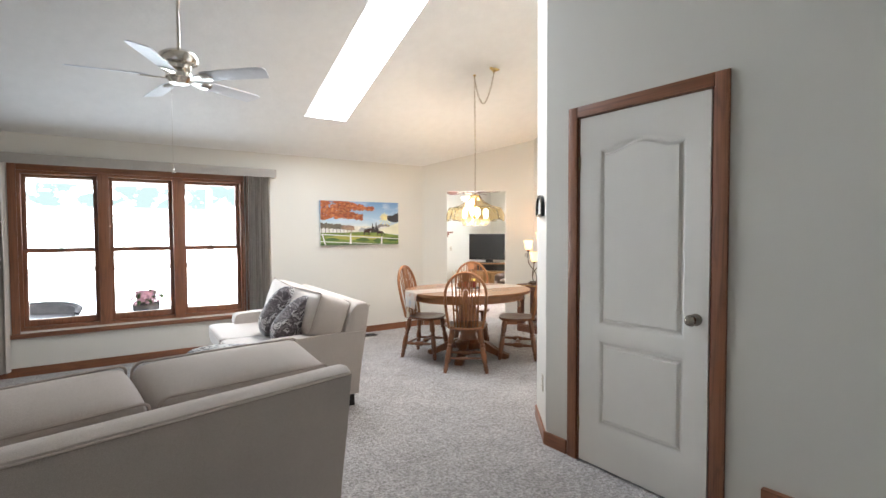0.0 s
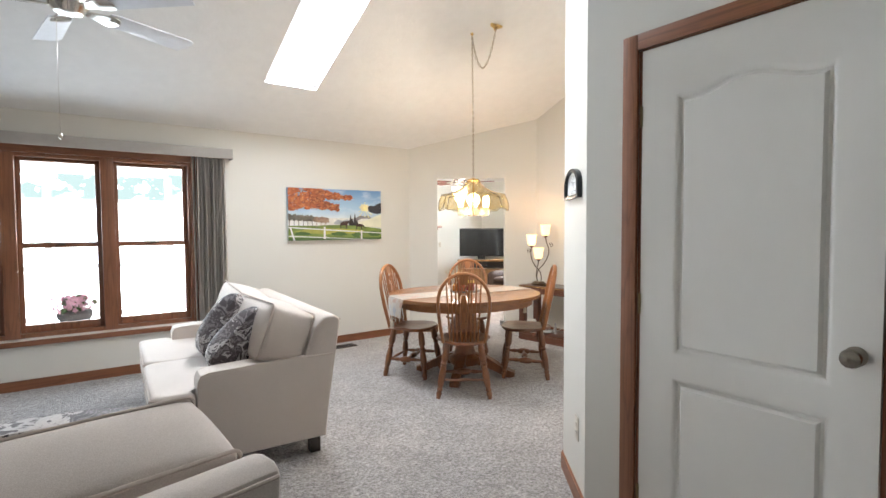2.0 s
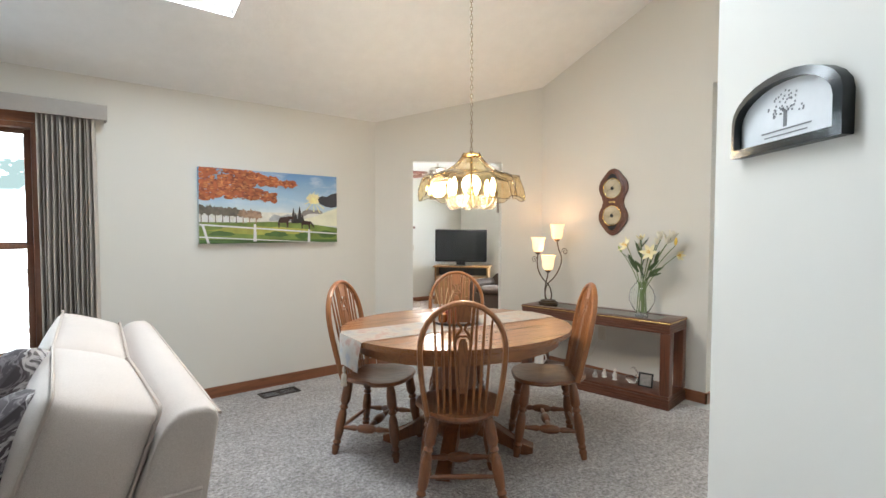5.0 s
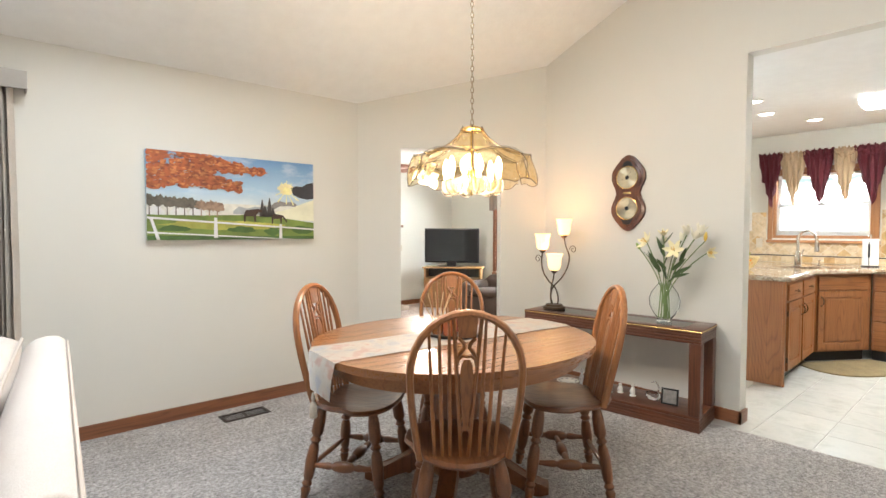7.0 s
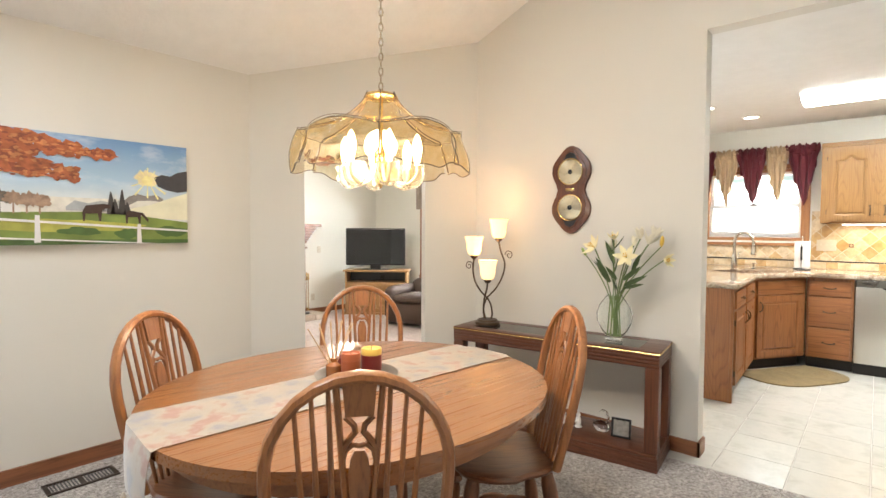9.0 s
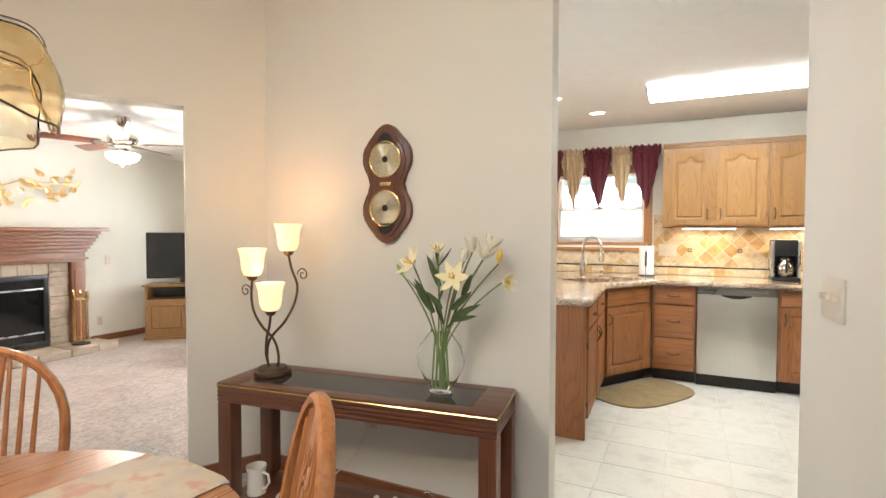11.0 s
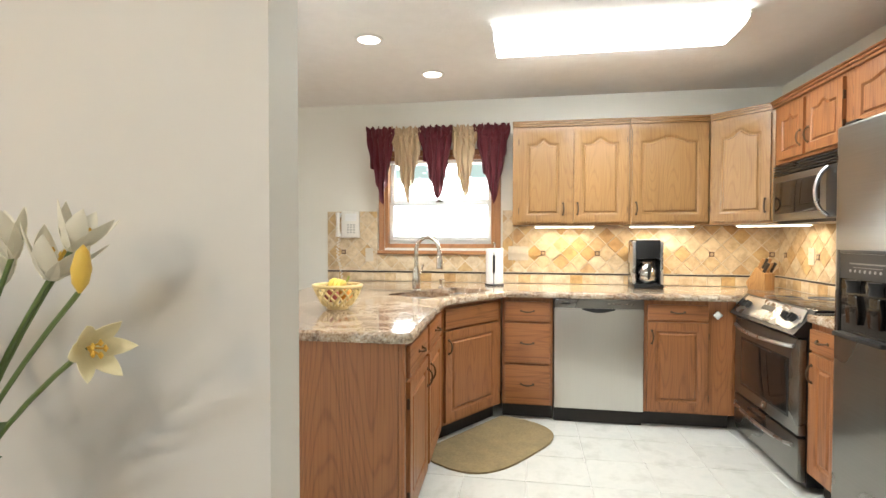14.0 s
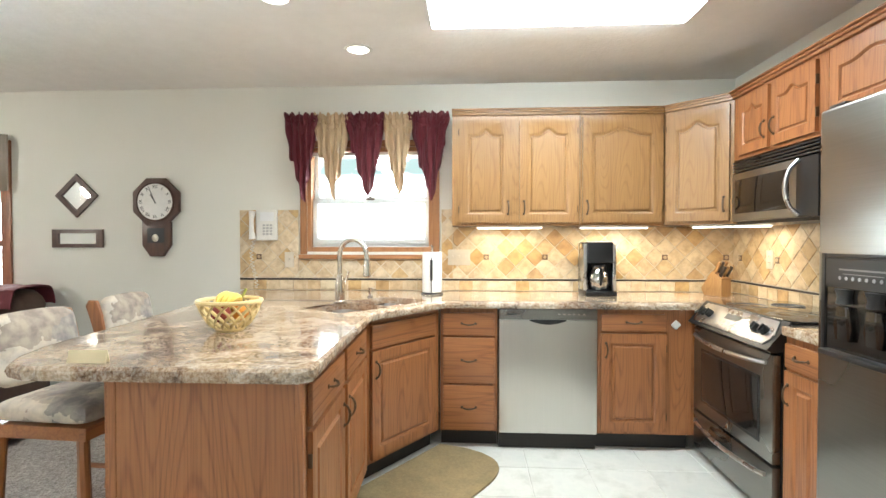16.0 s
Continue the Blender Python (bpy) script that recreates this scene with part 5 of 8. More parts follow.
M_AMBER = amber()
M_FROSTCUP = glass("frosted_cup_glass", (1.0, 0.92, 0.76), 0.22, 1.15)
M_CREAM = mat("cream_enamel", (0.82, 0.74, 0.58), .25)
M_BULB = emit("warm_bulb_glow", (1.0, 0.82, 0.54), 38.0)
part("cap", B().lathe([(.012, 1.80), (.02, 1.795), (.055, 1.783), (.062, 1.772), (.05, 1.765)], 20), M_BRASS, chan)
for i in range(6):
    a0 = 2 * math.pi * i / 6 + .3

    def pan(u, v, a0=a0):
        # steep at the neck, flaring to a flat shoulder, then a hanging scalloped skirt
        a = a0 + (u - .5) * 1.03
        t, q = min(1, v / .62), max(0, (v - .62) / .38)
        w = math.cos((u - .5) * 2 * math.pi)
        r = .050 + .235 * t ** 1.35 + .012 * w * t + .022 * math.sin(q * math.pi * .5) + .008 * math.sin(q * 5 + u * 9)
        z = 1.782 - .125 * (1 - (1 - t) ** 1.7) - .012 * t + .010 * w * t - q * (.135 + .022 * w) + .004 * math.sin(u * 17) * q
        return Vector((r * math.cos(a), r * math.sin(a), z))
    p = part("glass_panel", B().grid(pan, 16, 22, .003), M_AMBER, chan, "wavy smoked amber glass panel")
    p.visible_shadow = False
    part("edge_came", B().tube([pan(k / 16, 1.0) for k in range(17)], .0018, 6), M_BRONZE, p, "thin dark metal edging of the panel")
    part("shoulder_came", B().tube([pan(k / 16, .63) * 1.002 for k in range(17)], .0013, 6), M_BRONZE, p)
    part("rib", B().tube([pan(1.0, i / 12) * 1.004 for i in range(13)], .0022, 6), M_BRONZE, chan)
part("stem", B().lathe([(.008, 1.77), (.008, 1.60), (.022, 1.58), (.03, 1.55), (.022, 1.515), (.012, 1.50), (.016, 1.475), (.004, 1.45)], 16), M_BRASS, chan)
for i in range(6):
    a = 2 * math.pi * i / 6
    ca, sa = math.cos(a), math.sin(a)
    pts = [(.02 * ca, .02 * sa, 1.535), (.05 * ca, .05 * sa, 1.475), (.10 * ca, .10 * sa, 1.462), (.135 * ca, .135 * sa, 1.495), (.135 * ca, .135 * sa, 1.53)]
    arm = part("arm", B().tube(flowing(pts, 5), .0065, 8), M_CREAM, chan, "cream enamelled curling arm")
    part("bulb", B().lathe([(.009, 1.53), (.012, 1.55), (.017, 1.575), (.018, 1.592), (.012, 1.62), (.003, 1.638)], 14, pose(.135 * ca, .135 * sa, 0)), M_BULB, arm, "glowing lamp bulb")
    d = part("glass_drop", B().lathe([(.004, 1.448), (.024, 1.454), (.038, 1.474), (.043, 1.502), (.038, 1.532), (.036, 1.532), (.040, 1.502), (.035, 1.477), (.022, 1.458), (.004, 1.452)], 16, pose(.118 * ca, .118 * sa, 0), False), M_FROSTCUP, arm, "frosted tulip glass cup")
    d.visible_shadow = False
HX, HY = 4.385, 4.744
hz = vault(HY)
chain = [(0, 0, 1.80), (.002, .003, 2.3), (HX - CX, HY - CY, hz - .03)]


def links(b, pts, step=.026, r=.0028):
    pts = [Vector(p) for p in pts]
    segs = []
    for p, q in zip(pts, pts[1:]):
        k = max(1, int((q - p).length / step))
        segs += [(p.lerp(q, i / k), p.lerp(q, (i + 1) / k)) for i in range(k)]
    for i, (p, q) in enumerate(segs):
        d = (q - p)
        mm = Matrix.Translation((p + q) / 2) @ d.to_track_quat('Z', 'Y').to_matrix().to_4x4() @ pose(0, 0, 0, 0, 0, 90 * (i % 2))
        h = d.length * .62
        b.tube([mm @ Vector((.007 * math.cos(t), 0, h * math.sin(t))) for t in [2 * math.pi * j / 8 for j in range(8)]], r, 4, True)
    return b


swag = [(HX - CX, HY - CY, hz - .03)]
KX, KY = 4.543, 4.593
for i in range(1, 13):
    u = i / 12
    swag.append((HX + (KX - HX) * u - CX, HY + (KY - HY) * u - CY, hz - .03 + (vault(KY) - .03 - hz + .03) * u - .36 * 4 * u * (1 - u) * (1 - .25 * u)))
M_CHAIN = mat("dull_brass_chain", (0.34, 0.28, 0.20), .4, 1.0)
part("chain", links(B(), chain), M_CHAIN, chan, "twisted brass hanging chain")
part("swag_chain", links(B(), swag), M_CHAIN, chan, "slack brass swag chain")
part("ceiling_hook", B().lathe([(.012, 0), (.018, -.008), (.006, -.02), (.004, -.035)], 12, pose(HX - CX, HY - CY, hz + .002)), M_BRASS, chan)
part("ceiling_canopy", B().lathe([(.062, .004), (.060, -.012), (.035, -.028), (.010, -.035), (.008, -.05)], 24, Matrix.Translation((KX - CX, KY - CY, vault(KY))) @ pose(0, 0, 0, 22, 0, 0)), M_BRASS, chan)
lamp("chandelier_light", 'POINT', pose(CX, CY, 1.60), 41, (1.0, 0.84, 0.66), radius=0.06)

# ---------------------------------------------------------------- console table and what stands on it
CON = pose(5.966, 4.845, 0, 0, 0, 6.6)
WALX, WALY, WALZ = (wood("dark_cherry_console", WALNUT, WALNUT_D, a, 0.3, 1.0, 0.3) for a in "xyz")
con = thing("console_table", "dark cherry console table with a smoked glass inlay and gold edge", "table", CON)
hx, hy, H = .180, .65, .655
for sx in (-1, 1):
    for sy in (-1, 1):
        part("leg", B().box(sx * hx - (.075 if sx > 0 else 0), sx * hx + (.075 if sx < 0 else 0), sy * hy - (.075 if sy > 0 else 0), sy * hy + (.075 if sy < 0 else 0), .10, H - .09, .012), WALZ, con)
rail = B()
for k in range(4):
    z = H - .088 + k * .019
    rail.box(-hx, hx, -hy, hy, z, z + .0165, .006)
rail.box(-hx + .004, hx - .004, -hy + .004, hy - .004, H - .09, H - .013)
part("reeded_rail", rail, WALY, con)
part("top_frame", B().box(-hx, hx, -hy, -hy + .12, H - .013, H, .006).box(-hx, hx, hy - .12, hy, H - .013, H, .006).box(-hx, -hx + .07, -hy + .12, hy - .12, H - .013, H, .004).box(hx - .07, hx, -hy + .12, hy - .12, H - .013, H, .004), WALY, con)
part("glass_inlay", B().box(-hx + .07, hx - .07, -hy + .12, hy - .12, H - .010, H - .002), mat("smoked_glass_inlay", (0.035, 0.030, 0.026), .06, 0, 20, .05), con, "smoked glass panel let into the top")
part("gold_edge", B().tube([(-hx - .001, -hy - .001, H - .012), (-hx - .001, hy + .001, H - .012)], .0035, 6).tube([(-hx - .001, -hy - .001, H - .012), (hx, -hy - .001, H - .012)], .0035, 6), M_BRASS, con, "thin gold edge strip")
part("bottom_shelf", B().box(-hx + .006, hx - .006, -hy + .006, hy - .006, .078, .098, .004), WALY, con)
rail = B()
for k in range(4):
    z = .0 + k * .019
    rail.box(-hx, hx, -hy, hy, z, z + .0165, .006)
rail.box(-hx + .004, hx - .004, -hy + .004, hy - .004, 0, .0775)
part("plinth", rail, WALY, con)

tl = thing("table_lamp", "dark bronze three-arm table lamp with frosted glass shades", "lamp", pose(5.93, 5.345, H))
part("base", B().lathe([(.085, 0), (.088, .008), (.085, .018), (.07, .022), (.066, .034), (.03, .038)], 28), M_BRONZE, tl)
M_SHADE = emit("lit_frosted_glass", (1.0, 0.70, 0.38), 1.35)


for (dx, dy, zt, way) in ((.075, -.035, .575, ((0, .025, .03), (0, .035, .09), (0, .012, .17), (.03, -.05, .25), (.07, -.075, .335), (.085, -.08, .42), (.08, -.05, .50))),
                          (-.02, .105, .455, ((0, -.03, .03), (0, -.038, .085), (0, -.012, .16), (-.01, .055, .225), (-.02, .095, .29), (-.022, .112, .37))),
                          (-.03, -.02, .295, ((-.02, .0, .03), (-.028, .014, .10), (-.03, .006, .18), (-.03, -.012, .24)))):
    pts = flowing(way + ((dx, dy, zt),))
    arm = part("arm", B().tube(pts, .006, 8), M_BRONZE, tl)
    part("cup", B().lathe([(.008, zt - .012), (.02, zt - .004), (.028, zt + .012), (.022, zt + .016)], 16, pose(dx, dy, 0)), M_BRONZE, arm)
    part("shade", B().lathe([(.022, zt + .012), (.040, zt + .022), (.050, zt + .050), (.054, zt + .105), (.066, zt + .146), (.063, zt + .146), (.050, zt + .103), (.046, zt + .052), (.036, zt + .028), (.018, zt + .02)], 24, pose(dx, dy, 0), False), M_SHADE, arm, "glowing frosted glass tulip shade")
    lamp("table_lamp_light", 'POINT', pose(5.93 + dx, 5.345 + dy, H + zt + .10), 2.2, WARM, radius=.05)
for x, y, z, s in ((.085, -.115, .475, -1), (-.022, .148, .395, 1)):
    pts = [(x, y - s * .034 * (1 - i / 24) * math.cos(i * .45), z + .034 * (1 - i / 24) * math.sin(i * .45)) for i in range(20)]
    part("scroll", B().tube(pts, .003, 6), M_BRONZE, tl, "curled wire scroll")

vs = thing("flower_vase", "round clear glass vase of cream lilies on the console", "vase", pose(6.035, 4.497, H))
part("glass_body", B().lathe([(.0, .004), (.05, .0), (.055, .004), (.048, .018), (.075, .05), (.104, .105), (.108, .15), (.092, .20), (.058, .245), (.044, .26), (.048, .268), (.045, .268), (.040, .258), (.054, .242), (.087, .197), (.102, .15), (.098, .106), (.07, .053), (.044, .022), (.0, .018)], 32, pose(0, 0, 0) @ Matrix.Diagonal((.62, 1, 1, 1)), False), M_THINGLASS, vs).visible_shadow = False
M_STEM = mat("green_stem", (0.15, 0.21, 0.07), .5)
M_LILY = mat("cream_lily_petal", (0.86, 0.78, 0.50), .5, 0, 30, .08)
M_LILYW = mat("white_lily_petal", (0.80, 0.76, 0.62), .5, 0, 30, .08)
M_LILYC = mat("yellow_lily_throat", (0.75, 0.45, 0.05), .6)
M_DKLEAF = mat("dark_silk_leaf", (0.075, 0.115, 0.045), .5, 0, 40, .3)
rl = random.Random(11)


def petal(b, base, d, side, length, width, curl):
    """A pointed petal from base along d, bending outwards."""
    d, side = d.normalized(), side.normalized()
    up = side.cross(d)

    def f(u, v):
        w = width * math.sin(math.pi * min(1, .12 + .88 * v)) ** .8 * (1 - v * .25)
        return base + d * (length * v) + side * ((u - .5) * 2 * w) + up * (curl * v * v + .2 * w * (1 - (2 * u - 1) ** 2))
    b.grid(f, 4, 6, .0008)


def lily(c, axis, size, openness, material, nm="blossom"):
    b = B()
    rot = axis.normalized().to_track_quat('Z', 'Y')
    for k in range(6):
        a = math.pi / 3 * k
        rad = rot @ Vector((math.cos(a), math.sin(a), 0))
        ax = axis.normalized()
        petal(b, c, ax * (1 - openness) + rad * openness, ax.cross(rad), size, size * .24, -size * .25 * openness)
    fl = part(nm, b, material, vs)
    c2 = B()
    for k in range(5):
        rad = rot @ Vector((math.cos(k * 1.26), math.sin(k * 1.26), 0))
        c2.tube([c, c + axis.normalized() * size * .45 + rad * size * .14], .0014, 5)
        c2.lathe([(.001, -.004), (.0035, 0), (.001, .005)], 6, Matrix.Translation(c + axis.normalized() * size * .46 + rad * size * .14))
    part("stamens", c2, M_LILYC, fl)


def stem(tip, bow=0.0):
    tip = Vector(tip)
    a = Vector((rl.uniform(-.015, .015), rl.uniform(-.03, .03), .02))
    n = Vector((0, -tip.y * .15, .25))
    pts = []
    for i in range(13):
        t = i / 12
        pts.append(a * (1 - t) ** 2 + n * 2 * t * (1 - t) + tip * t * t)
    part("stem", B().tube(pts, .0035, 6), M_STEM, vs)
    return pts


def leaves(pts, count, size):
    for _ in range(count):
        i = rl.randint(6, 11)
        p, d = Vector(pts[i]), (Vector(pts[i]) - Vector(pts[i - 1])).normalized()
        out = Vector((rl.uniform(-.6, .3), rl.uniform(-1, 1), rl.uniform(.1, .6)))
        b = B()
        petal(b, p, d * .6 + out, d.cross(out), size * rl.uniform(.8, 1.3), size * .14, -.01)
        part("leaf", b, M_DKLEAF, vs, "dark green silk leaf")


def bud(c, axis, size, material):
    """A closed lily bud."""
    q = Matrix.Translation(c) @ axis.normalized().to_track_quat('Z', 'Y').to_matrix().to_4x4()
    part("bud", B().lathe([(.002, 0), (size * .15, size * .2), (size * .19, size * .5), (size * .12, size * .85), (.001, size)], 10, q), material, vs)


# places as (x, y, z) from the foot of the vase; y grows away from the kitchen
for tip, axis, size, openness, material, nleaf in (
        ((-.03, .118, .545), (-.5, .35, .35), .085, .78, M_LILY, 2), ((-.02, .002, .595), (-.3, .0, .9), .055, .55, M_LILY, 2), ((-.05, -.085, .495), (-.8, -.1, .3), .080, .78, M_LILY, 3),
        ((.02, -.185, .57), (.1, -.3, .9), .085, .50, M_LILYW, 1), ((.0, -.145, .60), (-.1, .1, 1), .075, .35, M_LILYW, 0), ((.03, -.21, .61), (.2, -.3, .9), .075, .45, M_LILYW, 0),
        ((-.02, -.285, .485), (-.3, -.8, .0), .060, .55, M_LILY, 0), ((.03, .03, .53), (.2, .3, .8), .07, .5, M_LILYW, 1), ((.02, -.10, .56), (.0, -.1, 1), .06, .3, M_LILYW, 1)):
    pts = stem(tip)
    lily(Vector(tip), Vector(axis), size, openness, material)
    leaves(pts, nleaf, .095)
pts = stem((-.01, -.262, .555))
bud(Vector((-.01, -.264, .555)), Vector((0, -.1, 1)), .065, mat("yellow_bud", (0.72, 0.48, 0.08), .5))
pts = stem((-.01, .175, .49))
bud(Vector((-.01, .177, .49)), Vector((0, .5, .8)), .06, mat("green_bud", (0.30, 0.42, 0.12), .5))
for base, tip, wdt in (((-.02, .03, .36), (-.04, .10, .49), .017), ((-.02, .02, .34), (-.05, .085, .44), .018), ((0, .005, .45), (-.02, .05, .59), .018), ((-.02, -.06, .36), (-.06, -.175, .45), .016),
                       ((-.02, -.07, .33), (-.05, -.21, .40), .015), ((-.01, -.06, .31), (-.04, -.19, .35), .012), ((-.03, -.02, .36), (-.06, .03, .44), .017), ((-.02, -.11, .42), (-.05, -.17, .52), .016)):
    base, tip = Vector(base), Vector(tip)
    b = B()
    petal(b, base, tip - base, (tip - base).cross(Vector((1, 0, .2))), (tip - base).length, wdt, -.012)
    part("leaf", b, M_DKLEAF, vs, "dark green silk leaf")
b = B()
for k in range(5):
    b.tube([(0, (k - 2) * .02, .02), (0, (k - 2) * .012, .26)], .004, 6)
part("stems_in_water", b, M_STEM, vs)

# barometer and thermometer panel
bar = thing("wall_barometer", "carved walnut wall barometer with two brass dials", "barometer", pose(EAST, 4.882, 1.571, 0, 0, -90))


def baro_outline(k, n=84):
    """Two lobes round the dials, a waist between them and an ogee point at each end."""
    pts = []
    for i in range(n):
        a = 2 * math.pi * i / n
        z = .292 * math.sin(a)
        t = abs(z)
        if t < .118:
            w = .088 + .052 * math.sin(t / .118 * math.pi / 2) ** 1.6
        else:
            q = (t - .118) / .174
            w = .034 + .106 * (1 - q ** 1.9) - .010 * math.sin((q - .45) / .55 * math.pi) * (q > .45)
            w *= math.sqrt(max(.02, 1 - max(0, q - .88) / .12))
        pts.append(((1 if math.cos(a) >= 0 else -1) * w * k, z * (1 - (1 - k) * .5)))
    return pts


def dial_brass():
    """Brass turned on a lathe: the sheen fans out from the middle."""
    m = Mat("turned_brass_dial")
    g = m.noise(m.coords(), 60, 3)
    m.put("Base Color", m.ramp(g, [(0.3, (0.56, 0.49, 0.34)), (0.7, (0.66, 0.59, 0.43))]))
    m.put("Metallic", 1.0)
    m.put("Roughness", 0.34)
    m.put("Anisotropic", 0.85)
    tan = m.t.nodes.new("ShaderNodeTangent")
    tan.direction_type, tan.axis = 'RADIAL', 'Y'
    m.link(tan.outputs[0], m.b.inputs["Tangent"])
    return m.m


M_DIAL = dial_brass()


def plate(b, outline, y0, y1, bev):
    return b.prism(outline, y0, y1, bev, Matrix(((1, 0, 0, 0), (0, 0, -1, 0), (0, 1, 0, 0), (0, 0, 0, 1))))


part("back_board", plate(B(), baro_outline(1.0), 0.0, .022, .007), WALZ, bar)
part("raised_panel", plate(B(), baro_outline(.80), .020, .030, .005), WALZ, bar)
for dz in (.118, -.118):
    dial = part("dial", B().lathe([(0, .034), (.082, .034), (.084, .031)], 40, pose(0, 0, dz, 90, 0, 0), False), M_DIAL, bar, "round brushed brass dial")
    part("bezel", B().tube([(.086 * math.cos(a), -.034, dz + .086 * math.sin(a)) for a in [2 * math.pi * i / 40 for i in range(40)]], .0035, 8, True), M_BRASS, dial, "polished brass ring")
    tick = B()
    for i in range(24):
        r = pose(0, -.0348, dz, 0, i * 15, 0)
        tick.box(-.0006, .0006, -.0003, .0003, .068, .076, m=r)
    tick.lathe([(.016, 0), (.016, .001), (.004, .002)], 14, pose(0, -.0345, dz, 90, 0, 0))
    for ang in (35, -110):
        tick.box(-.0005, .0005, -.002, -.001, -.015, .05, m=pose(0, -.0348, dz, 0, ang, 0))
    part("markings", tick, M_BLACK, dial, "dark tick marks and pointers", smooth=False)
    for s in (1,):
        zc = .205 if dz > 0 else -.205
        part("inset", plate(B(), [(-.05, zc - .012 * (1 if dz > 0 else -1)), (.05, zc - .012 * (1 if dz > 0 else -1)), (.03, zc + .03 * (1 if dz > 0 else -1)), (0, zc + .042 * (1 if dz > 0 else -1)), (-.03, zc + .03 * (1 if dz > 0 else -1))][::(1 if dz > 0 else -1)], .0285, .034, 0), M_BLACK, bar, "black inlay", smooth=False)
part("name_plate", B().box(-.03, .03, -.033, -.029, -.008, .008, .001), M_BRASS, bar)

# small things on the console's lower shelf
SH = .0995
M_CERAM = mat("white_glazed_ceramic", (0.78, 0.75, 0.70), .2)


def figurine(label, m, h, material):
    b = B().lathe([(.022, 0), (.024, .004), (.015, h * .12), (.019, h * .35), (.015, h * .6), (.008, h * .72), (.013, h * .80), (.013, h * .9), (.004, h)], 14)
    b.tube([(.014, 0, h * .5), (.024, .006, h * .4), (.020, .012, h * .3)], .005, 6).tube([(-.014, 0, h * .5), (-.024, .006, h * .42), (-.016, .014, h * .36)], .005, 6)
    return solo("figurine", b, material, label, "figurine", m, group="figurines on the console shelf")


figurine("small dark and white porcelain figurine on the console shelf", pose(5.900, 5.060, SH), .13, mat("grey_porcelain", (0.40, 0.38, 0.36), .3, 0, 50, .6))
figurine("small white porcelain figurine on the console shelf", pose(5.969, 4.780, SH), .07, M_CERAM)
figurine("small white porcelain figurine on the console shelf", pose(5.963, 4.680, SH), .09, M_CERAM)
figurine("tiny dark porcelain figurine on the console shelf", pose(5.912, 4.830, SH), .06, mat("grey_porcelain", (0.40, 0.38, 0.36), .3))
mug = thing("mug", "cream stoneware stein mug on the console shelf", "mug", pose(5.855, 5.380, SH))
part("body", B().lathe([(.045, 0), (.047, .01), (.043, .02), (.042, .10), (.046, .115), (.046, .13), (.041, .128), (.038, .03), (.0, .02)], 22, None, False), M_CERAM, mug)
part("handle", B().tube([(0, -.042, .105), (0, -.075, .10), (0, -.08, .065), (0, -.06, .035), (0, -.043, .03)], .006, 8), M_CERAM, mug)
dish = thing("decorative_plate", "small white plate with dark flowers on the console shelf", "plate", pose(5.893, 5.180, SH))
part("plate", B().lathe([(0, .004), (.05, .004), (.082, .014), (.085, .013), (.05, 0), (0, 0)], 28, None, False), M_CERAM, dish)
b = B()
for k in range(9):
    a = k * .7
    b.lathe([(.012, .0145 if k % 2 else .0155), (.001, .0165)], 7, pose(.064 * math.cos(a), .064 * math.sin(a), -.004))
part("painted_flowers", b, mat("dark_glaze", (0.05, 0.05, 0.055), .3), dish, "dark painted flowers")
bird = thing("glass_swan", "clear glass bird ornament on the console shelf", "ornament", pose(6.001, 4.550, SH))
part("body", B().lathe([(.0, 0), (.03, 0), (.045, .02), (.04, .045), (.015, .06), (.0, .062)], 18, pose(0, 0, 0) @ Matrix.Diagonal((.7, 1.2, 1, 1)), False), M_GLASS, bird)
part("neck", B().tube([(0, -.03, .05), (0, -.045, .085), (0, -.03, .12), (0, -.005, .125), (0, .01, .115)], [.009, .006, .006, .006, .003], 8), M_GLASS, bird)
pf = thing("photo_frame", "small dark metal photo frame on the console shelf", "photo frame", pose(5.969, 4.420, SH, 0, 0, -78) @ pose(0, 0, 0, -12, 0, 0))
part("frame", B().box(-.055, -.043, -.006, .006, 0, .11, .002).box(.043, .055, -.006, .006, 0, .11, .002).box(-.043, .043, -.006, .006, 0, .012, .002).box(-.043, .043, -.006, .006, .098, .11, .002), M_BLACK, pf)
part("print", B().box(-.043, .043, -.002, .002, .012, .098), mat("grey_photo", (0.28, 0.26, 0.24), .4, 0, 40, .5), pf, smooth=False)
cord = solo("lamp_cord", B().tube([(6.228, 4.98, .40), (6.215, 5.0, .32), (6.20, 5.06, .20), (6.10, 5.12, .125), (6.02, 5.14, .106), (5.99, 5.17, .106)], .003, 6), M_PLATE, "thin white power cord plugged in behind the console", "cord")

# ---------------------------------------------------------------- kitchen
# Wall cabinets use the lit tone, base units the one with shade in it.
KO = {a: wood("lit_golden_oak", LIT_OAK, LIT_OAK_D, a, 0.34, 1.3, 0.25, True) for a in "xyz"}
KSHADED = {a: wood("shaded_red_oak", SHADED_REDOAK, (0.16, 0.058, 0.022), a, 0.36, 1.0, 0.2, True) for a in "xyz"}
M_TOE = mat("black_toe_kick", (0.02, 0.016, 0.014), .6)


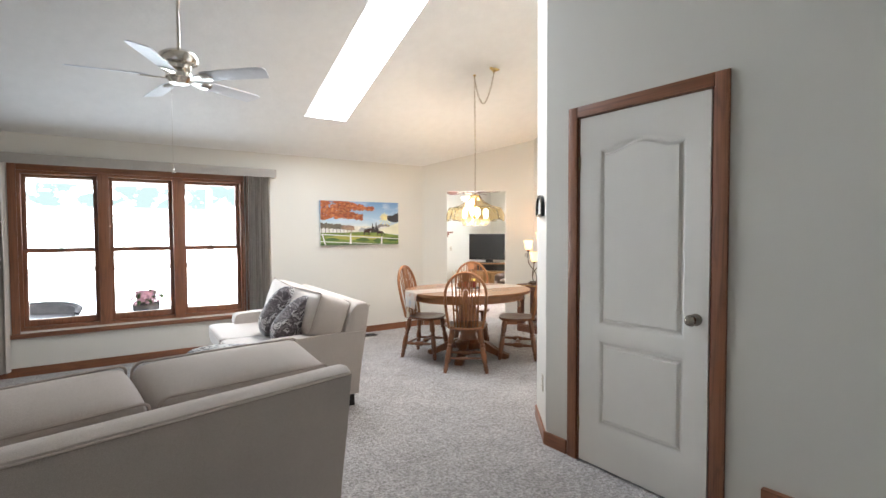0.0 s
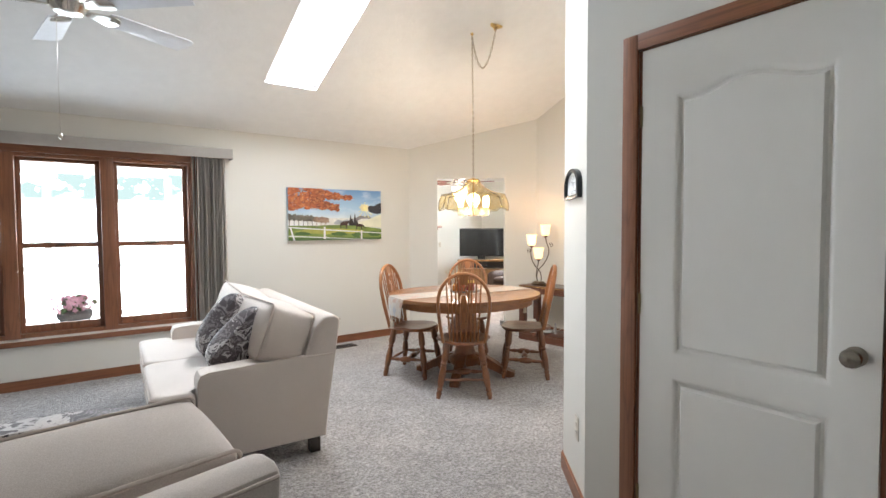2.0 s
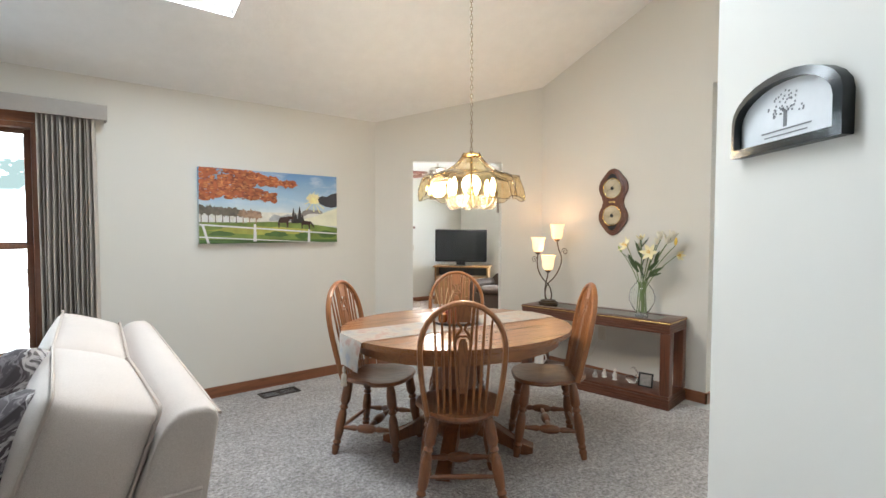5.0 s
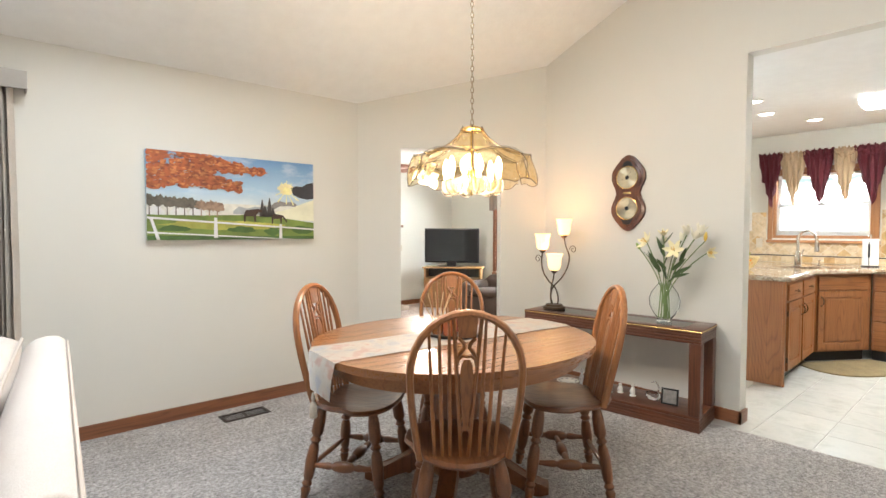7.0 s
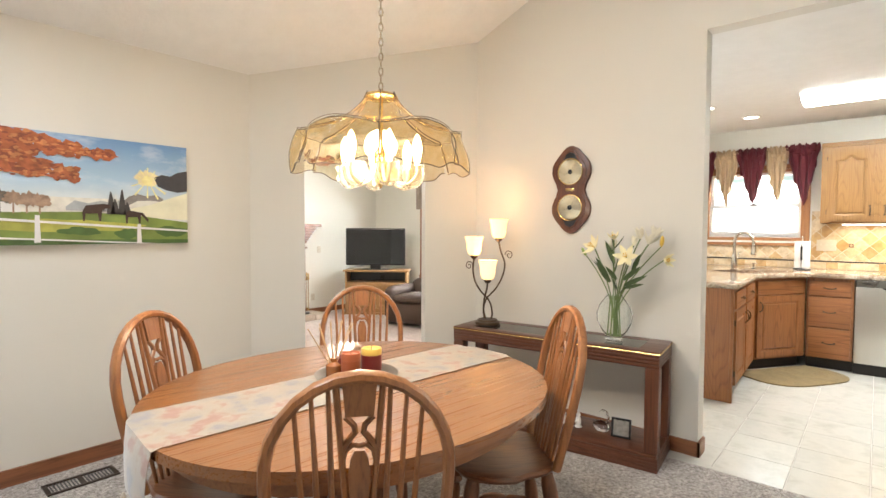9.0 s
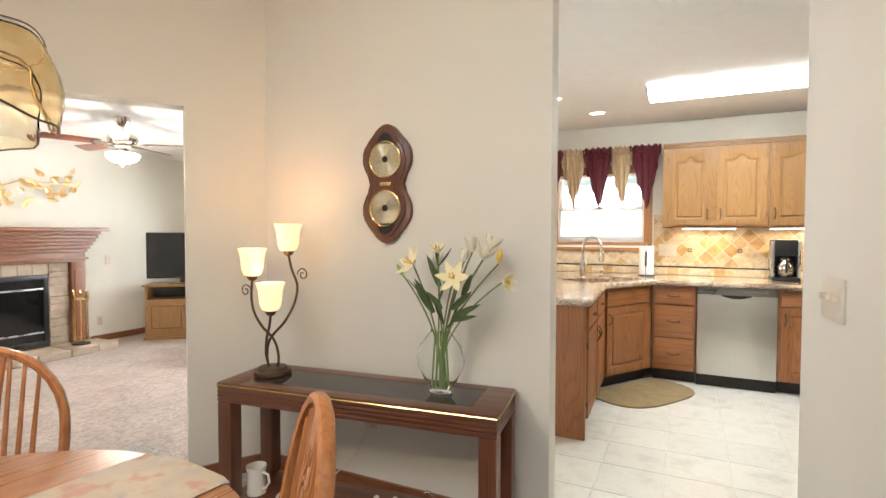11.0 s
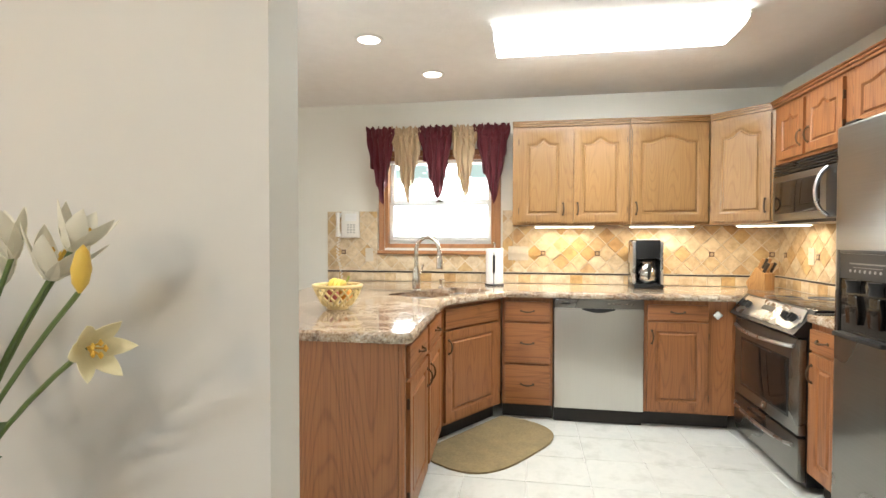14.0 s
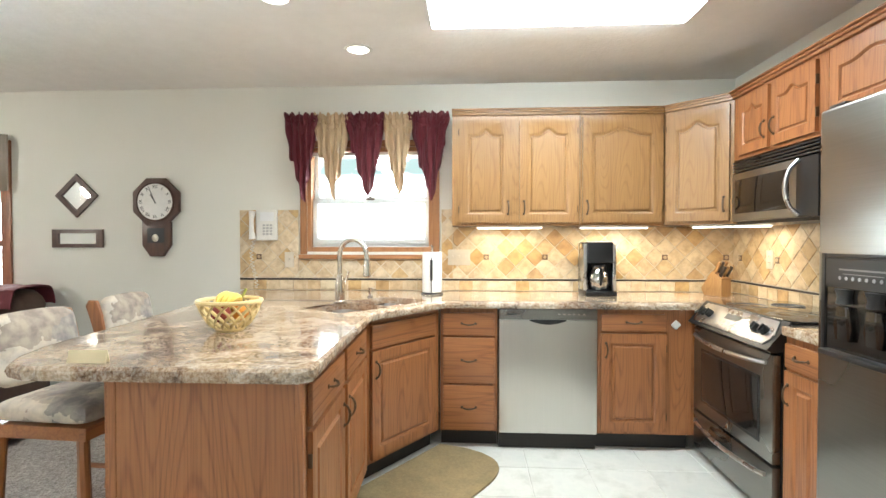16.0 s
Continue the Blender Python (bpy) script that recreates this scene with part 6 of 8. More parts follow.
def bail(b, x, z, vertical, L=.085):
    """A drooping bail handle on a front at y = 0."""
    pts = []
    for i in range(13):
        u = i / 12
        s = (u - .5) * L
        y = -.004 - .022 * math.sin(math.pi * u) ** .6
        w = .006 * math.sin(math.pi * u)
        pts.append((x + w * .6, y, z + s) if vertical else (x + s, y, z - w))
    b.tube(pts, [.0035 + .002 * math.sin(math.pi * i / 12) for i in range(13)], 6)
    for s in (-.5, .5):
        p = (x, -.001, z + s * L) if vertical else (x + s * L, -.001, z)
        b.lathe([(.0085, 0), (.0085, .003), (.004, .006)], 8, Matrix.Translation(p) @ pose(0, 0, 0, 90, 0, 0))
    return b


def cab_door(parent, x0, x1, z0, z1, arched, handle, stock=KO):
    """A raised-panel door lying on the face frame; handle: None, 'l', 'r', with 't' or 'b'."""
    w, h = x1 - x0, z1 - z0
    k = .052
    o = arch(k, w - k, k, h - k - (.05 * min(1, h / .5) if arched else 0), .042 * min(1, h / .5)) if arched else [(k, k), (w - k, k), (w - k, h - k), (k, h - k)]
    b = panelled_slab(w, h, .019, [o], .032 if h > .45 else .018, .011)
    d = part("door", b, stock["z"], parent)
    d.matrix_local = pose(x1, 0, z0, 0, 0, 180)
    if handle:
        hx = w - .028 if handle[0] == "l" else .028
        hz = h - .10 if handle[1] == "t" else .10
        hb = bail(B(), 0, 0, True)
        hd = part("handle", hb, M_BRONZE, d, "dark bronze bail handle")
        hd.matrix_local = pose(hx, .019, hz, 0, 0, 180)
        for zz in (.09, h - .09):
            part("hinge", B().box(-.006 if hx > w / 2 else w - .002, (.002 if hx > w / 2 else w + .006), .004, .018, zz - .022, zz + .022, .002), M_BRONZE, d, "small dark hinge")
    return d


def cab_drawer(parent, x0, x1, z0, z1, handle=True):
    w, h = x1 - x0, z1 - z0
    d = part("drawer_front", B().box(0, w, -.019, 0, 0, h, .006), KSHADED["x"], parent)
    d.matrix_local = pose(x0, 0, z0)
    if handle:
        hd = part("handle", bail(B(), 0, 0, False), M_BRONZE, d, "dark bronze bail handle")
        hd.matrix_local = pose(w / 2, -.019, h / 2 + .004)
    return d


def base_unit(label, m, w, d=.58, rows=(), toe=True):
    ob = thing("base_cabinet", label, "cabinet", m, group="oak base cabinets")
    part("body", B().box(0.001, w - .001, 0, d, .105, .868), KSHADED["z"], ob, smooth=False)
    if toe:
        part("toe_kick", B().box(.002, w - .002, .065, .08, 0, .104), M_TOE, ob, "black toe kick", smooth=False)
    for kind_of, x0, x1, z0, z1, *h in rows:
        if kind_of == "door":
            cab_door(ob, x0, x1, z0, z1, False, h[0] if h else None, stock=KSHADED)
        else:
            cab_drawer(ob, x0, x1, z0, z1)
    return ob


def east(y, x=9.045):
    return pose(x, y, 0, 0, 0, -90)


D3 = [("drawer", .02, .335, .70, .84), ("drawer", .02, .335, .405, .685), ("drawer", .02, .335, .115, .39)]
base_unit("golden oak base cabinet with three drawers", east(3.825), .355, rows=D3)
base_unit("golden oak base cabinet with a drawer above one door", east(2.865), .56, rows=[("drawer", .02, .405, .735, .84), ("door", .02, .405, .125, .72, "lt")])
# diagonal sink cabinet
DA = math.degrees(math.atan2(3.835 - 4.19, 9.045 - 8.50))
DWID = math.hypot(3.835 - 4.19, 9.045 - 8.50)
base_unit("golden oak diagonal sink cabinet with one wide door", pose(8.50, 4.19, 0, 0, 0, DA), DWID, .30,
          [("door", .05, DWID - .05, .125, .70, "lt")])
sinkc = [o for o in scene.objects if o.name.startswith("base_cabinet")][-1]
cab_drawer(sinkc, .05, DWID - .05, .715, .84, False)
base_unit("golden oak peninsula cabinet with two drawers and two doors", pose(7.405, 4.135, 0, 0, 0, 2.4), 1.095, .54,
          [("drawer", .05, .52, .705, .84), ("drawer", .57, 1.04, .705, .84), ("door", .05, .52, .12, .69, "rt"), ("door", .57, 1.04, .12, .69, "lt")])
pen = thing("peninsula_end_panel", "oak veneer end panel of the kitchen peninsula", "panel")
part("veneer_sheet", B().box(7.382, 7.402, 4.150, 4.700, .0, .868, .002), KSHADED["z"], pen, smooth=False)
part("corner_stile", B().box(7.379, 7.402, 4.125, 4.149, .0, .868, .003), KSHADED["z"], pen)
part("corner_stile", B().box(7.379, 7.402, 4.701, 4.725, .0, .868, .003), KSHADED["z"], pen)
part("back_sheet", B().box(7.403, 9.5, 4.73, 4.752, 0, .868), KSHADED["x"], pen, smooth=False)
solo("corner_filler_panel", B().box(9.05, 9.2, 2.285, 2.303, .105, .868), KSHADED["z"], "oak filler strip between cabinet and cooker", "panel", smooth=False)
solo("cabinet_knob", B().box(-.022, .022, -.012, 0, -.022, .022, .008, 3), M_WHITE, "small white square hook plate stuck on the cabinet", "hook", pose(9.0445, 2.40, .775, 0, 45, -90))
base_unit("narrow golden oak base cabinet beside the refrigerator", pose(8.215, 2.25, 0, 0, 0, 180), .265, .48, [("drawer", .015, .25, .735, .84), ("door", .015, .25, .12, .72, "lt")])


def granite():
    m = Mat("polished_brown_cream_granite")
    v = m.coords()
    warp = m.node("TexNoise", Scale=2.6, Detail=3.0)
    m.link(v, warp.inputs["Vector"])
    vv = m.mix(v, warp.outputs["Color"], 0.45)
    a = m.noise(vv, 4.2, 6, 0.62)
    c = m.ramp(a, [(0.36, (0.06, 0.036, 0.026)), (0.43, (0.21, 0.12, 0.068)), (0.49, (0.36, 0.235, 0.135)), (0.54, (0.58, 0.49, 0.385)), (0.585, (0.30, 0.19, 0.115)), (0.65, (0.08, 0.05, 0.038))])
    vein = m.noise(vv, 9, 7, 0.72)
    c = m.mix(c, (0.07, 0.045, 0.035), m.ramp(vein, [(0.55, (0, 0, 0)), (0.60, (0.75, 0.75, 0.75)), (0.64, (0, 0, 0))]))
    sp = m.noise(v, 85, 4, 0.7)
    c = m.mix(c, m.ramp(sp, [(0.36, (0.05, 0.035, 0.028)), (0.47, (0.40, 0.30, 0.21)), (0.60, (0.76, 0.70, 0.62))]), 0.34)
    m.put("Base Color", c)
    m.put("Roughness", 0.12)
    m.put("Coat Weight", 0.3)
    m.put("Coat Roughness", 0.03)
    return m.m


M_GRANITE = granite()


def slab_with_holes(outer, holes, z0, z1, edge=.008):
    b = B()
    loops = []
    for z, grow in ((z1, 1), (z0, 1)):
        ls = [[b.bm.verts.new((x, y, z)) for x, y in o] for o in [outer] + holes]
        es = []
        for loop in ls:
            for i in range(len(loop)):
                es.append(b.bm.edges.new((loop[i], loop[(i + 1) % len(loop)])))
        bmesh.ops.triangle_fill(b.bm, use_beauty=True, edges=es)
        loops.append(ls)
    for up, dn in zip(*loops):
        n = len(up)
        for i in range(n):
            b.bm.faces.new((up[i], up[(i + 1) % n], dn[(i + 1) % n], dn[i]))
    top = [e for e in b.bm.edges if len(e.link_faces) == 2 and all(abs(v.co.z - z1) < 1e-6 for v in e.verts) and any(abs(f.normal.z) < .5 or True for f in e.link_faces) and len({round(f.calc_center_median().z, 4) for f in e.link_faces}) == 2]
    bmesh.ops.bevel(b.bm, geom=top, offset=edge, segments=2, affect='EDGES')
    return b


def rrect(cx, cy, w, d, r, ang, n=4):
    pts = []
    for sx, sy, a0 in ((1, 1, 0), (-1, 1, 90), (-1, -1, 180), (1, -1, 270)):
        for i in range(n + 1):
            a = radians(a0 + 90 * i / n)
            pts.append((sx * (w / 2 - r) + r * math.cos(a), sy * (d / 2 - r) + r * math.sin(a)))
    ca, sa = math.cos(radians(ang)), math.sin(radians(ang))
    return [(cx + x * ca - y * sa, cy + x * sa + y * ca) for x, y in pts]


ca, sa = math.cos(radians(DA)), math.sin(radians(DA))
SX, SY = 8.845, 4.235
bowl1 = (SX - ca * .185, SY - sa * .185)
bowl2 = (SX + ca * .185, SY + sa * .185)
outer = [(7.345, 4.125), (7.375, 4.095), (8.475, 4.145), (9.00, 3.795), (9.00, 2.296), (9.042, 2.29), (9.042, KSOUTH + .002), (KEAST - .002, KSOUTH + .002), (KEAST - .002, 5.36), (9.3, 5.30), (7.60, 5.13), (7.45, 5.08), (7.37, 5.03), (7.335, 4.95)]
counter = thing("countertop", "polished brown and cream granite worktop with a sink cut-out", "countertop")
part("slab", slab_with_holes(outer, [rrect(*bowl1, .345, .37, .05, DA), rrect(*bowl2, .345, .37, .05, DA)], .8705, .912), M_GRANITE, counter)


def chiselled_edge(path, z0, z1, seed):
    """A rough broken rim along the outline, proud of the slab by a few millimetres."""
    r, b, rows = random.Random(seed), B(), []
    pts = [Vector(p) for p in path]
    for p, q in zip(pts, pts[1:]):
        d = q - p
        n = max(1, int(d.length / .016))
        nrm = Vector((d.y, -d.x)).normalized()
        for i in range(n):
            c = p + d * (i / n)
            rows.append([(c.x + nrm.x * o, c.y + nrm.y * o, z) for o, z in ((.001, z0), (r.uniform(.003, .007), z0 + .008), (r.uniform(.004, .010), (z0 + z1) / 2 + r.uniform(-.004, .004)), (r.uniform(.002, .006), z1 - .008), (-.006, z1 + .0008))])
    k = len(rows[0])
    b.add([v for row in rows for v in row], [(i * k + m, (i + 1) * k + m, (i + 1) * k + m + 1, i * k + m + 1) for i in range(len(rows) - 1) for m in range(k - 1)])
    return b


part("chiselled_edge", chiselled_edge(outer[-5:] + outer[:5], .8705, .912, 5), M_GRANITE, counter, "rough chiselled granite rim", smooth=False)
solo("countertop", B().box(7.952, 8.213, KSOUTH + .002, 2.275, .8705, .912, .006), M_GRANITE, "short granite worktop beside the refrigerator", "countertop")

sink = thing("kitchen_sink", "undermounted double bowl stainless steel sink", "sink", pose(0, 0, 0))
for c in (bowl1, bowl2):
    b = B()
    rings = [[b.bm.verts.new((x, y, z)) for x, y in rrect(*c, w, d, .05, DA)] for w, d, z in ((.37, .395, .870), (.35, .375, .870), (.345, .37, .86), (.33, .355, .72), (.28, .30, .70))]
    n = len(rings[0])
    for p, r in zip(rings, rings[1:]):
        for i in range(n):
            b.bm.faces.new((p[i], p[(i + 1) % n], r[(i + 1) % n], r[i]))
    b.bm.faces.new(rings[-1])
    part("bowl", b, M_STEEL, sink)
    part("drain", B().lathe([(.045, .701), (.045, .704), (.03, .703), (.0, .702)], 20, pose(c[0], c[1], 0), False), M_CHROME, sink, "round drain basket")
fau = thing("kitchen_faucet", "brushed nickel gooseneck pull-down kitchen faucet", "faucet", pose(8.93, 4.425, .912, 0, 0, -106) @ Matrix.Diagonal((1.2, 1.2, 1.05, 1)))
M_NICKEL = mat("brushed_nickel", (0.60, 0.57, 0.52), .25, 1.0)
part("body", B().lathe([(.030, 0), (.030, .006), (.022, .012), (.026, .05), (.024, .10), (.018, .14), (.014, .16)], 20), M_NICKEL, fau)
pts = [(0, 0, .15), (0, 0, .26)] + [(.075 - .075 * math.cos(a), 0, .27 + .09 * math.sin(a)) for a in [math.pi * i / 12 for i in range(13)]] + [(.152, 0, .25)]
part("gooseneck", B().tube(pts, .0125, 10), M_NICKEL, fau)
part("spray_head", B().lathe([(.013, .25), (.017, .235), (.019, .18), (.021, .155), (.016, .15)], 16, pose(.153, 0, 0)), M_NICKEL, fau)
part("lever", B().tube([(0, .02, .09), (0, .06, .12), (0, .085, .17)], [.009, .007, .006], 8), M_NICKEL, fau)
soap = thing("soap_dispenser", "small brushed nickel soap dispenser pump", "dispenser", pose(9.22, 4.30, .912, 0, 0, -120))
part("base", B().lathe([(.018, 0), (.018, .01), (.009, .016), (.009, .045), (.012, .05), (.012, .06)], 14), M_NICKEL, soap)
part("spout", B().tube([(0, 0, .055), (.03, 0, .058), (.045, 0, .05)], .005, 8), M_NICKEL, soap)

# wall cabinets
def wall_unit(label, m, w, z0, z1, d, doors, arched=True, stock=KO):
    ob = thing("wall_cabinet", label, "cabinet", m, group="oak wall cabinets")
    part("body", B().box(.001, w - .001, 0, d, z0, z1), stock["z"], ob, smooth=False)
    for x0, x1, h in doors:
        cab_door(ob, x0, x1, z0 + .02, z1 - .025, arched, h, stock)
    cr = B()
    for k, (dy, za, zb) in enumerate(((.012, z1 - .004, z1 + .012), (.024, z1 + .012, z1 + .026), (.038, z1 + .026, z1 + .036))):
        cr.box(.0, w, -dy - .004, d, za, zb, .003)
    part("crown_moulding", cr, stock["x"], ob)
    return ob


UZ0, UZ1, UX = 1.385, 2.13, 9.355
wall_unit("golden oak wall cabinet with two arched doors", pose(UX, 3.765, 0, 0, 0, -90), .855, UZ0, UZ1, .31, [(.05, .405, "rb"), (.455, .835, "lb")])
wall_unit("golden oak wall cabinet with one wide arched door", pose(UX, 2.908, 0, 0, 0, -90), .548, UZ0, UZ1, .31, [(.015, .533, "lb")])
CA0, CA1 = (9.355, 2.355), (9.055, 2.062)
CWD = math.hypot(CA1[0] - CA0[0], CA1[1] - CA0[1])
cu = thing("wall_cabinet", "golden oak diagonal corner wall cabinet with an arched door", "cabinet", pose(CA0[0], CA0[1], 0, 0, 0, math.degrees(math.atan2(CA1[1] - CA0[1], CA1[0] - CA0[0]))), group="oak wall cabinets")
cm = cu.matrix_world.inverted()
poly = [(0, 0), (CWD, 0)] + [tuple((cm @ Vector((x, y, 0)))[:2]) for x, y in ((9.055, KSOUTH + .004), (KEAST - .004, KSOUTH + .004), (KEAST - .004, 2.355))]
part("body", B().prism(poly, UZ0, UZ1), KO["z"], cu, smooth=False)
cab_door(cu, .02, CWD - .02, UZ0 + .02, UZ1 - .025, True, "rb")
cr = B()
for dy, za, zb in ((.012, UZ1 - .004, UZ1 + .012), (.024, UZ1 + .012, UZ1 + .026), (.038, UZ1 + .026, UZ1 + .036)):
    cr.prism([(-.01, -dy - .004), (CWD + .01, -dy - .004)] + poly[2:], za, zb)
part("crown_moulding", cr, KO["x"], cu)
# Both take the shaded oak, the dimmer light put into their colour.
wall_unit("short golden oak wall cabinet over the microwave", pose(9.052, 2.062, 0, 0, 0, 180), .80, 1.757, UZ1, .305, [(.07, .37, "rb"), (.40, .74, "lb")], stock=KSHADED)
wall_unit("short golden oak wall cabinet over the refrigerator", pose(8.25, 2.062, 0, 0, 0, 180), 1.05, 1.80, UZ1, .305, [(.03, .50, "rb"), (.55, 1.02, "lb")], stock=KSHADED)

M_TUBE = emit("lit_strip_lens", (1.0, 0.93, 0.78), 9.0)


def strip(m, L, power=3.0):
    ob = thing("under_cabinet_light", "lit slim light strip under the wall cabinet", "light", m, group="under-cabinet lights")
    part("housing", B().box(0, L, 0, .07, -.012, 0, .003), M_WHITE, ob)
    part("lens", B().box(.01, L - .01, .008, .06, -.018, -.0125, .002), M_TUBE, ob, "glowing lens")
    a = lamp("under_cabinet_glow", 'AREA', m @ pose(L / 2, .035, -.024), power, (1.0, 0.86, 0.62), size=(L, .05))


strip(pose(9.44, 3.60, UZ0, 0, 0, -90), .46, 4.2)
strip(pose(9.44, 2.885, UZ0, 0, 0, -90), .46, 4.2)
strip(pose(9.33, 2.20, UZ0, 0, 0, -135), .46, 4.2)

# dishwasher
dw = thing("dishwasher", "stainless steel built-in dishwasher with a pocket handle", "dishwasher", east(3.467, 9.03))
part("body", B().box(.004, .596, .02, .58, .10, .866), M_BLACK, dw, smooth=False)


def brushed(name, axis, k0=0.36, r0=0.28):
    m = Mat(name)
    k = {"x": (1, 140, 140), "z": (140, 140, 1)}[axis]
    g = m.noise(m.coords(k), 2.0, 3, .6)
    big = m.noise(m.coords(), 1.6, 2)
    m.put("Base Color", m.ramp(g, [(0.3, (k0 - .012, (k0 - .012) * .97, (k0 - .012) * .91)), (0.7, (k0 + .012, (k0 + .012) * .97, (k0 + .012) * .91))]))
    m.put("Metallic", 1.0)
    m.put("Roughness", m.ramp(big, [(0.3, (r0 - .03,) * 3), (0.7, (r0 + .03,) * 3)]))
    m.put("Anisotropic", 0.5)
    m.bump(g, 0.012, 0.0006)
    return m.m


# Same steel twice: the horizontal one has dark-room reflections put into its base.
SS_Z, SS_X = brushed("brushed_steel_vertical", "z", .60, .34), brushed("brushed_steel_horizontal_dimmed", "x", .27)
part("door_panel", B().box(.004, .596, -.012, .02, .105, .800, .006), SS_Z, dw)
part("control_strip", B().box(.004, .596, -.014, .02, .803, .864, .006), SS_X, dw)
hb = B().prism([(.19 + .22 * (i / 14), .795 - .022 * math.sin(math.pi * i / 14)) for i in range(15)] + [(.41, .803), (.19, .803)], 0, .004, 0, pose(0, -.0165, 0) @ Matrix(((1, 0, 0, 0), (0, 0, 1, 0), (0, 1, 0, 0), (0, 0, 0, 1))))
part("pocket_handle", hb, M_BLACK, dw, "dark recessed pocket handle")
part("badge", B().box(.05, .11, -.0155, -.0138, .832, .840), M_BLACK, dw, smooth=False)
for i in range(6):
    part("button", B().box(.36 + i * .03, .378 + i * .03, -.0158, -.0138, .832, .840, .001), M_CHROME, dw)
part("kick_plate", B().box(.004, .596, .035, .05, 0.0, .10), M_TOE, dw, smooth=False)

# slide-in cooker
st = thing("cooker", "stainless steel slide-in electric cooker with a black glass top", "cooker", pose(9.036, 2.285, 0, 0, 0, 180))
SW = .81
part("body", B().box(.004, SW - .004, .03, .53, .03, .895), M_BLACK, st, smooth=False)
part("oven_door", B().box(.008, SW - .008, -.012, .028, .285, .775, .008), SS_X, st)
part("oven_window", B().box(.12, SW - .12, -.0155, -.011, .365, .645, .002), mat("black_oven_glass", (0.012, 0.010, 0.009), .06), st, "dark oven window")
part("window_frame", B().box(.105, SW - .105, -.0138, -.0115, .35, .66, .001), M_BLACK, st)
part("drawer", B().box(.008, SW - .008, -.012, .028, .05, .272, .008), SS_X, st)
for z, bow in ((.735, .05), (.225, .035)):
    pts = [(.05 + (SW - .10) * i / 20, -.018 - bow * math.sin(math.pi * i / 20) ** .5, z - .012 * math.sin(math.pi * i / 20)) for i in range(21)]
    part("handle", B().tube(pts, .011, 8), M_STEEL, st, "bowed steel bar handle")
cp = B().add([(0, -.045, .80), (SW, -.045, .80), (SW, .06, .925), (0, .06, .925), (0, -.02, .785), (SW, -.02, .785), (SW, .06, .80), (0, .06, .80)], [(0, 1, 2, 3), (0, 4, 5, 1), (4, 7, 6, 5), (3, 2, 6, 7), (0, 3, 7, 4), (1, 5, 6, 2)])
part("control_panel", cp, M_BLACK, st, "sloping black front console")
tilt = pose(0, -.045, .80) @ pose(0, 0, 0, 50, 0, 0)
part("fascia", B().prism([(.05, .02), (SW - .05, .02), (SW - .02, .075), (SW - .06, .150), (.06, .150), (.02, .075)], 0.001, .006, .002, tilt), M_STEEL, st, "brushed steel control fascia")
for x in (.10, .175, SW - .175, SW - .10):
    part("knob", B().lathe([(.024, .006), (.022, .026), (.019, .030)], 16, tilt @ pose(x, .085, 0)).box(-.004, .004, -.02, .02, .03, .038, .001, m=tilt @ pose(x, .085, 0)), M_BLACK, st, "black control knob")
part("display", B().box(.33, .47, .085, .12, .006, .0075, m=tilt), M_BLACK, st, smooth=False)
for i in range(10):
    part("button", B().box(.30 + (i % 5) * .042, .325 + (i % 5) * .042, .035 + .024 * (i // 5), .05 + .024 * (i // 5), .006, .0075, m=tilt), M_PLATE, st, smooth=False)
part("cooktop", B().box(-.004, SW + .004, .06, .532, .9125, .926, .004), mat("black_ceramic_glass", (0.010, 0.010, 0.011), .05), st, "black ceramic glass hob")
for x, y, r in ((.22, .18, .10), (.58, .18, .08), (.22, .40, .08), (.58, .40, .10)):
    part("burner_ring", B().tube([(x + r * math.cos(a), y + r * math.sin(a), .9262) for a in [2 * math.pi * i / 36 for i in range(36)]], .0012, 4, True), mat("grey_print", (0.16, 0.16, 0.16), .3), st, "printed hotplate ring")
part("badge", B().lathe([(.012, 0), (.011, .002)], 16, pose(SW / 2, -.0125, .315, 90, 0, 0)), M_CHROME, st)

mw = thing("microwave", "stainless steel over-the-range microwave with a curved handle", "microwave", pose(9.03, 2.075, 0, 0, 0, 180))
part("body", B().box(.004, .756, .02, .315, 1.378, 1.750), M_BLACK, mw, smooth=False)
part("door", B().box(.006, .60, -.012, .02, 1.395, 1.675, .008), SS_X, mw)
part("door_window", B().box(.045, .545, -.0155, -.0115, 1.44, 1.635, .002), mat("black_oven_glass", (0.012, 0.010, 0.009), .06), mw, "dark glass door window")
part("control_panel", B().box(.60, .756, -.012, .02, 1.395, 1.675, .004), M_BLACK, mw)
part("handle", B().tube(flowing([(.622, -.012, 1.405), (.605, -.046, 1.45), (.597, -.062, 1.535), (.605, -.046, 1.62), (.622, -.012, 1.668)], 6), .011, 10), M_STEEL, mw, "curved steel handle")
for i in range(4):
    part("vent_slat", B().box(.006, .756, -.010, .02, 1.682 + i * .0165, 1.693 + i * .0165, .003), M_BLACK, mw)

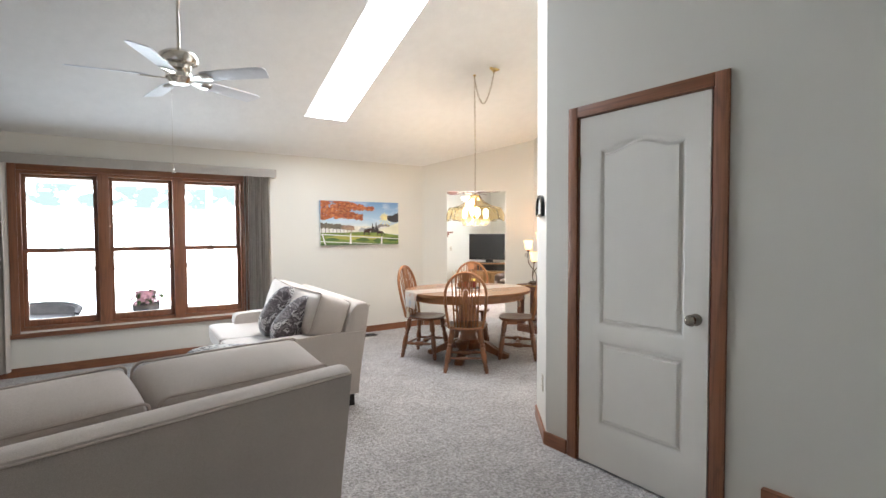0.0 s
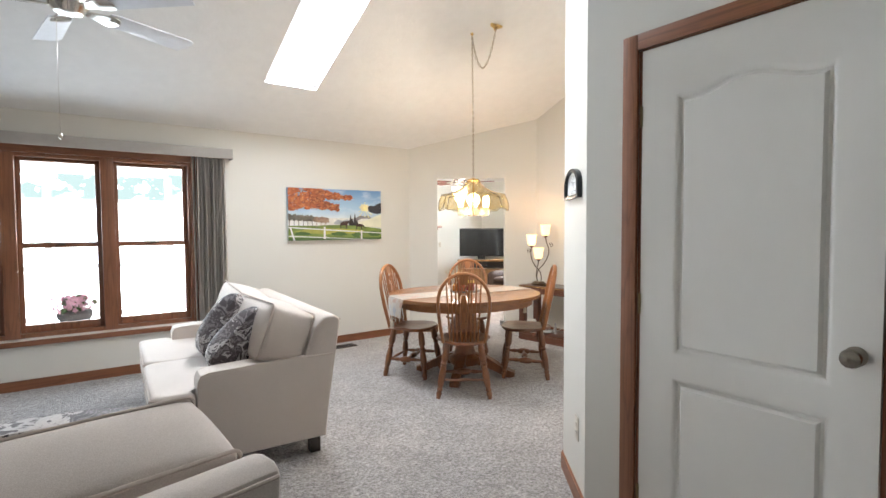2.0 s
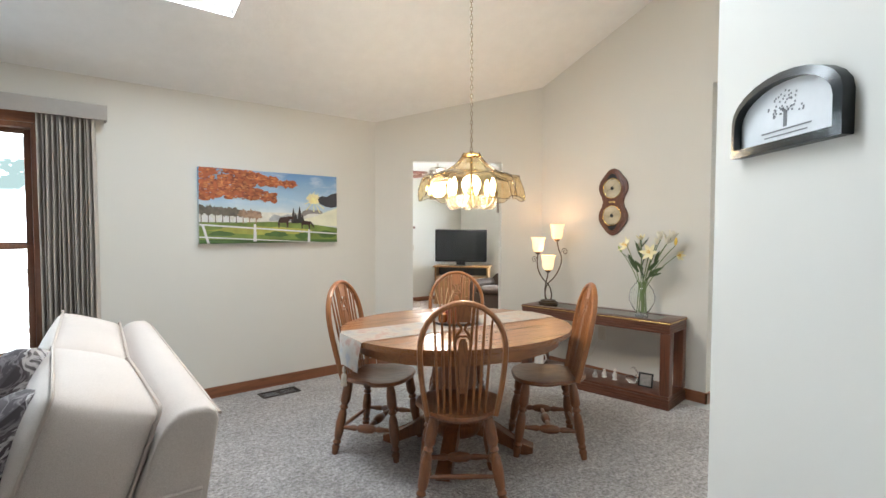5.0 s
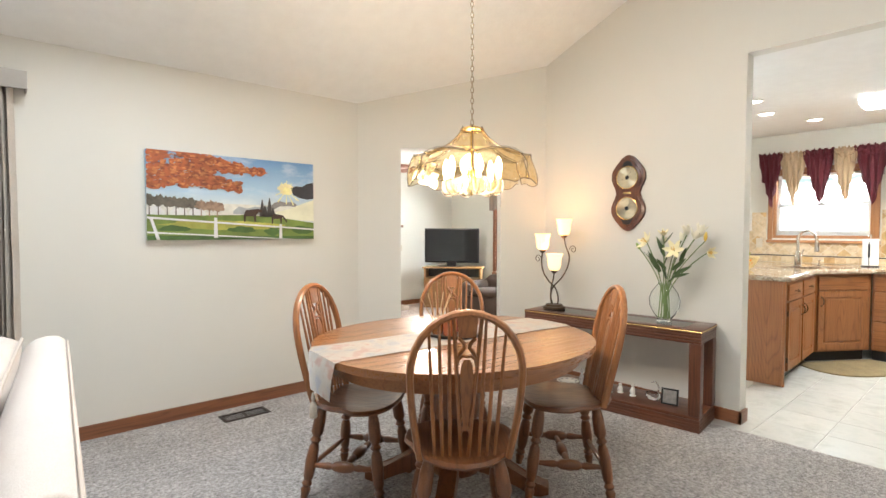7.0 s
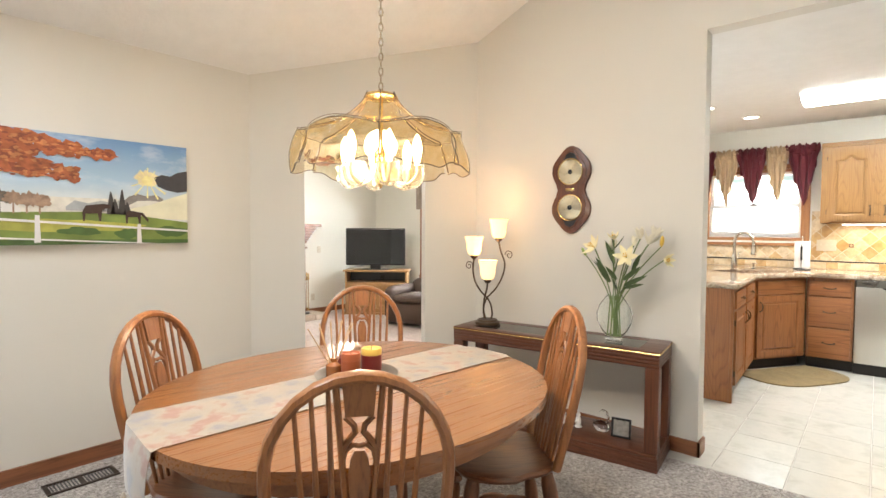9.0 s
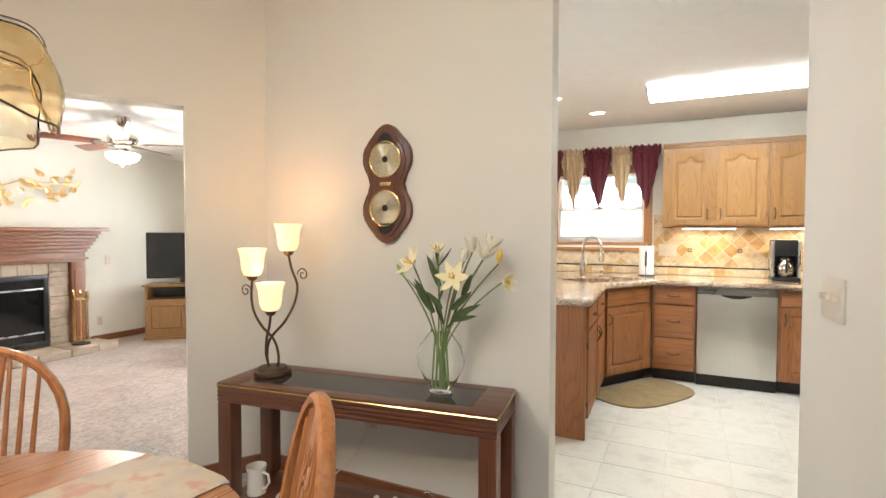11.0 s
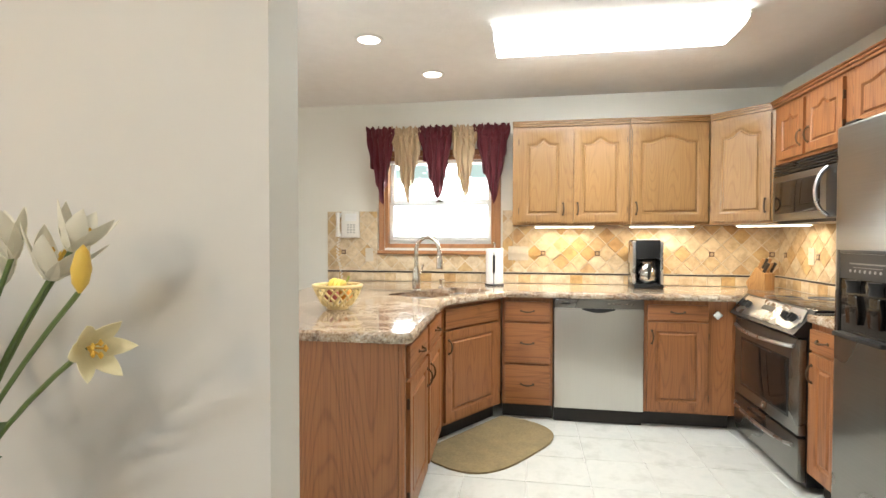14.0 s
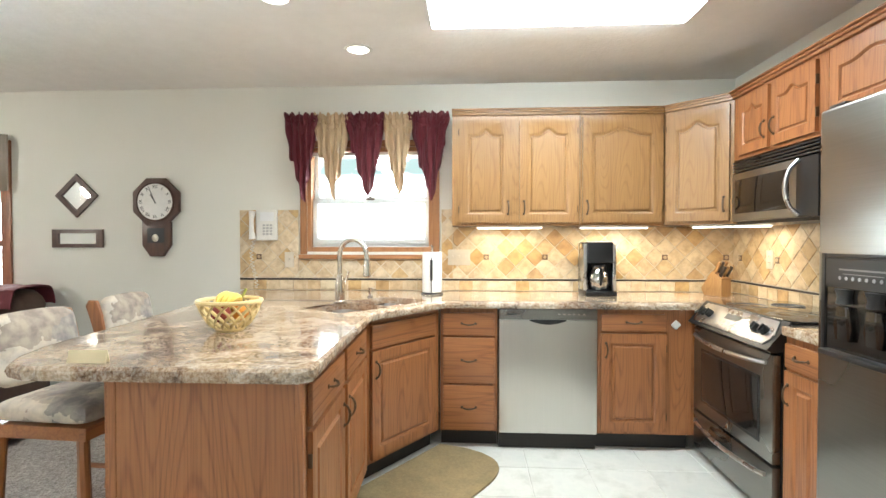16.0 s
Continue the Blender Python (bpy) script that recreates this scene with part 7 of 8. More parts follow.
fr = thing("refrigerator", "stainless steel side-by-side refrigerator with an ice dispenser", "refrigerator", pose(7.945, 2.30, 0, 0, 0, 180))
part("cabinet", B().box(.004, .90, .06, .545, .02, 1.765, .01), mat("dark_grey_steel", (0.10, 0.10, 0.105), .4, .6), fr)
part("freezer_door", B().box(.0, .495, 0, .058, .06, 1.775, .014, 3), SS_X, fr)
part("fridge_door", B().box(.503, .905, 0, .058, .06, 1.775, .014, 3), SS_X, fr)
part("hinge_cover", B().box(.02, .10, .02, .09, 1.775, 1.792, .006), M_BLACK, fr)
dp = part("dispenser", B().box(.030, .052, -.008, 0, .862, 1.238, .003).box(.398, .420, -.008, 0, .862, 1.238, .003).box(.052, .398, -.008, 0, .862, .885, .003).box(.052, .398, -.008, 0, 1.222, 1.238, .003).box(.052, .398, -.006, -.001, 1.115, 1.222), M_BLACK, fr, "black ice and water dispenser")
M_OVENGLASS = mat("black_oven_glass", (0.012, 0.010, 0.009), .06)
M_DKPLASTIC = mat("dark_grey_plastic", (0.014, 0.014, 0.015), .5)
part("recess", B().box(.052, .398, -.0025, -.0005, .885, 1.115), M_OVENGLASS, dp, smooth=False)
part("drip_tray", B().box(.07, .38, -.045, -.001, .868, .888, .006), M_BLACK, dp)
for x in (.155, .295):
    part("paddle", B().prism([(-.035, 0), (.035, 0), (.045, .05), (.03, .12), (-.03, .12), (-.045, .05)], 0, .014, .004, pose(x, -.004, .93, 90, 0, 0)), M_OVENGLASS, dp)
    part("spout", B().lathe([(.030, 1.06), (.026, 1.085), (.034, 1.112)], 16, pose(x, -.006, 0)), M_DKPLASTIC, dp)
for i in range(7):
    part("button", B().lathe([(.007, 0), (.006, .002)], 10, pose(.125 + i * .031, -.006, 1.150, 90, 0, 0)), mat("grey_button", (0.25, 0.25, 0.26), .4), dp)
part("legend", B().box(.12, .34, -.0065, -.0058, 1.178, 1.184).box(.14, .32, -.0065, -.0058, 1.164, 1.167), mat("grey_print", (0.16, 0.16, 0.16), .3), dp, "line of tiny grey print", smooth=False)
for x in (.468, .530):
    part("handle", B().tube([(x, -.002, .55), (x, -.05, .60), (x, -.058, 1.1), (x, -.05, 1.60), (x, -.002, 1.65)], .012, 8), M_STEEL, fr, "long steel bar handle")

# ---------------------------------------------------------------- kitchen window, valance
OAKTRIMX, OAKTRIMZ = (wood("oak_window_trim", (0.40, 0.19, 0.078), (0.22, 0.095, 0.04), a, 0.35) for a in "xz")
sash_window("window_2", "oak framed double-hung kitchen window with a raised blind", pose(KEAST, 4.87, 1.20, 0, 0, -90), .95, .78, 1, OAKTRIMZ, OAKTRIMX, .14, .05, .055, M_WHITE)
mb = thing("mini_blind", "white aluminium mini blind in the kitchen window", "blind", pose(KEAST + .01, 4.865, 1.20, 0, 0, -90))
part("head_rail", B().box(.035, .905, -.002, .022, .72, .745), M_WHITE, mb, smooth=False)
slat = B().box(.04, .90, .0, .020, -.0004, .0004).mesh("slat", M_WHITE, False)
for i in range(34):
    o = new("slat", slat)
    o.parent = mb
    o.matrix_local = pose(0, .0, .05 + i * .0195, 8, 0, 0)
part("bottom_rail", B().box(.04, .90, .0, .020, .03, .042, .003), M_WHITE, mb)


def cloth(name, c):
    m = Mat(name)
    v = m.coords()
    n = m.noise(m.coords((60, 60, 4)), 1.0, 3)
    m.put("Base Color", m.ramp(n, [(0.3, tuple(a * .8 for a in c)), (0.7, c)]))
    m.put("Roughness", .75)
    m.put("Sheen Weight", .06)
    m.bump(m.noise(v, 400, 2), .2, .002)
    return m.m


M_BURG, M_TAN = cloth("burgundy_cloth", (0.13, 0.012, 0.022)), cloth("tan_cloth", (0.58, 0.43, 0.27))
kv = thing("window_valance", "burgundy and tan pointed swag valance over the kitchen window", "curtain", pose(KEAST - .05, 5.0, 0, 0, 0, -90))
part("rod", B().tube([(-.01, 0, 2.165), (1.20, 0, 2.165)], .012, 8), M_WHITE, kv)
for i, (x0, x1, mt, tip, tipz) in enumerate(((-.007, .238, M_BURG, .58, 1.565), (.215, .475, M_TAN, .52, 1.59), (.450, .738, M_BURG, .58, 1.565), (.710, .940, M_TAN, .57, 1.59), (.912, 1.207, M_BURG, .565, 1.57))):
    def swag_fn(u, v, x0=x0, x1=x1, tip=tip, tipz=tipz, i=i):
        zt = 2.213 + .011 * math.sin(u * 31 + 2 * i) + .006 * math.sin(u * 71 + i)
        k = 1 - abs(u - tip) / (tip if u < tip else 1 - tip)
        # the lower edge falls in cascaded folds to a point
        low = 1.955 - (1.955 - tipz) * (k ** .95 + .05 * math.sin(k * 15 + i) * (1 - k)) - .014 * math.sin(u * 27 + i)
        z = zt + (low - zt) * v
        x = x0 + (x1 - x0) * (tip + (u - tip) * (1 - .28 * max(0, v - .18) / .82)) + .006 * math.sin(v * 9 + u * 20 + i)
        fold = .016 * math.sin(u * 29 + 1.3 * i) + .009 * math.sin(u * 53 + 2.1 * i)
        y = -.034 - fold * (.45 + .9 * v) - .018 * math.sin(min(1, v * 4) * math.pi) - (.014 if i % 2 == 0 else 0)
        if v < .09:
            y -= .012 * math.sin(u * 75 + i)
        if .10 < v < .19:
            y += .018
        return Vector((x, y, z))
    part("swag", B().grid(swag_fn, 48, 30, .0015), mt, kv, ("burgundy" if mt is M_BURG else "tan") + " pleated pointed panel")

# ---------------------------------------------------------------- backsplash
M_GROUT = mat("cream_grout", (0.62, 0.54, 0.42), .9)


def travertine():
    m = Mat("tumbled_travertine_tile")
    v = m.coords()
    oi = m.t.nodes.new("ShaderNodeObjectInfo")
    n = m.noise(v, 14, 5, .65)
    c = m.ramp(oi.outputs["Random"], [(0.0, (0.62, 0.47, 0.29)), (0.3, (0.68, 0.57, 0.40)), (0.5, (0.55, 0.36, 0.15)), (0.72, (0.71, 0.61, 0.45)), (1.0, (0.48, 0.29, 0.11))])
    c = m.mix(c, m.ramp(n, [(0.32, (0.55, 0.47, 0.40)), (0.6, (1, 1, 1))]), .75, "MULTIPLY")
    m.put("Base Color", c)
    m.put("Roughness", .42)
    m.bump(m.noise(v, 60, 4), .3, .003)
    return m.m


M_TRAV = travertine()
M_BORDER = mat("dark_liner_tile", (0.045, 0.035, 0.03), .35)


def clip(poly, x0, x1, z0, z1):
    for axis, lim, keep_low in ((0, x0, False), (0, x1, True), (1, z0, False), (1, z1, True)):
        out = []
        for i in range(len(poly)):
            a, c = poly[i - 1], poly[i]
            ia, ic = ((a[axis] <= lim) == keep_low or a[axis] == lim), ((c[axis] <= lim) == keep_low or c[axis] == lim)
            if ia != ic:
                t = (lim - a[axis]) / (c[axis] - a[axis])
                out.append((a[0] + (c[0] - a[0]) * t, a[1] + (c[1] - a[1]) * t))
            if ic:
                out.append(c)
        poly = out
        if len(poly) < 3:
            return None
    return poly


def area(p):
    return abs(sum(p[i - 1][0] * p[i][1] - p[i][0] * p[i - 1][1] for i in range(len(p)))) / 2


def backsplash(name, label, m, panels, phase, length):
    """Local x along the wall, y into it, z up. panels: (x0, x1, z0, z1) fields for diagonal tiles."""
    b = B()
    for x0, x1, z0, z1 in panels:
        b.box(x0, x1, -.006, -.0005, z0, z1)
    b.box(0, length, -.006, -.0005, .913, 1.004)
    ob = solo(name, b, M_GROUT, label, "backsplash", m, kind="structure", smooth=False)
    D = .143
    for x0, x1, z0, z1 in panels:
        for row in range(-3, 9):
            for col in range(-1, int((x1 - x0) / D) + 3):
                cx = phase + (int(x0 / D) + col) * D + (D / 2 if row % 2 else 0)
                cz = 1.1623 - D / 2 + row * D / 2
                h = D / 2 - .0045
                p = clip([(cx - h, cz), (cx, cz - h), (cx + h, cz), (cx, cz + h)], x0 + .002, x1 - .002, z0 + .002, z1 - .002)
                if not p or area(p) < .0004:
                    continue
                t = B().prism([(x, z) for x, z in p], 0, .0085, .0016 if area(p) > .004 else 0, pose(0, -.002, 0, 90, 0, 0), 1)
                part("tile", t, M_TRAV, ob, smooth=False)
        k = 0
        while phase + k * .429 < x1:
            x = phase + k * .429
            if x0 + .03 < x < x1 - .03 and z1 > 1.2:
                t = B().box(x - .019, x + .019, -.0135, -.004, 1.1623 - .019, 1.1623 + .019, .002)
                d = part("accent_tile", t, mat("dark_accent_tile", (0.10, 0.06, 0.04), .35), ob, "small dark metal accent tile")
                part("rosette", B().lathe([(.014, 0), (.010, .003), (.004, .002), (.0, .004)], 8, pose(x, -.0135, 1.1623, 90, 0, 0), False).box(x - .012, x + .012, -.0145, -.013, 1.1603, 1.1643), mat("tan_accent_relief", (0.42, 0.30, 0.19), .4), d)
            k += 1
    n = int(length / .102)
    for i in range(n):
        x = i * length / n
        part("tile", B().box(x + .002, x + length / n - .002, -.0105, -.002, .915, .985, .0015, 1), M_TRAV, ob, smooth=False)
    n = int(length / .15)
    for i in range(n):
        x = i * length / n
        part("liner_tile", B().box(x + .001, x + length / n - .001, -.0125, -.002, .988, 1.0, .002, 1), M_BORDER, ob, smooth=False)
    return ob


# x runs from the left end of the tiled field (y = 5.39) towards the corner
backsplash("backsplash_east", "tumbled golden travertine tiles set diagonally above a square row", pose(KEAST, 5.39, 0, 0, 0, -90),
           [(0.0, .455, 1.004, 1.515), (.455, 1.535, 1.004, 1.142), (1.535, 1.62, 1.004, 1.515), (1.62, 5.39 - KSOUTH, 1.004, 1.384)], .15, 5.39 - KSOUTH)
backsplash("backsplash_south", "tumbled golden travertine tiles set diagonally behind the cooker", pose(KEAST - .011, KSOUTH, 0, 0, 0, 180),
           [(0.0, 1.70, 1.004, 1.384)], .10, 1.70)

wall_plate("wall_outlet", "ivory double wall outlet on the tiled splashback", pose(KEAST - .012, 3.725, 1.16, 0, 0, -90), "switch", .165, .115, 3)
wall_plate("light_switch", "ivory light switch on the tiled splashback", pose(KEAST - .012, 5.005, 1.14, 0, 0, -90), "switch", .07, .115, 1)
wall_plate("wall_outlet", "ivory wall outlet on the tiled splashback", pose(9.20, KSOUTH + .012, 1.165, 0, 0, 180), "outlet")

ph = thing("wall_telephone", "white corded push-button wall telephone", "telephone", pose(KEAST - .012, 5.195, 1.40, 0, 0, -90))
M_PHONE = mat("off_white_plastic", (0.72, 0.71, 0.67), .35)
part("base", B().box(-.055, .105, -.035, 0, -.115, .115, .010, 3), M_PHONE, ph)
part("handset", B().tube([(-.075, -.045, -.10), (-.075, -.058, -.05), (-.075, -.062, 0), (-.075, -.058, .05), (-.075, -.045, .10)], [.026, .018, .016, .018, .026], 10), M_PHONE, ph)
for i in range(12):
    part("key", B().box(.0 + (i % 3) * .027, .019 + (i % 3) * .027, -.039, -.034, -.075 + (i // 3) * .022, -.060 + (i // 3) * .022, .002), mat("grey_key", (0.45, 0.45, 0.44), .4), ph)
part("label_card", B().box(-.02, .085, -.0365, -.0345, .03, .095), mat("white_card", (0.74, 0.75, 0.76), .6), ph, smooth=False)
pts = [(-.07 + .012 * math.cos(i * .9) - .02 * math.sin(i / 60 * 3.14), -.03 + .012 * math.sin(i * .9), -.11 - .36 * (i / 90)) for i in range(91)]
part("cord", B().tube(pts, .0028, 5), M_PHONE, ph, "coiled white telephone cord")

# ---------------------------------------------------------------- worktop things
pt = thing("paper_towel_holder", "white paper towel roll on an upright steel holder", "paper towel", pose(9.42, 3.905, .912))
part("base", B().lathe([(.075, 0), (.078, .004), (.072, .012), (.02, .014)], 24), M_BLACK, pt)
part("post", B().lathe([(.005, .01), (.005, .315), (.010, .325), (.010, .335), (.003, .34)], 10), M_CHROME, pt)
part("roll", B().lathe([(.02, .016), (.067, .016), (.068, .02), (.068, .288), (.067, .292), (.02, .292)], 28, None, False), mat("white_paper", (0.80, 0.80, 0.78), .95, 0, 60, .03, .3), pt)
part("tension_arm", B().box(-.074, -.070, -.009, .009, .10, .24, .004).tube([(-.075, 0, .01), (-.075, 0, .26)], .003, 6), M_BLACK, pt)

cm_ = thing("coffee_maker", "black and steel drip coffee maker with a glass carafe", "coffee maker", pose(9.45, 2.77, .912, 0, 0, -90))
part("base", B().box(-.105, .105, -.12, .12, 0, .035, .010), M_BLACK, cm_)
part("column", B().box(-.10, .10, .04, .115, .035, .36, .010), M_BLACK, cm_)
part("side_trim", B().box(-.108, -.085, -.08, .10, .035, .35, .004), M_STEEL, cm_)
part("side_trim", B().box(.085, .108, -.08, .10, .035, .35, .004), M_STEEL, cm_)
part("brew_head", B().box(-.085, .085, -.10, .045, .22, .365, .014), M_BLACK, cm_)
car = part("carafe", B().lathe([(.05, .04), (.068, .06), (.072, .10), (.06, .15), (.042, .18), (.045, .195)], 22, pose(0, -.035, 0)), mat("polished_steel_carafe", (0.55, 0.53, 0.50), .1, 1.0), cm_)
part("carafe_lid", B().lathe([(.046, .195), (.044, .21), (.015, .216)], 18, pose(0, -.035, 0)), M_BLACK, car)
part("carafe_handle", B().tube([(0, -.08, .19), (0, -.125, .18), (0, -.128, .12), (0, -.10, .075)], .009, 8), M_BLACK, car)

kb = thing("knife_block", "wooden knife block with wooden-handled knives", "knife block", pose(9.44, 1.985, .912, 0, 0, -60))
part("block", B().prism([(-.08, 0), (.05, 0), (.07, .05), (-.01, .17), (-.08, .12)], -.05, .05, .004, Matrix(((0, 0, 1, 0), (1, 0, 0, 0), (0, 1, 0, 0), (0, 0, 0, 1)))), KO["z"], kb)
for i in range(6):
    x, y = -.034 + (i % 3) * .034, -.055 + (i // 3) * .035
    part("knife_handle", B().box(-.008, .008, -.010, .010, 0, .085, .004, m=pose(x, y, .125 + .03 * (i // 3), 28, 0, 0)), KO["z"] if i % 2 else M_DARKFOOT, kb)

bw = thing("fruit_bowl", "cream lattice pottery bowl on the granite counter", "bowl", pose(7.96, 4.63, .912))
M_BOWL = mat("yellow_cream_pottery", (0.70, 0.55, 0.26), .3)
part("foot", B().lathe([(.055, 0), (.06, .008), (.056, .022), (.0, .022)], 24, None, False), M_BOWL, bw)


def bowl_pt(a, t):
    r = .058 + .066 * t ** .6
    return (r * math.cos(a), r * math.sin(a), .018 + .105 * t)


for k in range(14):
    for s in (-1, 1):
        part("lattice_strip", B().tube([bowl_pt(2 * math.pi * k / 14 + s * .9 * i / 12, i / 12) for i in range(13)], .0075, 6, False, .7), M_BOWL, bw)
part("rim", B().tube([bowl_pt(2 * math.pi * i / 40, 1.0) for i in range(40)], .009, 8, True), M_BOWL, bw)


def fruit(label, x, y, z, r, c, cat):
    ob = solo("fruit", B().lathe([(r * .15, -r * .88), (r * .6, -r * .8), (r * .95, -r * .3), (r, .1 * r), (r * .8, .62 * r), (r * .45, .88 * r), (r * .12, .80 * r)], 18), mat(cat, c, .35, 0, 12, .2), label, "fruit", pose(7.96 + x, 4.63 + y, .912 + z), group="fruit in the bowl")
    return ob


fruit("dark red apple in the lattice bowl", -.035, .02, .075, .040, (0.25, 0.03, 0.02), "red_apple_skin")
fruit("orange in the lattice bowl", .035, -.03, .075, .040, (0.70, 0.28, 0.03), "orange_peel")
fruit("green apple in the lattice bowl", .03, .045, .08, .038, (0.30, 0.36, 0.06), "green_apple_skin")
ban = thing("bananas", "small bunch of ripe bananas in the bowl", "fruit", pose(7.96, 4.63, .912))
for k in range(3):
    part("banana", B().tube([(-.07 + .014 * i, -.02 + .02 * k, .115 + .022 * math.sin(i / 10 * 3.14) + .004 * k) for i in range(11)], [.004, .012, .016, .018, .018, .018, .018, .017, .014, .008, .004], 8), mat("banana_skin", (0.72, 0.52, 0.08), .5), ban)
part("stalk", B().tube([(.07, 0, .115), (.085, -.02, .14), (.088, -.03, .165)], .006, 6), mat("banana_stalk", (0.35, 0.38, 0.08), .6), ban)
cd = thing("name_card", "small cream card standing on the granite counter", "card", pose(7.385, 4.795, .912, 0, 0, -88))
part("card", B().box(-.06, .06, -.001, .001, 0, .040, m=pose(0, 0, 0, -15, 0, 0)), mat("cream_card", (0.84, 0.75, 0.52), .6), cd, smooth=False)
part("back_fold", B().box(-.06, .06, -.001, .001, 0, .040, m=pose(0, .02, 0, 15, 0, 0)), mat("cream_card", (0.84, 0.75, 0.52), .6), cd, smooth=False)

# bar stools
def stool_print():
    m = Mat("grey_cream_abstract_fabric")
    v = m.coords()
    warp = m.node("TexNoise", Scale=14.0, Detail=4.0)
    m.link(v, warp.inputs["Vector"])
    vor = m.node("TexVoronoi", Scale=7.0)
    m.link(m.mix(v, warp.outputs["Color"], .12), vor.inputs["Vector"])
    sp = m.node("SeparateColor")
    m.link(vor.outputs["Color"], sp.inputs[0])
    n = m.noise(v, 16, 4)
    c = m.ramp(sp.outputs[0], [(0.0, (0.16, 0.15, 0.15)), (0.28, (0.30, 0.27, 0.25)), (0.42, (0.66, 0.58, 0.47)), (0.75, (0.76, 0.69, 0.58)), (0.92, (0.33, 0.26, 0.20))])
    c = m.mix(c, m.ramp(n, [(0.38, (0.22, 0.21, 0.22)), (0.6, (0.60, 0.54, 0.46))]), .45)
    m.put("Base Color", c)
    m.put("Roughness", .85)
    m.bump(m.noise(v, 300, 2), .15, .003)
    return m.m


M_STOOL = stool_print()


def bar_stool(m):
    """Faces local -y; origin on the floor under the seat."""
    ob = thing("bar_stool", "oak bar stool with a grey and cream patterned cushion", "stool", m, group="bar stools at the counter")
    part("seat_cushion", B().soft(-.21, .21, -.20, .20, .60, .685, .012, .03, 5), M_STOOL, ob)
    part("seat_frame", B().box(-.215, .215, -.205, .205, .545, .60, .01), HONEYX, ob)
    for x in (-.19, .19):
        part("front_leg", B().tube([(x, -.17, .55), (x * 1.08, -.20, 0)], .021, 8), HONEYZ, ob)
        part("rear_leg", B().tube([(x, .18, .55), (x * 1.08, .21, 0)], .021, 8), HONEYZ, ob)
        wing = [(.175, .55), (.225, .55), (.24, .70), (.285, .88), (.315, .97), (.30, 1.0), (.262, .998), (.235, .93), (.20, .74)]
        part("back_post", B().prism(wing, x * 1.08 - .013, x * 1.08 + .013, .005, Matrix(((0, 0, 1, 0), (1, 0, 0, 0), (0, 1, 0, 0), (0, 0, 0, 1)))), HONEYZ, ob, "curved flat wooden side of the back")
        part("side_rung", B().tube([(x * 1.05, -.19, .25), (x * 1.05, .20, .25)], .012, 8), HONEYY, ob)
    part("foot_rest", B().tube([(-.2, -.19, .20), (.2, -.19, .20)], .014, 8), HONEYX, ob)
    part("back_cushion", B().soft(-.19, .19, .185, .265, .73, 1.012, .014, .038, 6, Matrix.Translation((0, -.02, 0)) @ pose(0, .2, .73, -9, 0, 0) @ Matrix.Translation((0, -.2, -.73))), M_STOOL, ob)
    return ob


s1_ = bar_stool(pose(7.94, 5.25, 0, 0, 0, -4) @ Matrix.Diagonal((1, 1, .975, 1)))
copy_thing(s1_, pose(8.65, 5.32, 0, 0, 0, 3))

# clock and mirrors on the far wall
WALMAT = {a: wood("dark_walnut", (0.075, 0.03, 0.018), (0.035, 0.015, 0.01), a, .35) for a in "xz"}
ck = thing("wall_clock", "octagonal dark wood schoolhouse wall clock with pendulum box", "clock", pose(KEAST, 6.03, 1.578, 0, 0, -90))


def octo(r, cz=0, k=8):
    return [(r * math.cos(math.pi / 8 + math.pi / 4 * i), cz + r * math.sin(math.pi / 8 + math.pi / 4 * i)) for i in range(k)]


part("case", plate(B(), octo(.195), 0, .045, .012), WALMAT["z"], ck)
part("drop_box", plate(B(), [(-.11, -.15), (-.11, -.33), (-.05, -.415), (.05, -.415), (.11, -.33), (.11, -.15)][::-1], 0, .04, .008), WALMAT["z"], ck)
face = part("dial", B().lathe([(.0, .048), (.140, .048), (.142, .044)], 40, pose(0, 0, 0, 90, 0, 0), False), mat("silvery_dial", (0.72, 0.71, 0.68), .4), ck, "silvery white clock dial")
part("bezel", B().tube([(.145 * math.cos(a), -.047, .145 * math.sin(a)) for a in [2 * math.pi * i / 40 for i in range(40)]], .008, 8, True), WALMAT["x"], face)
for i, s in enumerate(("XII", "I", "II", "III", "IIII", "V", "VI", "VII", "VIII", "IX", "X", "XI")):
    a = radians(30 * i)
    text("numeral", s, .036, M_BLACK, face, pose(.112 * math.sin(a), -.0485, .112 * math.cos(a), 90, 0, 0) @ pose(0, 0, 0, 0, 0, -30 * i))
part("hour_hand", B().box(-.004, .004, -.051, -.050, -.012, .065, m=pose(0, 0, 0, 0, -32, 0)), M_BLACK, face, smooth=False)
part("minute_hand", B().box(-.003, .003, -.053, -.052, -.015, .10, m=pose(0, 0, 0, 0, -22, 0)), M_BLACK, face, smooth=False)
part("pendulum_window", plate(B(), [(-.065, -.20), (-.065, -.31), (.065, -.31), (.065, -.20)], .036, .0425, 0), M_BLACK, ck, smooth=False)
part("pendulum_bob", B().lathe([(.03, 0), (.028, .006), (.0, .008)], 20, pose(0, -.0425, -.275, 90, 0, 0), False), M_CHROME, ck)
M_MIRROR = mat("silver_mirror", (0.88, 0.88, 0.87), .02, 1.0, 20, .005)


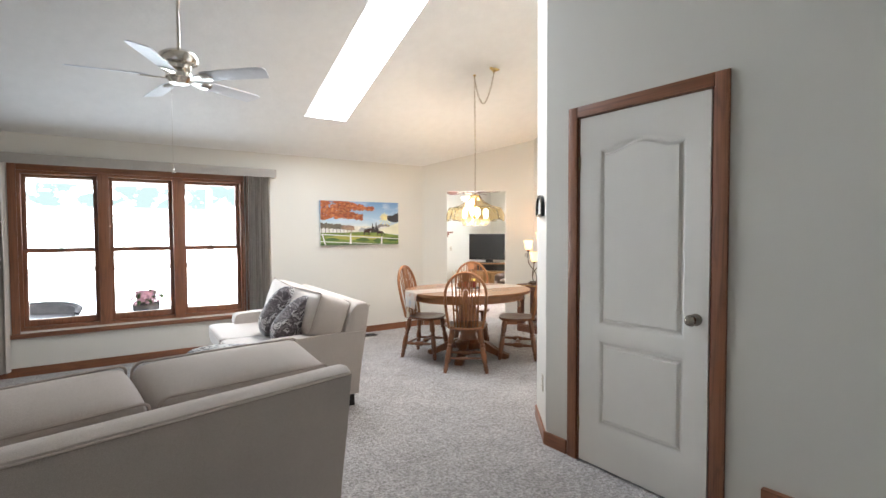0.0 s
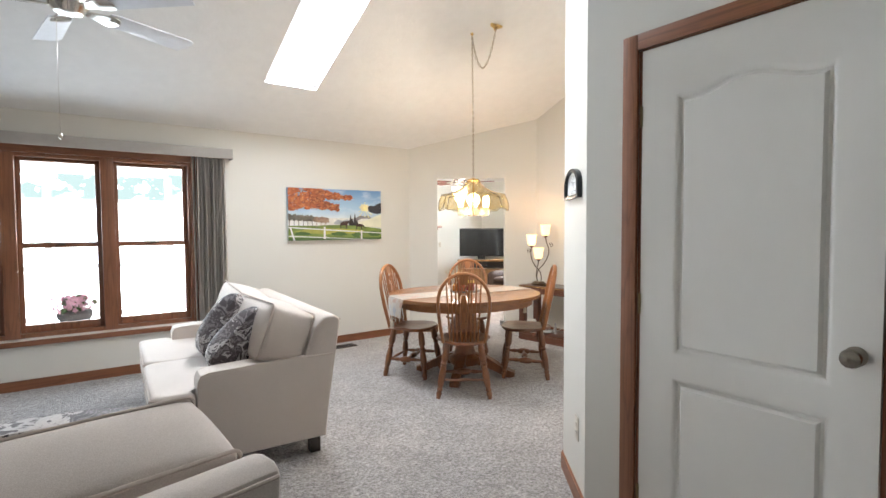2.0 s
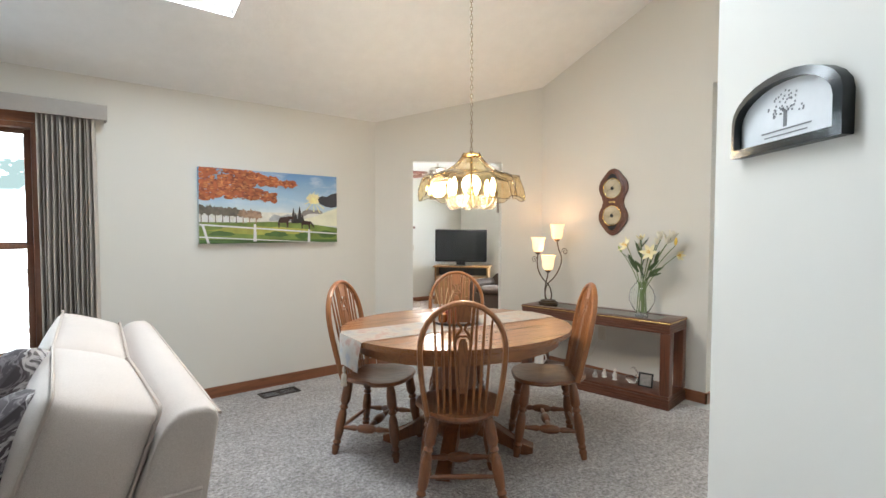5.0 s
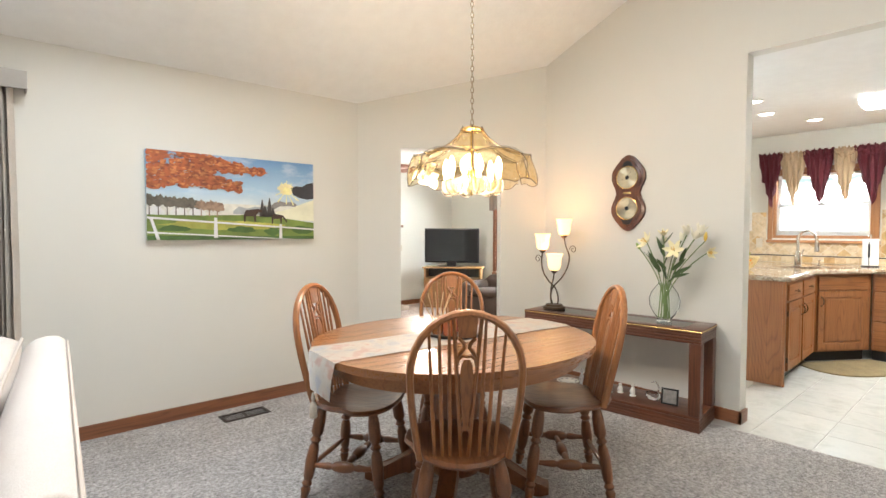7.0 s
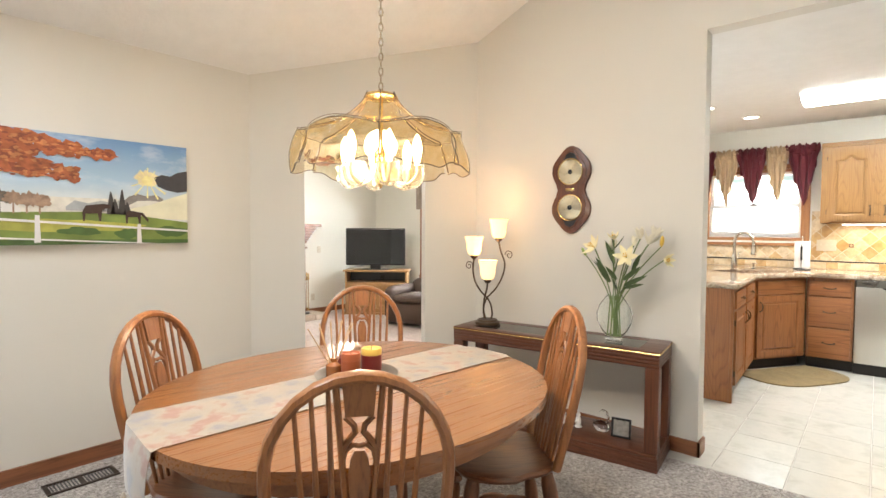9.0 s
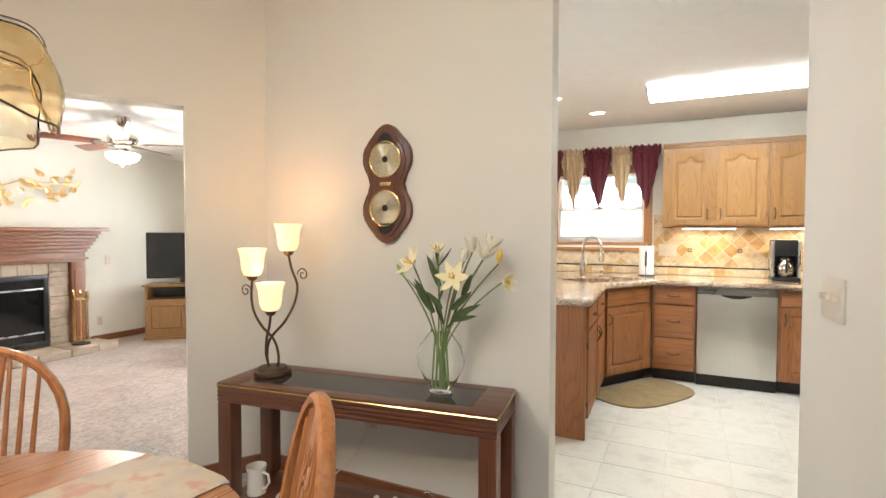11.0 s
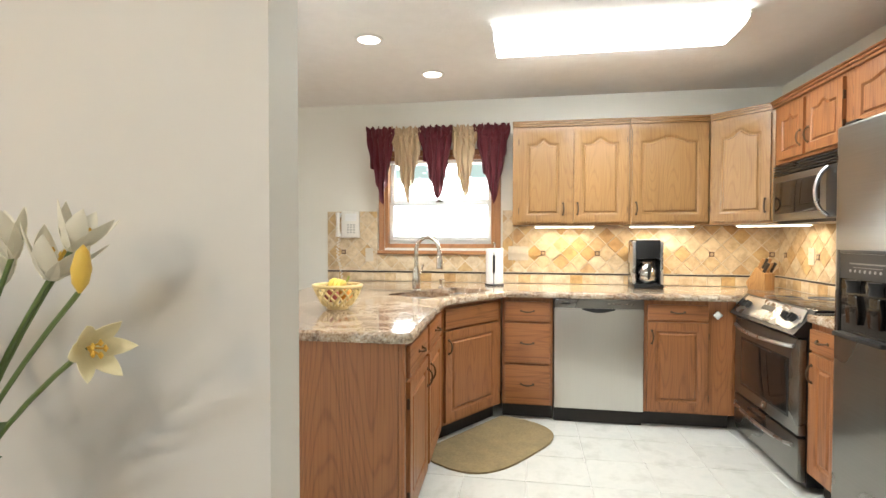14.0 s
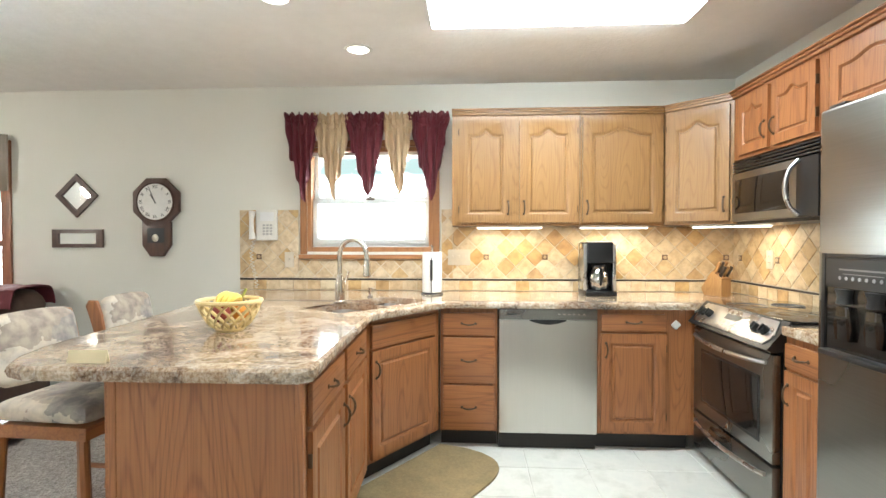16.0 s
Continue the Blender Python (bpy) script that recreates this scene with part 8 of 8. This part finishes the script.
def framed_mirror(name, label, m, outline, inner):
    ob = thing(name, label, "mirror", m)
    b = B()
    rings = [[b.bm.verts.new((x, y, z)) for x, z in o] for o, y in ((outline, 0), (outline, -.018), (inner, -.022), (inner, -.008))]
    n = len(outline)
    for p, r in zip(rings, rings[1:]):
        for i in range(n):
            b.bm.faces.new((p[i], p[(i + 1) % n], r[(i + 1) % n], r[i]))
    part("frame", b, WALMAT["z"], ob)
    b = B()
    b.bm.faces.new([b.bm.verts.new((x, -.009, z)) for x, z in inner])
    part("glass", b, M_MIRROR, ob, "mirror glass", smooth=False)


framed_mirror("wall_mirror", "small diamond mirror in a dark wood frame", pose(KEAST, 6.68, 1.63, 0, 0, -90), [(0, -.168), (.172, 0), (0, .168), (-.172, 0)], [(0, -.118), (.12, 0), (0, .118), (-.12, 0)])
framed_mirror("wall_mirror", "small horizontal mirror in a dark wood frame", pose(KEAST, 6.675, 1.30, 0, 0, -90), [(-.205, -.07), (.205, -.07), (.205, .07), (-.205, .07)], [(-.155, -.04), (.155, -.04), (.155, .04), (-.155, .04)])

# ceiling lights
fl = thing("fluorescent_light", "long wraparound fluorescent ceiling light, switched on", "light", pose(8.41, 3.195, CEIL, 0, 0, -90))
M_LENS = emit("lit_acrylic_lens", (0.94, 1.0, 0.99), 27.0)
prof = [(-.18, 0), (-.195, -.02), (-.185, -.042), (-.14, -.054), (0, -.06), (.14, -.054), (.185, -.042), (.195, -.02), (.18, 0)]
part("lens", B().prism(prof, -.64, .64, 0, Matrix(((0, 0, 1, 0), (1, 0, 0, 0), (0, 1, 0, 0), (0, 0, 0, 1)))), M_LENS, fl, "glowing ribbed acrylic lens")
for s in (-1, 1):
    part("end_cap", B().prism([(y * 1.02, z * 1.03) for y, z in prof], s * .64 - (.0 if s > 0 else .012), s * .64 + (.012 if s > 0 else 0), .002, Matrix(((0, 0, 1, 0), (1, 0, 0, 0), (0, 1, 0, 0), (0, 0, 0, 1)))), M_WHITE, fl)
lamp("fluorescent_glow", 'AREA', pose(8.41, 3.19, CEIL - .07, 0, 0, 90), 22, (0.92, 1.0, 1.0), size=(1.2, .38), spread=165)
M_CAN = emit("lit_spot_lens", (1.0, 0.94, 0.82), 12.0)
for x, y in ((7.68, 4.49), (8.29, 4.565), (8.96, 4.315)):
    c = thing("recessed_light", "small round recessed ceiling spotlight, switched on", "light", pose(x, y, CEIL), group="recessed ceiling lights")
    part("trim_ring", B().lathe([(.085, 0), (.083, -.006), (.066, -.008), (.062, -.002)], 28, None, False), M_WHITE, c)
    part("lens", B().lathe([(.0, -.003), (.063, -.003), (.063, -.001)], 24, None, False), M_CAN, c, "glowing lens")
    lamp("recessed_glow", 'SPOT', pose(x, y, CEIL - .02), 38, (1.0, 0.94, 0.87), cone=120, radius=.05)

# floor mat in front of the sink
MAT = pose(8.715, 4.055, 0, 0, 0, DA)
mo = [(-.42, .0)]
for i in range(19):
    a = math.pi + math.pi * i / 18
    mo.append((.46 * math.copysign(abs(math.cos(a)) ** .62, math.cos(a)), -.16 + .36 * math.copysign(abs(math.sin(a)) ** .62, math.sin(a))))
mo.append((.42, .0))
solo("floor_mat", B().prism(mo, 0, .012, .004), mat("olive_brown_mat", (0.23, 0.17, 0.085), .9, 0, 60, .25, .6), "olive-brown half-round kitchen mat on the tiles", "mat", MAT)

# ---------------------------------------------------------------- family room
tvs = thing("tv_stand", "oak corner television stand with two doors", "cabinet", pose(8.85, 9.78, -.15, 0, 0, -51.5))
part("carcass", B().box(-.53, .53, 0, .45, .04, .10).box(-.53, -.50, 0, .45, .10, .73).box(.50, .53, 0, .45, .10, .73).box(-.50, .50, .42, .45, .10, .73).box(-.50, .50, .0, .45, .53, .555), KO["x"], tvs, smooth=False)
part("top", B().box(-.56, .56, -.025, .46, .73, .76, .006), KO["x"], tvs)
part("plinth", B().box(-.55, .55, -.015, .45, 0, .04, .005), KO["x"], tvs)
# Black sheet puts the open shelf's shade in as colour.
part("shelf_recess", B().box(-.499, .499, .30, .31, .556, .729), M_BLACK, tvs, smooth=False)
for x0, x1, h in ((-.50, -.005, "rt"), (.005, .50, "lt")):
    cab_door(tvs, x0, x1, .105, .53, False, h)
tv = thing("television", "black flat-screen television on the oak stand", "television", pose(8.93, 9.88, .61, 0, 0, -51.5))
part("bezel", B().box(-.515, .515, 0, .05, .075, .715, .006), M_BLACK, tv)
part("screen", B().box(-.495, .495, -.002, .0, .10, .695), mat("black_screen_glass", (0.008, 0.008, 0.009), .08), tv, smooth=False)
part("stand_neck", B().box(-.09, .09, .01, .04, .012, .08, .004), M_BLACK, tv)
part("stand_foot", B().prism([(-.22, -.10), (.22, -.10), (.25, .10), (-.25, .10)], 0, .012, .004), M_BLACK, tv)

FP = pose(6.97, 10.7, -.15)
FW = {a: wood("red_brown_mantel", (0.20, 0.075, 0.032), (0.11, 0.04, 0.018), a, .35) for a in "xz"}
M_STONE = mat("tan_slate_stone", (0.36, 0.29, 0.23), .7, 0, 12, .35, .4)
fp = thing("fireplace", "red-brown oak fireplace mantel with a stone surround", "fireplace", FP)
for s in (-1, 1):
    x0, x1 = (-1.0, -.83) if s < 0 else (.83, 1.0)
    part("pilaster", B().box(x0, x1, -.16, -.001, 0, 1.10, .006).box(x0 + .035, x1 - .035, -.172, -.155, .18, 1.0, .008), FW["z"], fp)
    part("plinth_block", B().box(x0 - .01, x1 + .01, -.18, -.001, 0.0, .14, .006), FW["z"], fp)
part("frieze", B().box(-1.0, 1.0, -.16, -.001, 1.10, 1.22, .004).box(-1.03, 1.03, -.175, -.001, 1.13, 1.16, .006), FW["x"], fp)
for k in range(6):
    part("cornice_step", B().box(-1.02 - .022 * k, 1.02 + .022 * k, -.18 - .022 * k, -.001, 1.22 + .045 * k, 1.265 + .045 * k, .012), FW["x"], fp)
part("mantel_shelf", B().box(-1.20, 1.20, -.34, -.001, 1.49, 1.535, .010), FW["x"], fp)
rs = random.Random(9)
for s in (-1, 1):
    z = .0
    while z < 1.09:
        hgt = min(1.10 - z, rs.uniform(.07, .15))
        x0, x1 = (-.83, -.605) if s < 0 else (.605, .83)
        part("stone", B().box(x0 + .003, x1 - .003, -.10 - rs.uniform(0, .02), -.001, z + .002, z + hgt - .003, .006, 1), M_STONE, fp)
        z += hgt
x = -.60
while x < .60:
    w = min(.605 - x, rs.uniform(.12, .2))
    part("stone", B().box(x + .002, x + w - .002, -.10 - rs.uniform(0, .02), -.001, .96, 1.098, .006, 1), M_STONE, fp)
    x += w
# The firebox is a flat black block behind the doors.
part("firebox", B().box(-.60, .60, -.06, -.002, .10, .955), mat("firebox_black", (0.006, 0.006, 0.006), .7), fp, smooth=False)
part("door_frame", B().box(-.60, .60, -.11, -.095, .90, .955, .003).box(-.60, .60, -.11, -.095, .10, .15, .003).box(-.60, -.55, -.11, -.095, .15, .90, .003).box(.55, .60, -.11, -.095, .15, .90, .003).box(-.012, .012, -.11, -.095, .15, .90), M_BLACK, fp)
part("door_glass", B().box(-.55, .55, -.098, -.094, .15, .90), mat("black_screen_glass", (0.008, 0.008, 0.009), .08), fp, smooth=False)
for z in (.26, .79):
    part("steel_bar", B().box(-.54, .54, -.116, -.108, z - .010, z + .010, .003), M_STEEL, fp, "bright steel bar across the doors")
hs = thing("hearth", "low slate stone hearth in front of the fireplace", "hearth", FP)
x = -1.12
while x < 1.12:
    w = min(1.12 - x, rs.uniform(.22, .34))
    part("stone", B().box(x + .003, x + w - .003, -.62, -.182, .0, .085 + rs.uniform(0, .006), .008, 1), M_STONE, hs)
    x += w
tool = thing("fireplace_tools", "polished brass fireplace tool set on the hearth", "tools", FP @ pose(.80, -.40, .092))
part("base", B().lathe([(.10, 0), (.10, .02), (.03, .035)], 20), M_BLACK, tool)
part("stand", B().lathe([(.008, .03), (.008, .62), (.02, .64), (.006, .68)], 10), M_BRASS, tool)
part("rack", B().tube([(.09 * math.cos(a), .09 * math.sin(a), .56) for a in [2 * math.pi * i / 16 for i in range(16)]], .006, 6, True), M_BRASS, tool)
for k in range(4):
    a = k * 1.57 + .4
    part("tool", B().lathe([(.014, .06), (.005, .12), (.005, .52), (.011, .56), (.012, .64), (.004, .66)], 8, pose(.09 * math.cos(a), .09 * math.sin(a), 0)), M_BRASS, tool)
wr = thing("wall_flower_spray", "gilded metal leaf spray on the wall over the mantel", "wall decoration", FP @ pose(.15, -.003, 1.98))
M_GILT = mat("gilded_leaf_metal", (0.62, 0.42, 0.20), .35, .7, 20, .3)
part("branch", B().tube([(-.55, -.03, -.25), (-.2, -.04, -.05), (.2, -.04, .1), (.75, -.03, .12)], .008, 6), M_GILT, wr)
rw = random.Random(4)
for k in range(60):
    u = rw.random()
    c = Vector((-.6 + 1.4 * u, -.05, -.25 + .5 * u - .15 * u * u + rw.uniform(-.16, .16)))
    d = Vector((rw.uniform(-1, 1), rw.uniform(-.5, 0), rw.uniform(-.8, 1)))
    b = B()
    petal(b, c, d, d.cross(Vector((0, 1, .3))), rw.uniform(.08, .13), .03, .01)
    part("leaf", b, M_GILT, wr)
wall_plate("light_switch", "ivory light switch beside the fireplace", pose(8.35, 10.7, .95, 0, 0, 0), "switch")
wall_plate("wall_outlet", "ivory wall outlet beside the fireplace", pose(8.22, 10.7, .13, 0, 0, 0), "outlet")
M_FROST = emit("lit_frosted_bowl", (1.0, 0.93, 0.82), 3.0)
ceiling_fan("ceiling_fan", "ceiling fan with dark wood blades and a lit glass bowl", pose(7.19, 8.48, CEIL - .24), .24, .66, wood("cherry_fan_blade", (0.16, 0.045, 0.025), (0.08, 0.02, 0.012), "x", .3), M_CHROME, 20, M_FROST)
lamp("family_fan_light", 'POINT', pose(7.19, 8.48, CEIL - .24 - .26), 100, (1.0, 0.90, 0.76), radius=.12)

sash_window("window_3", "wide family room window behind a valance", pose(KEAST, 9.44, .52, 0, 0, -90), 2.16, 1.48, 2, TRIMZ, TRIMX, .14)
fv = thing("window_valance", "taupe gathered valance over the family room window", "curtain", pose(KEAST - .06, 9.55, 0, 0, 0, -90))
part("cloth", B().grid(lambda u, v: Vector((2.36 * u, -.02 * math.sin(u * 150) - .01, 2.10 - (.43 + .01 * math.sin(u * 60)) * v)), 150, 4, .002), cloth("taupe_cloth", (0.30, 0.25, 0.21)), fv)
part("rod", B().tube([(0, 0.02, 2.09), (2.36, .02, 2.09)], .010, 8), M_WHITE, fv)

M_BRN = mat("dark_brown_upholstery", (0.055, 0.032, 0.022), .85, 0, 60, .2, .3)
br = thing("armchair", "dark brown upholstered recliner below the window", "armchair", pose(9.10, 7.19, -.15, 0, 0, 90))
part("base", B().box(-.42, .42, -.40, .45, .06, .40, .04), M_BRN, br)
part("seat_cushion", B().soft(-.29, .29, -.10, .48, .38, .52, .02, .05), M_BRN, br)
part("backrest", B().soft(-.38, .38, -.46, -.20, .30, 1.06, .03, .09), M_BRN, br)
for x in (-.40, .40):
    part("arm", B().soft(x - .10, x + .10, -.35, .46, .10, .66, .02, .08), M_BRN, br)
thr = solo("throw_blanket", B().grid(lambda u, v: Vector((-.36 + .72 * u, -.33 + .185 * math.cos(math.pi * (1 - v)) * 1.05, 1.066 + .04 * math.sin(math.pi * v) - .28 * max(0, abs(2 * v - 1) - .6) + .006 * math.sin(u * 25))), 24, 16, .008), M_BURG, "burgundy throw draped over the recliner back", "blanket", pose(9.10, 7.19, -.15, 0, 0, 90))
s2b = thing("armchair", "dark brown upholstered armchair in the family room", "armchair", pose(8.75, 8.62, -.15, 0, 0, 100))
part("base", B().box(-.36, .36, -.36, .40, .06, .38, .04), M_BRN, s2b)
part("backrest", B().soft(-.34, .34, -.42, -.20, .28, .66, .03, .09), M_BRN, s2b)
part("seat_cushion", B().soft(-.25, .25, -.10, .42, .36, .48, .02, .05), M_BRN, s2b)
for x in (-.34, .34):
    part("arm", B().soft(x - .09, x + .09, -.32, .40, .10, .58, .02, .07), M_BRN, s2b)

# ---------------------------------------------------------------- kitchen floor tiles
def floor_tile():
    m = Mat("pale_marbled_floor_tile")
    v = m.coords()
    oi = m.t.nodes.new("ShaderNodeObjectInfo")
    off = m.t.nodes.new("ShaderNodeVectorMath")
    off.operation = 'ADD'
    m.link(v, off.inputs[0])
    m.link(oi.outputs["Location"], off.inputs[1])
    n = m.noise(off.outputs[0], 5, 6, .65)
    c = m.ramp(n, [(0.3, (0.50, 0.50, 0.46)), (0.5, (0.61, 0.61, 0.57)), (0.7, (0.55, 0.56, 0.53))])
    m.put("Base Color", m.vary(c, .03))
    m.put("Roughness", .22)
    m.bump(m.noise(v, 40, 3), .05, .002)
    return m.m


TS = .333
tm = B().box(.0025, TS - .0025, .0025, TS - .0025, -.006, .0, .0018, 1).mesh("tile", floor_tile(), False)
full = []
for i in range(11):
    for j in range(10):
        x, y = 6.12 + i * TS, KSOUTH - .10 + j * TS
        x1, y1 = min(x + TS, KEAST), min(y + TS, 4.9)
        y0 = max(y, KSOUTH)
        if x1 - x < .02 or y1 - y0 < .02:
            continue
        if x1 - x > TS - .001 and y1 - y0 > TS - .001:
            o = new("tile", tm)
            o.parent = kfloor
            o.matrix_local = pose(x, y, 0)
        else:
            o = part("tile", B().box(.0025, x1 - x - .0025, .0025, y1 - y0 - .0025, -.006, 0, .0018, 1), tm.materials[0], kfloor, smooth=False)
            o.matrix_local = pose(x, y0, 0)
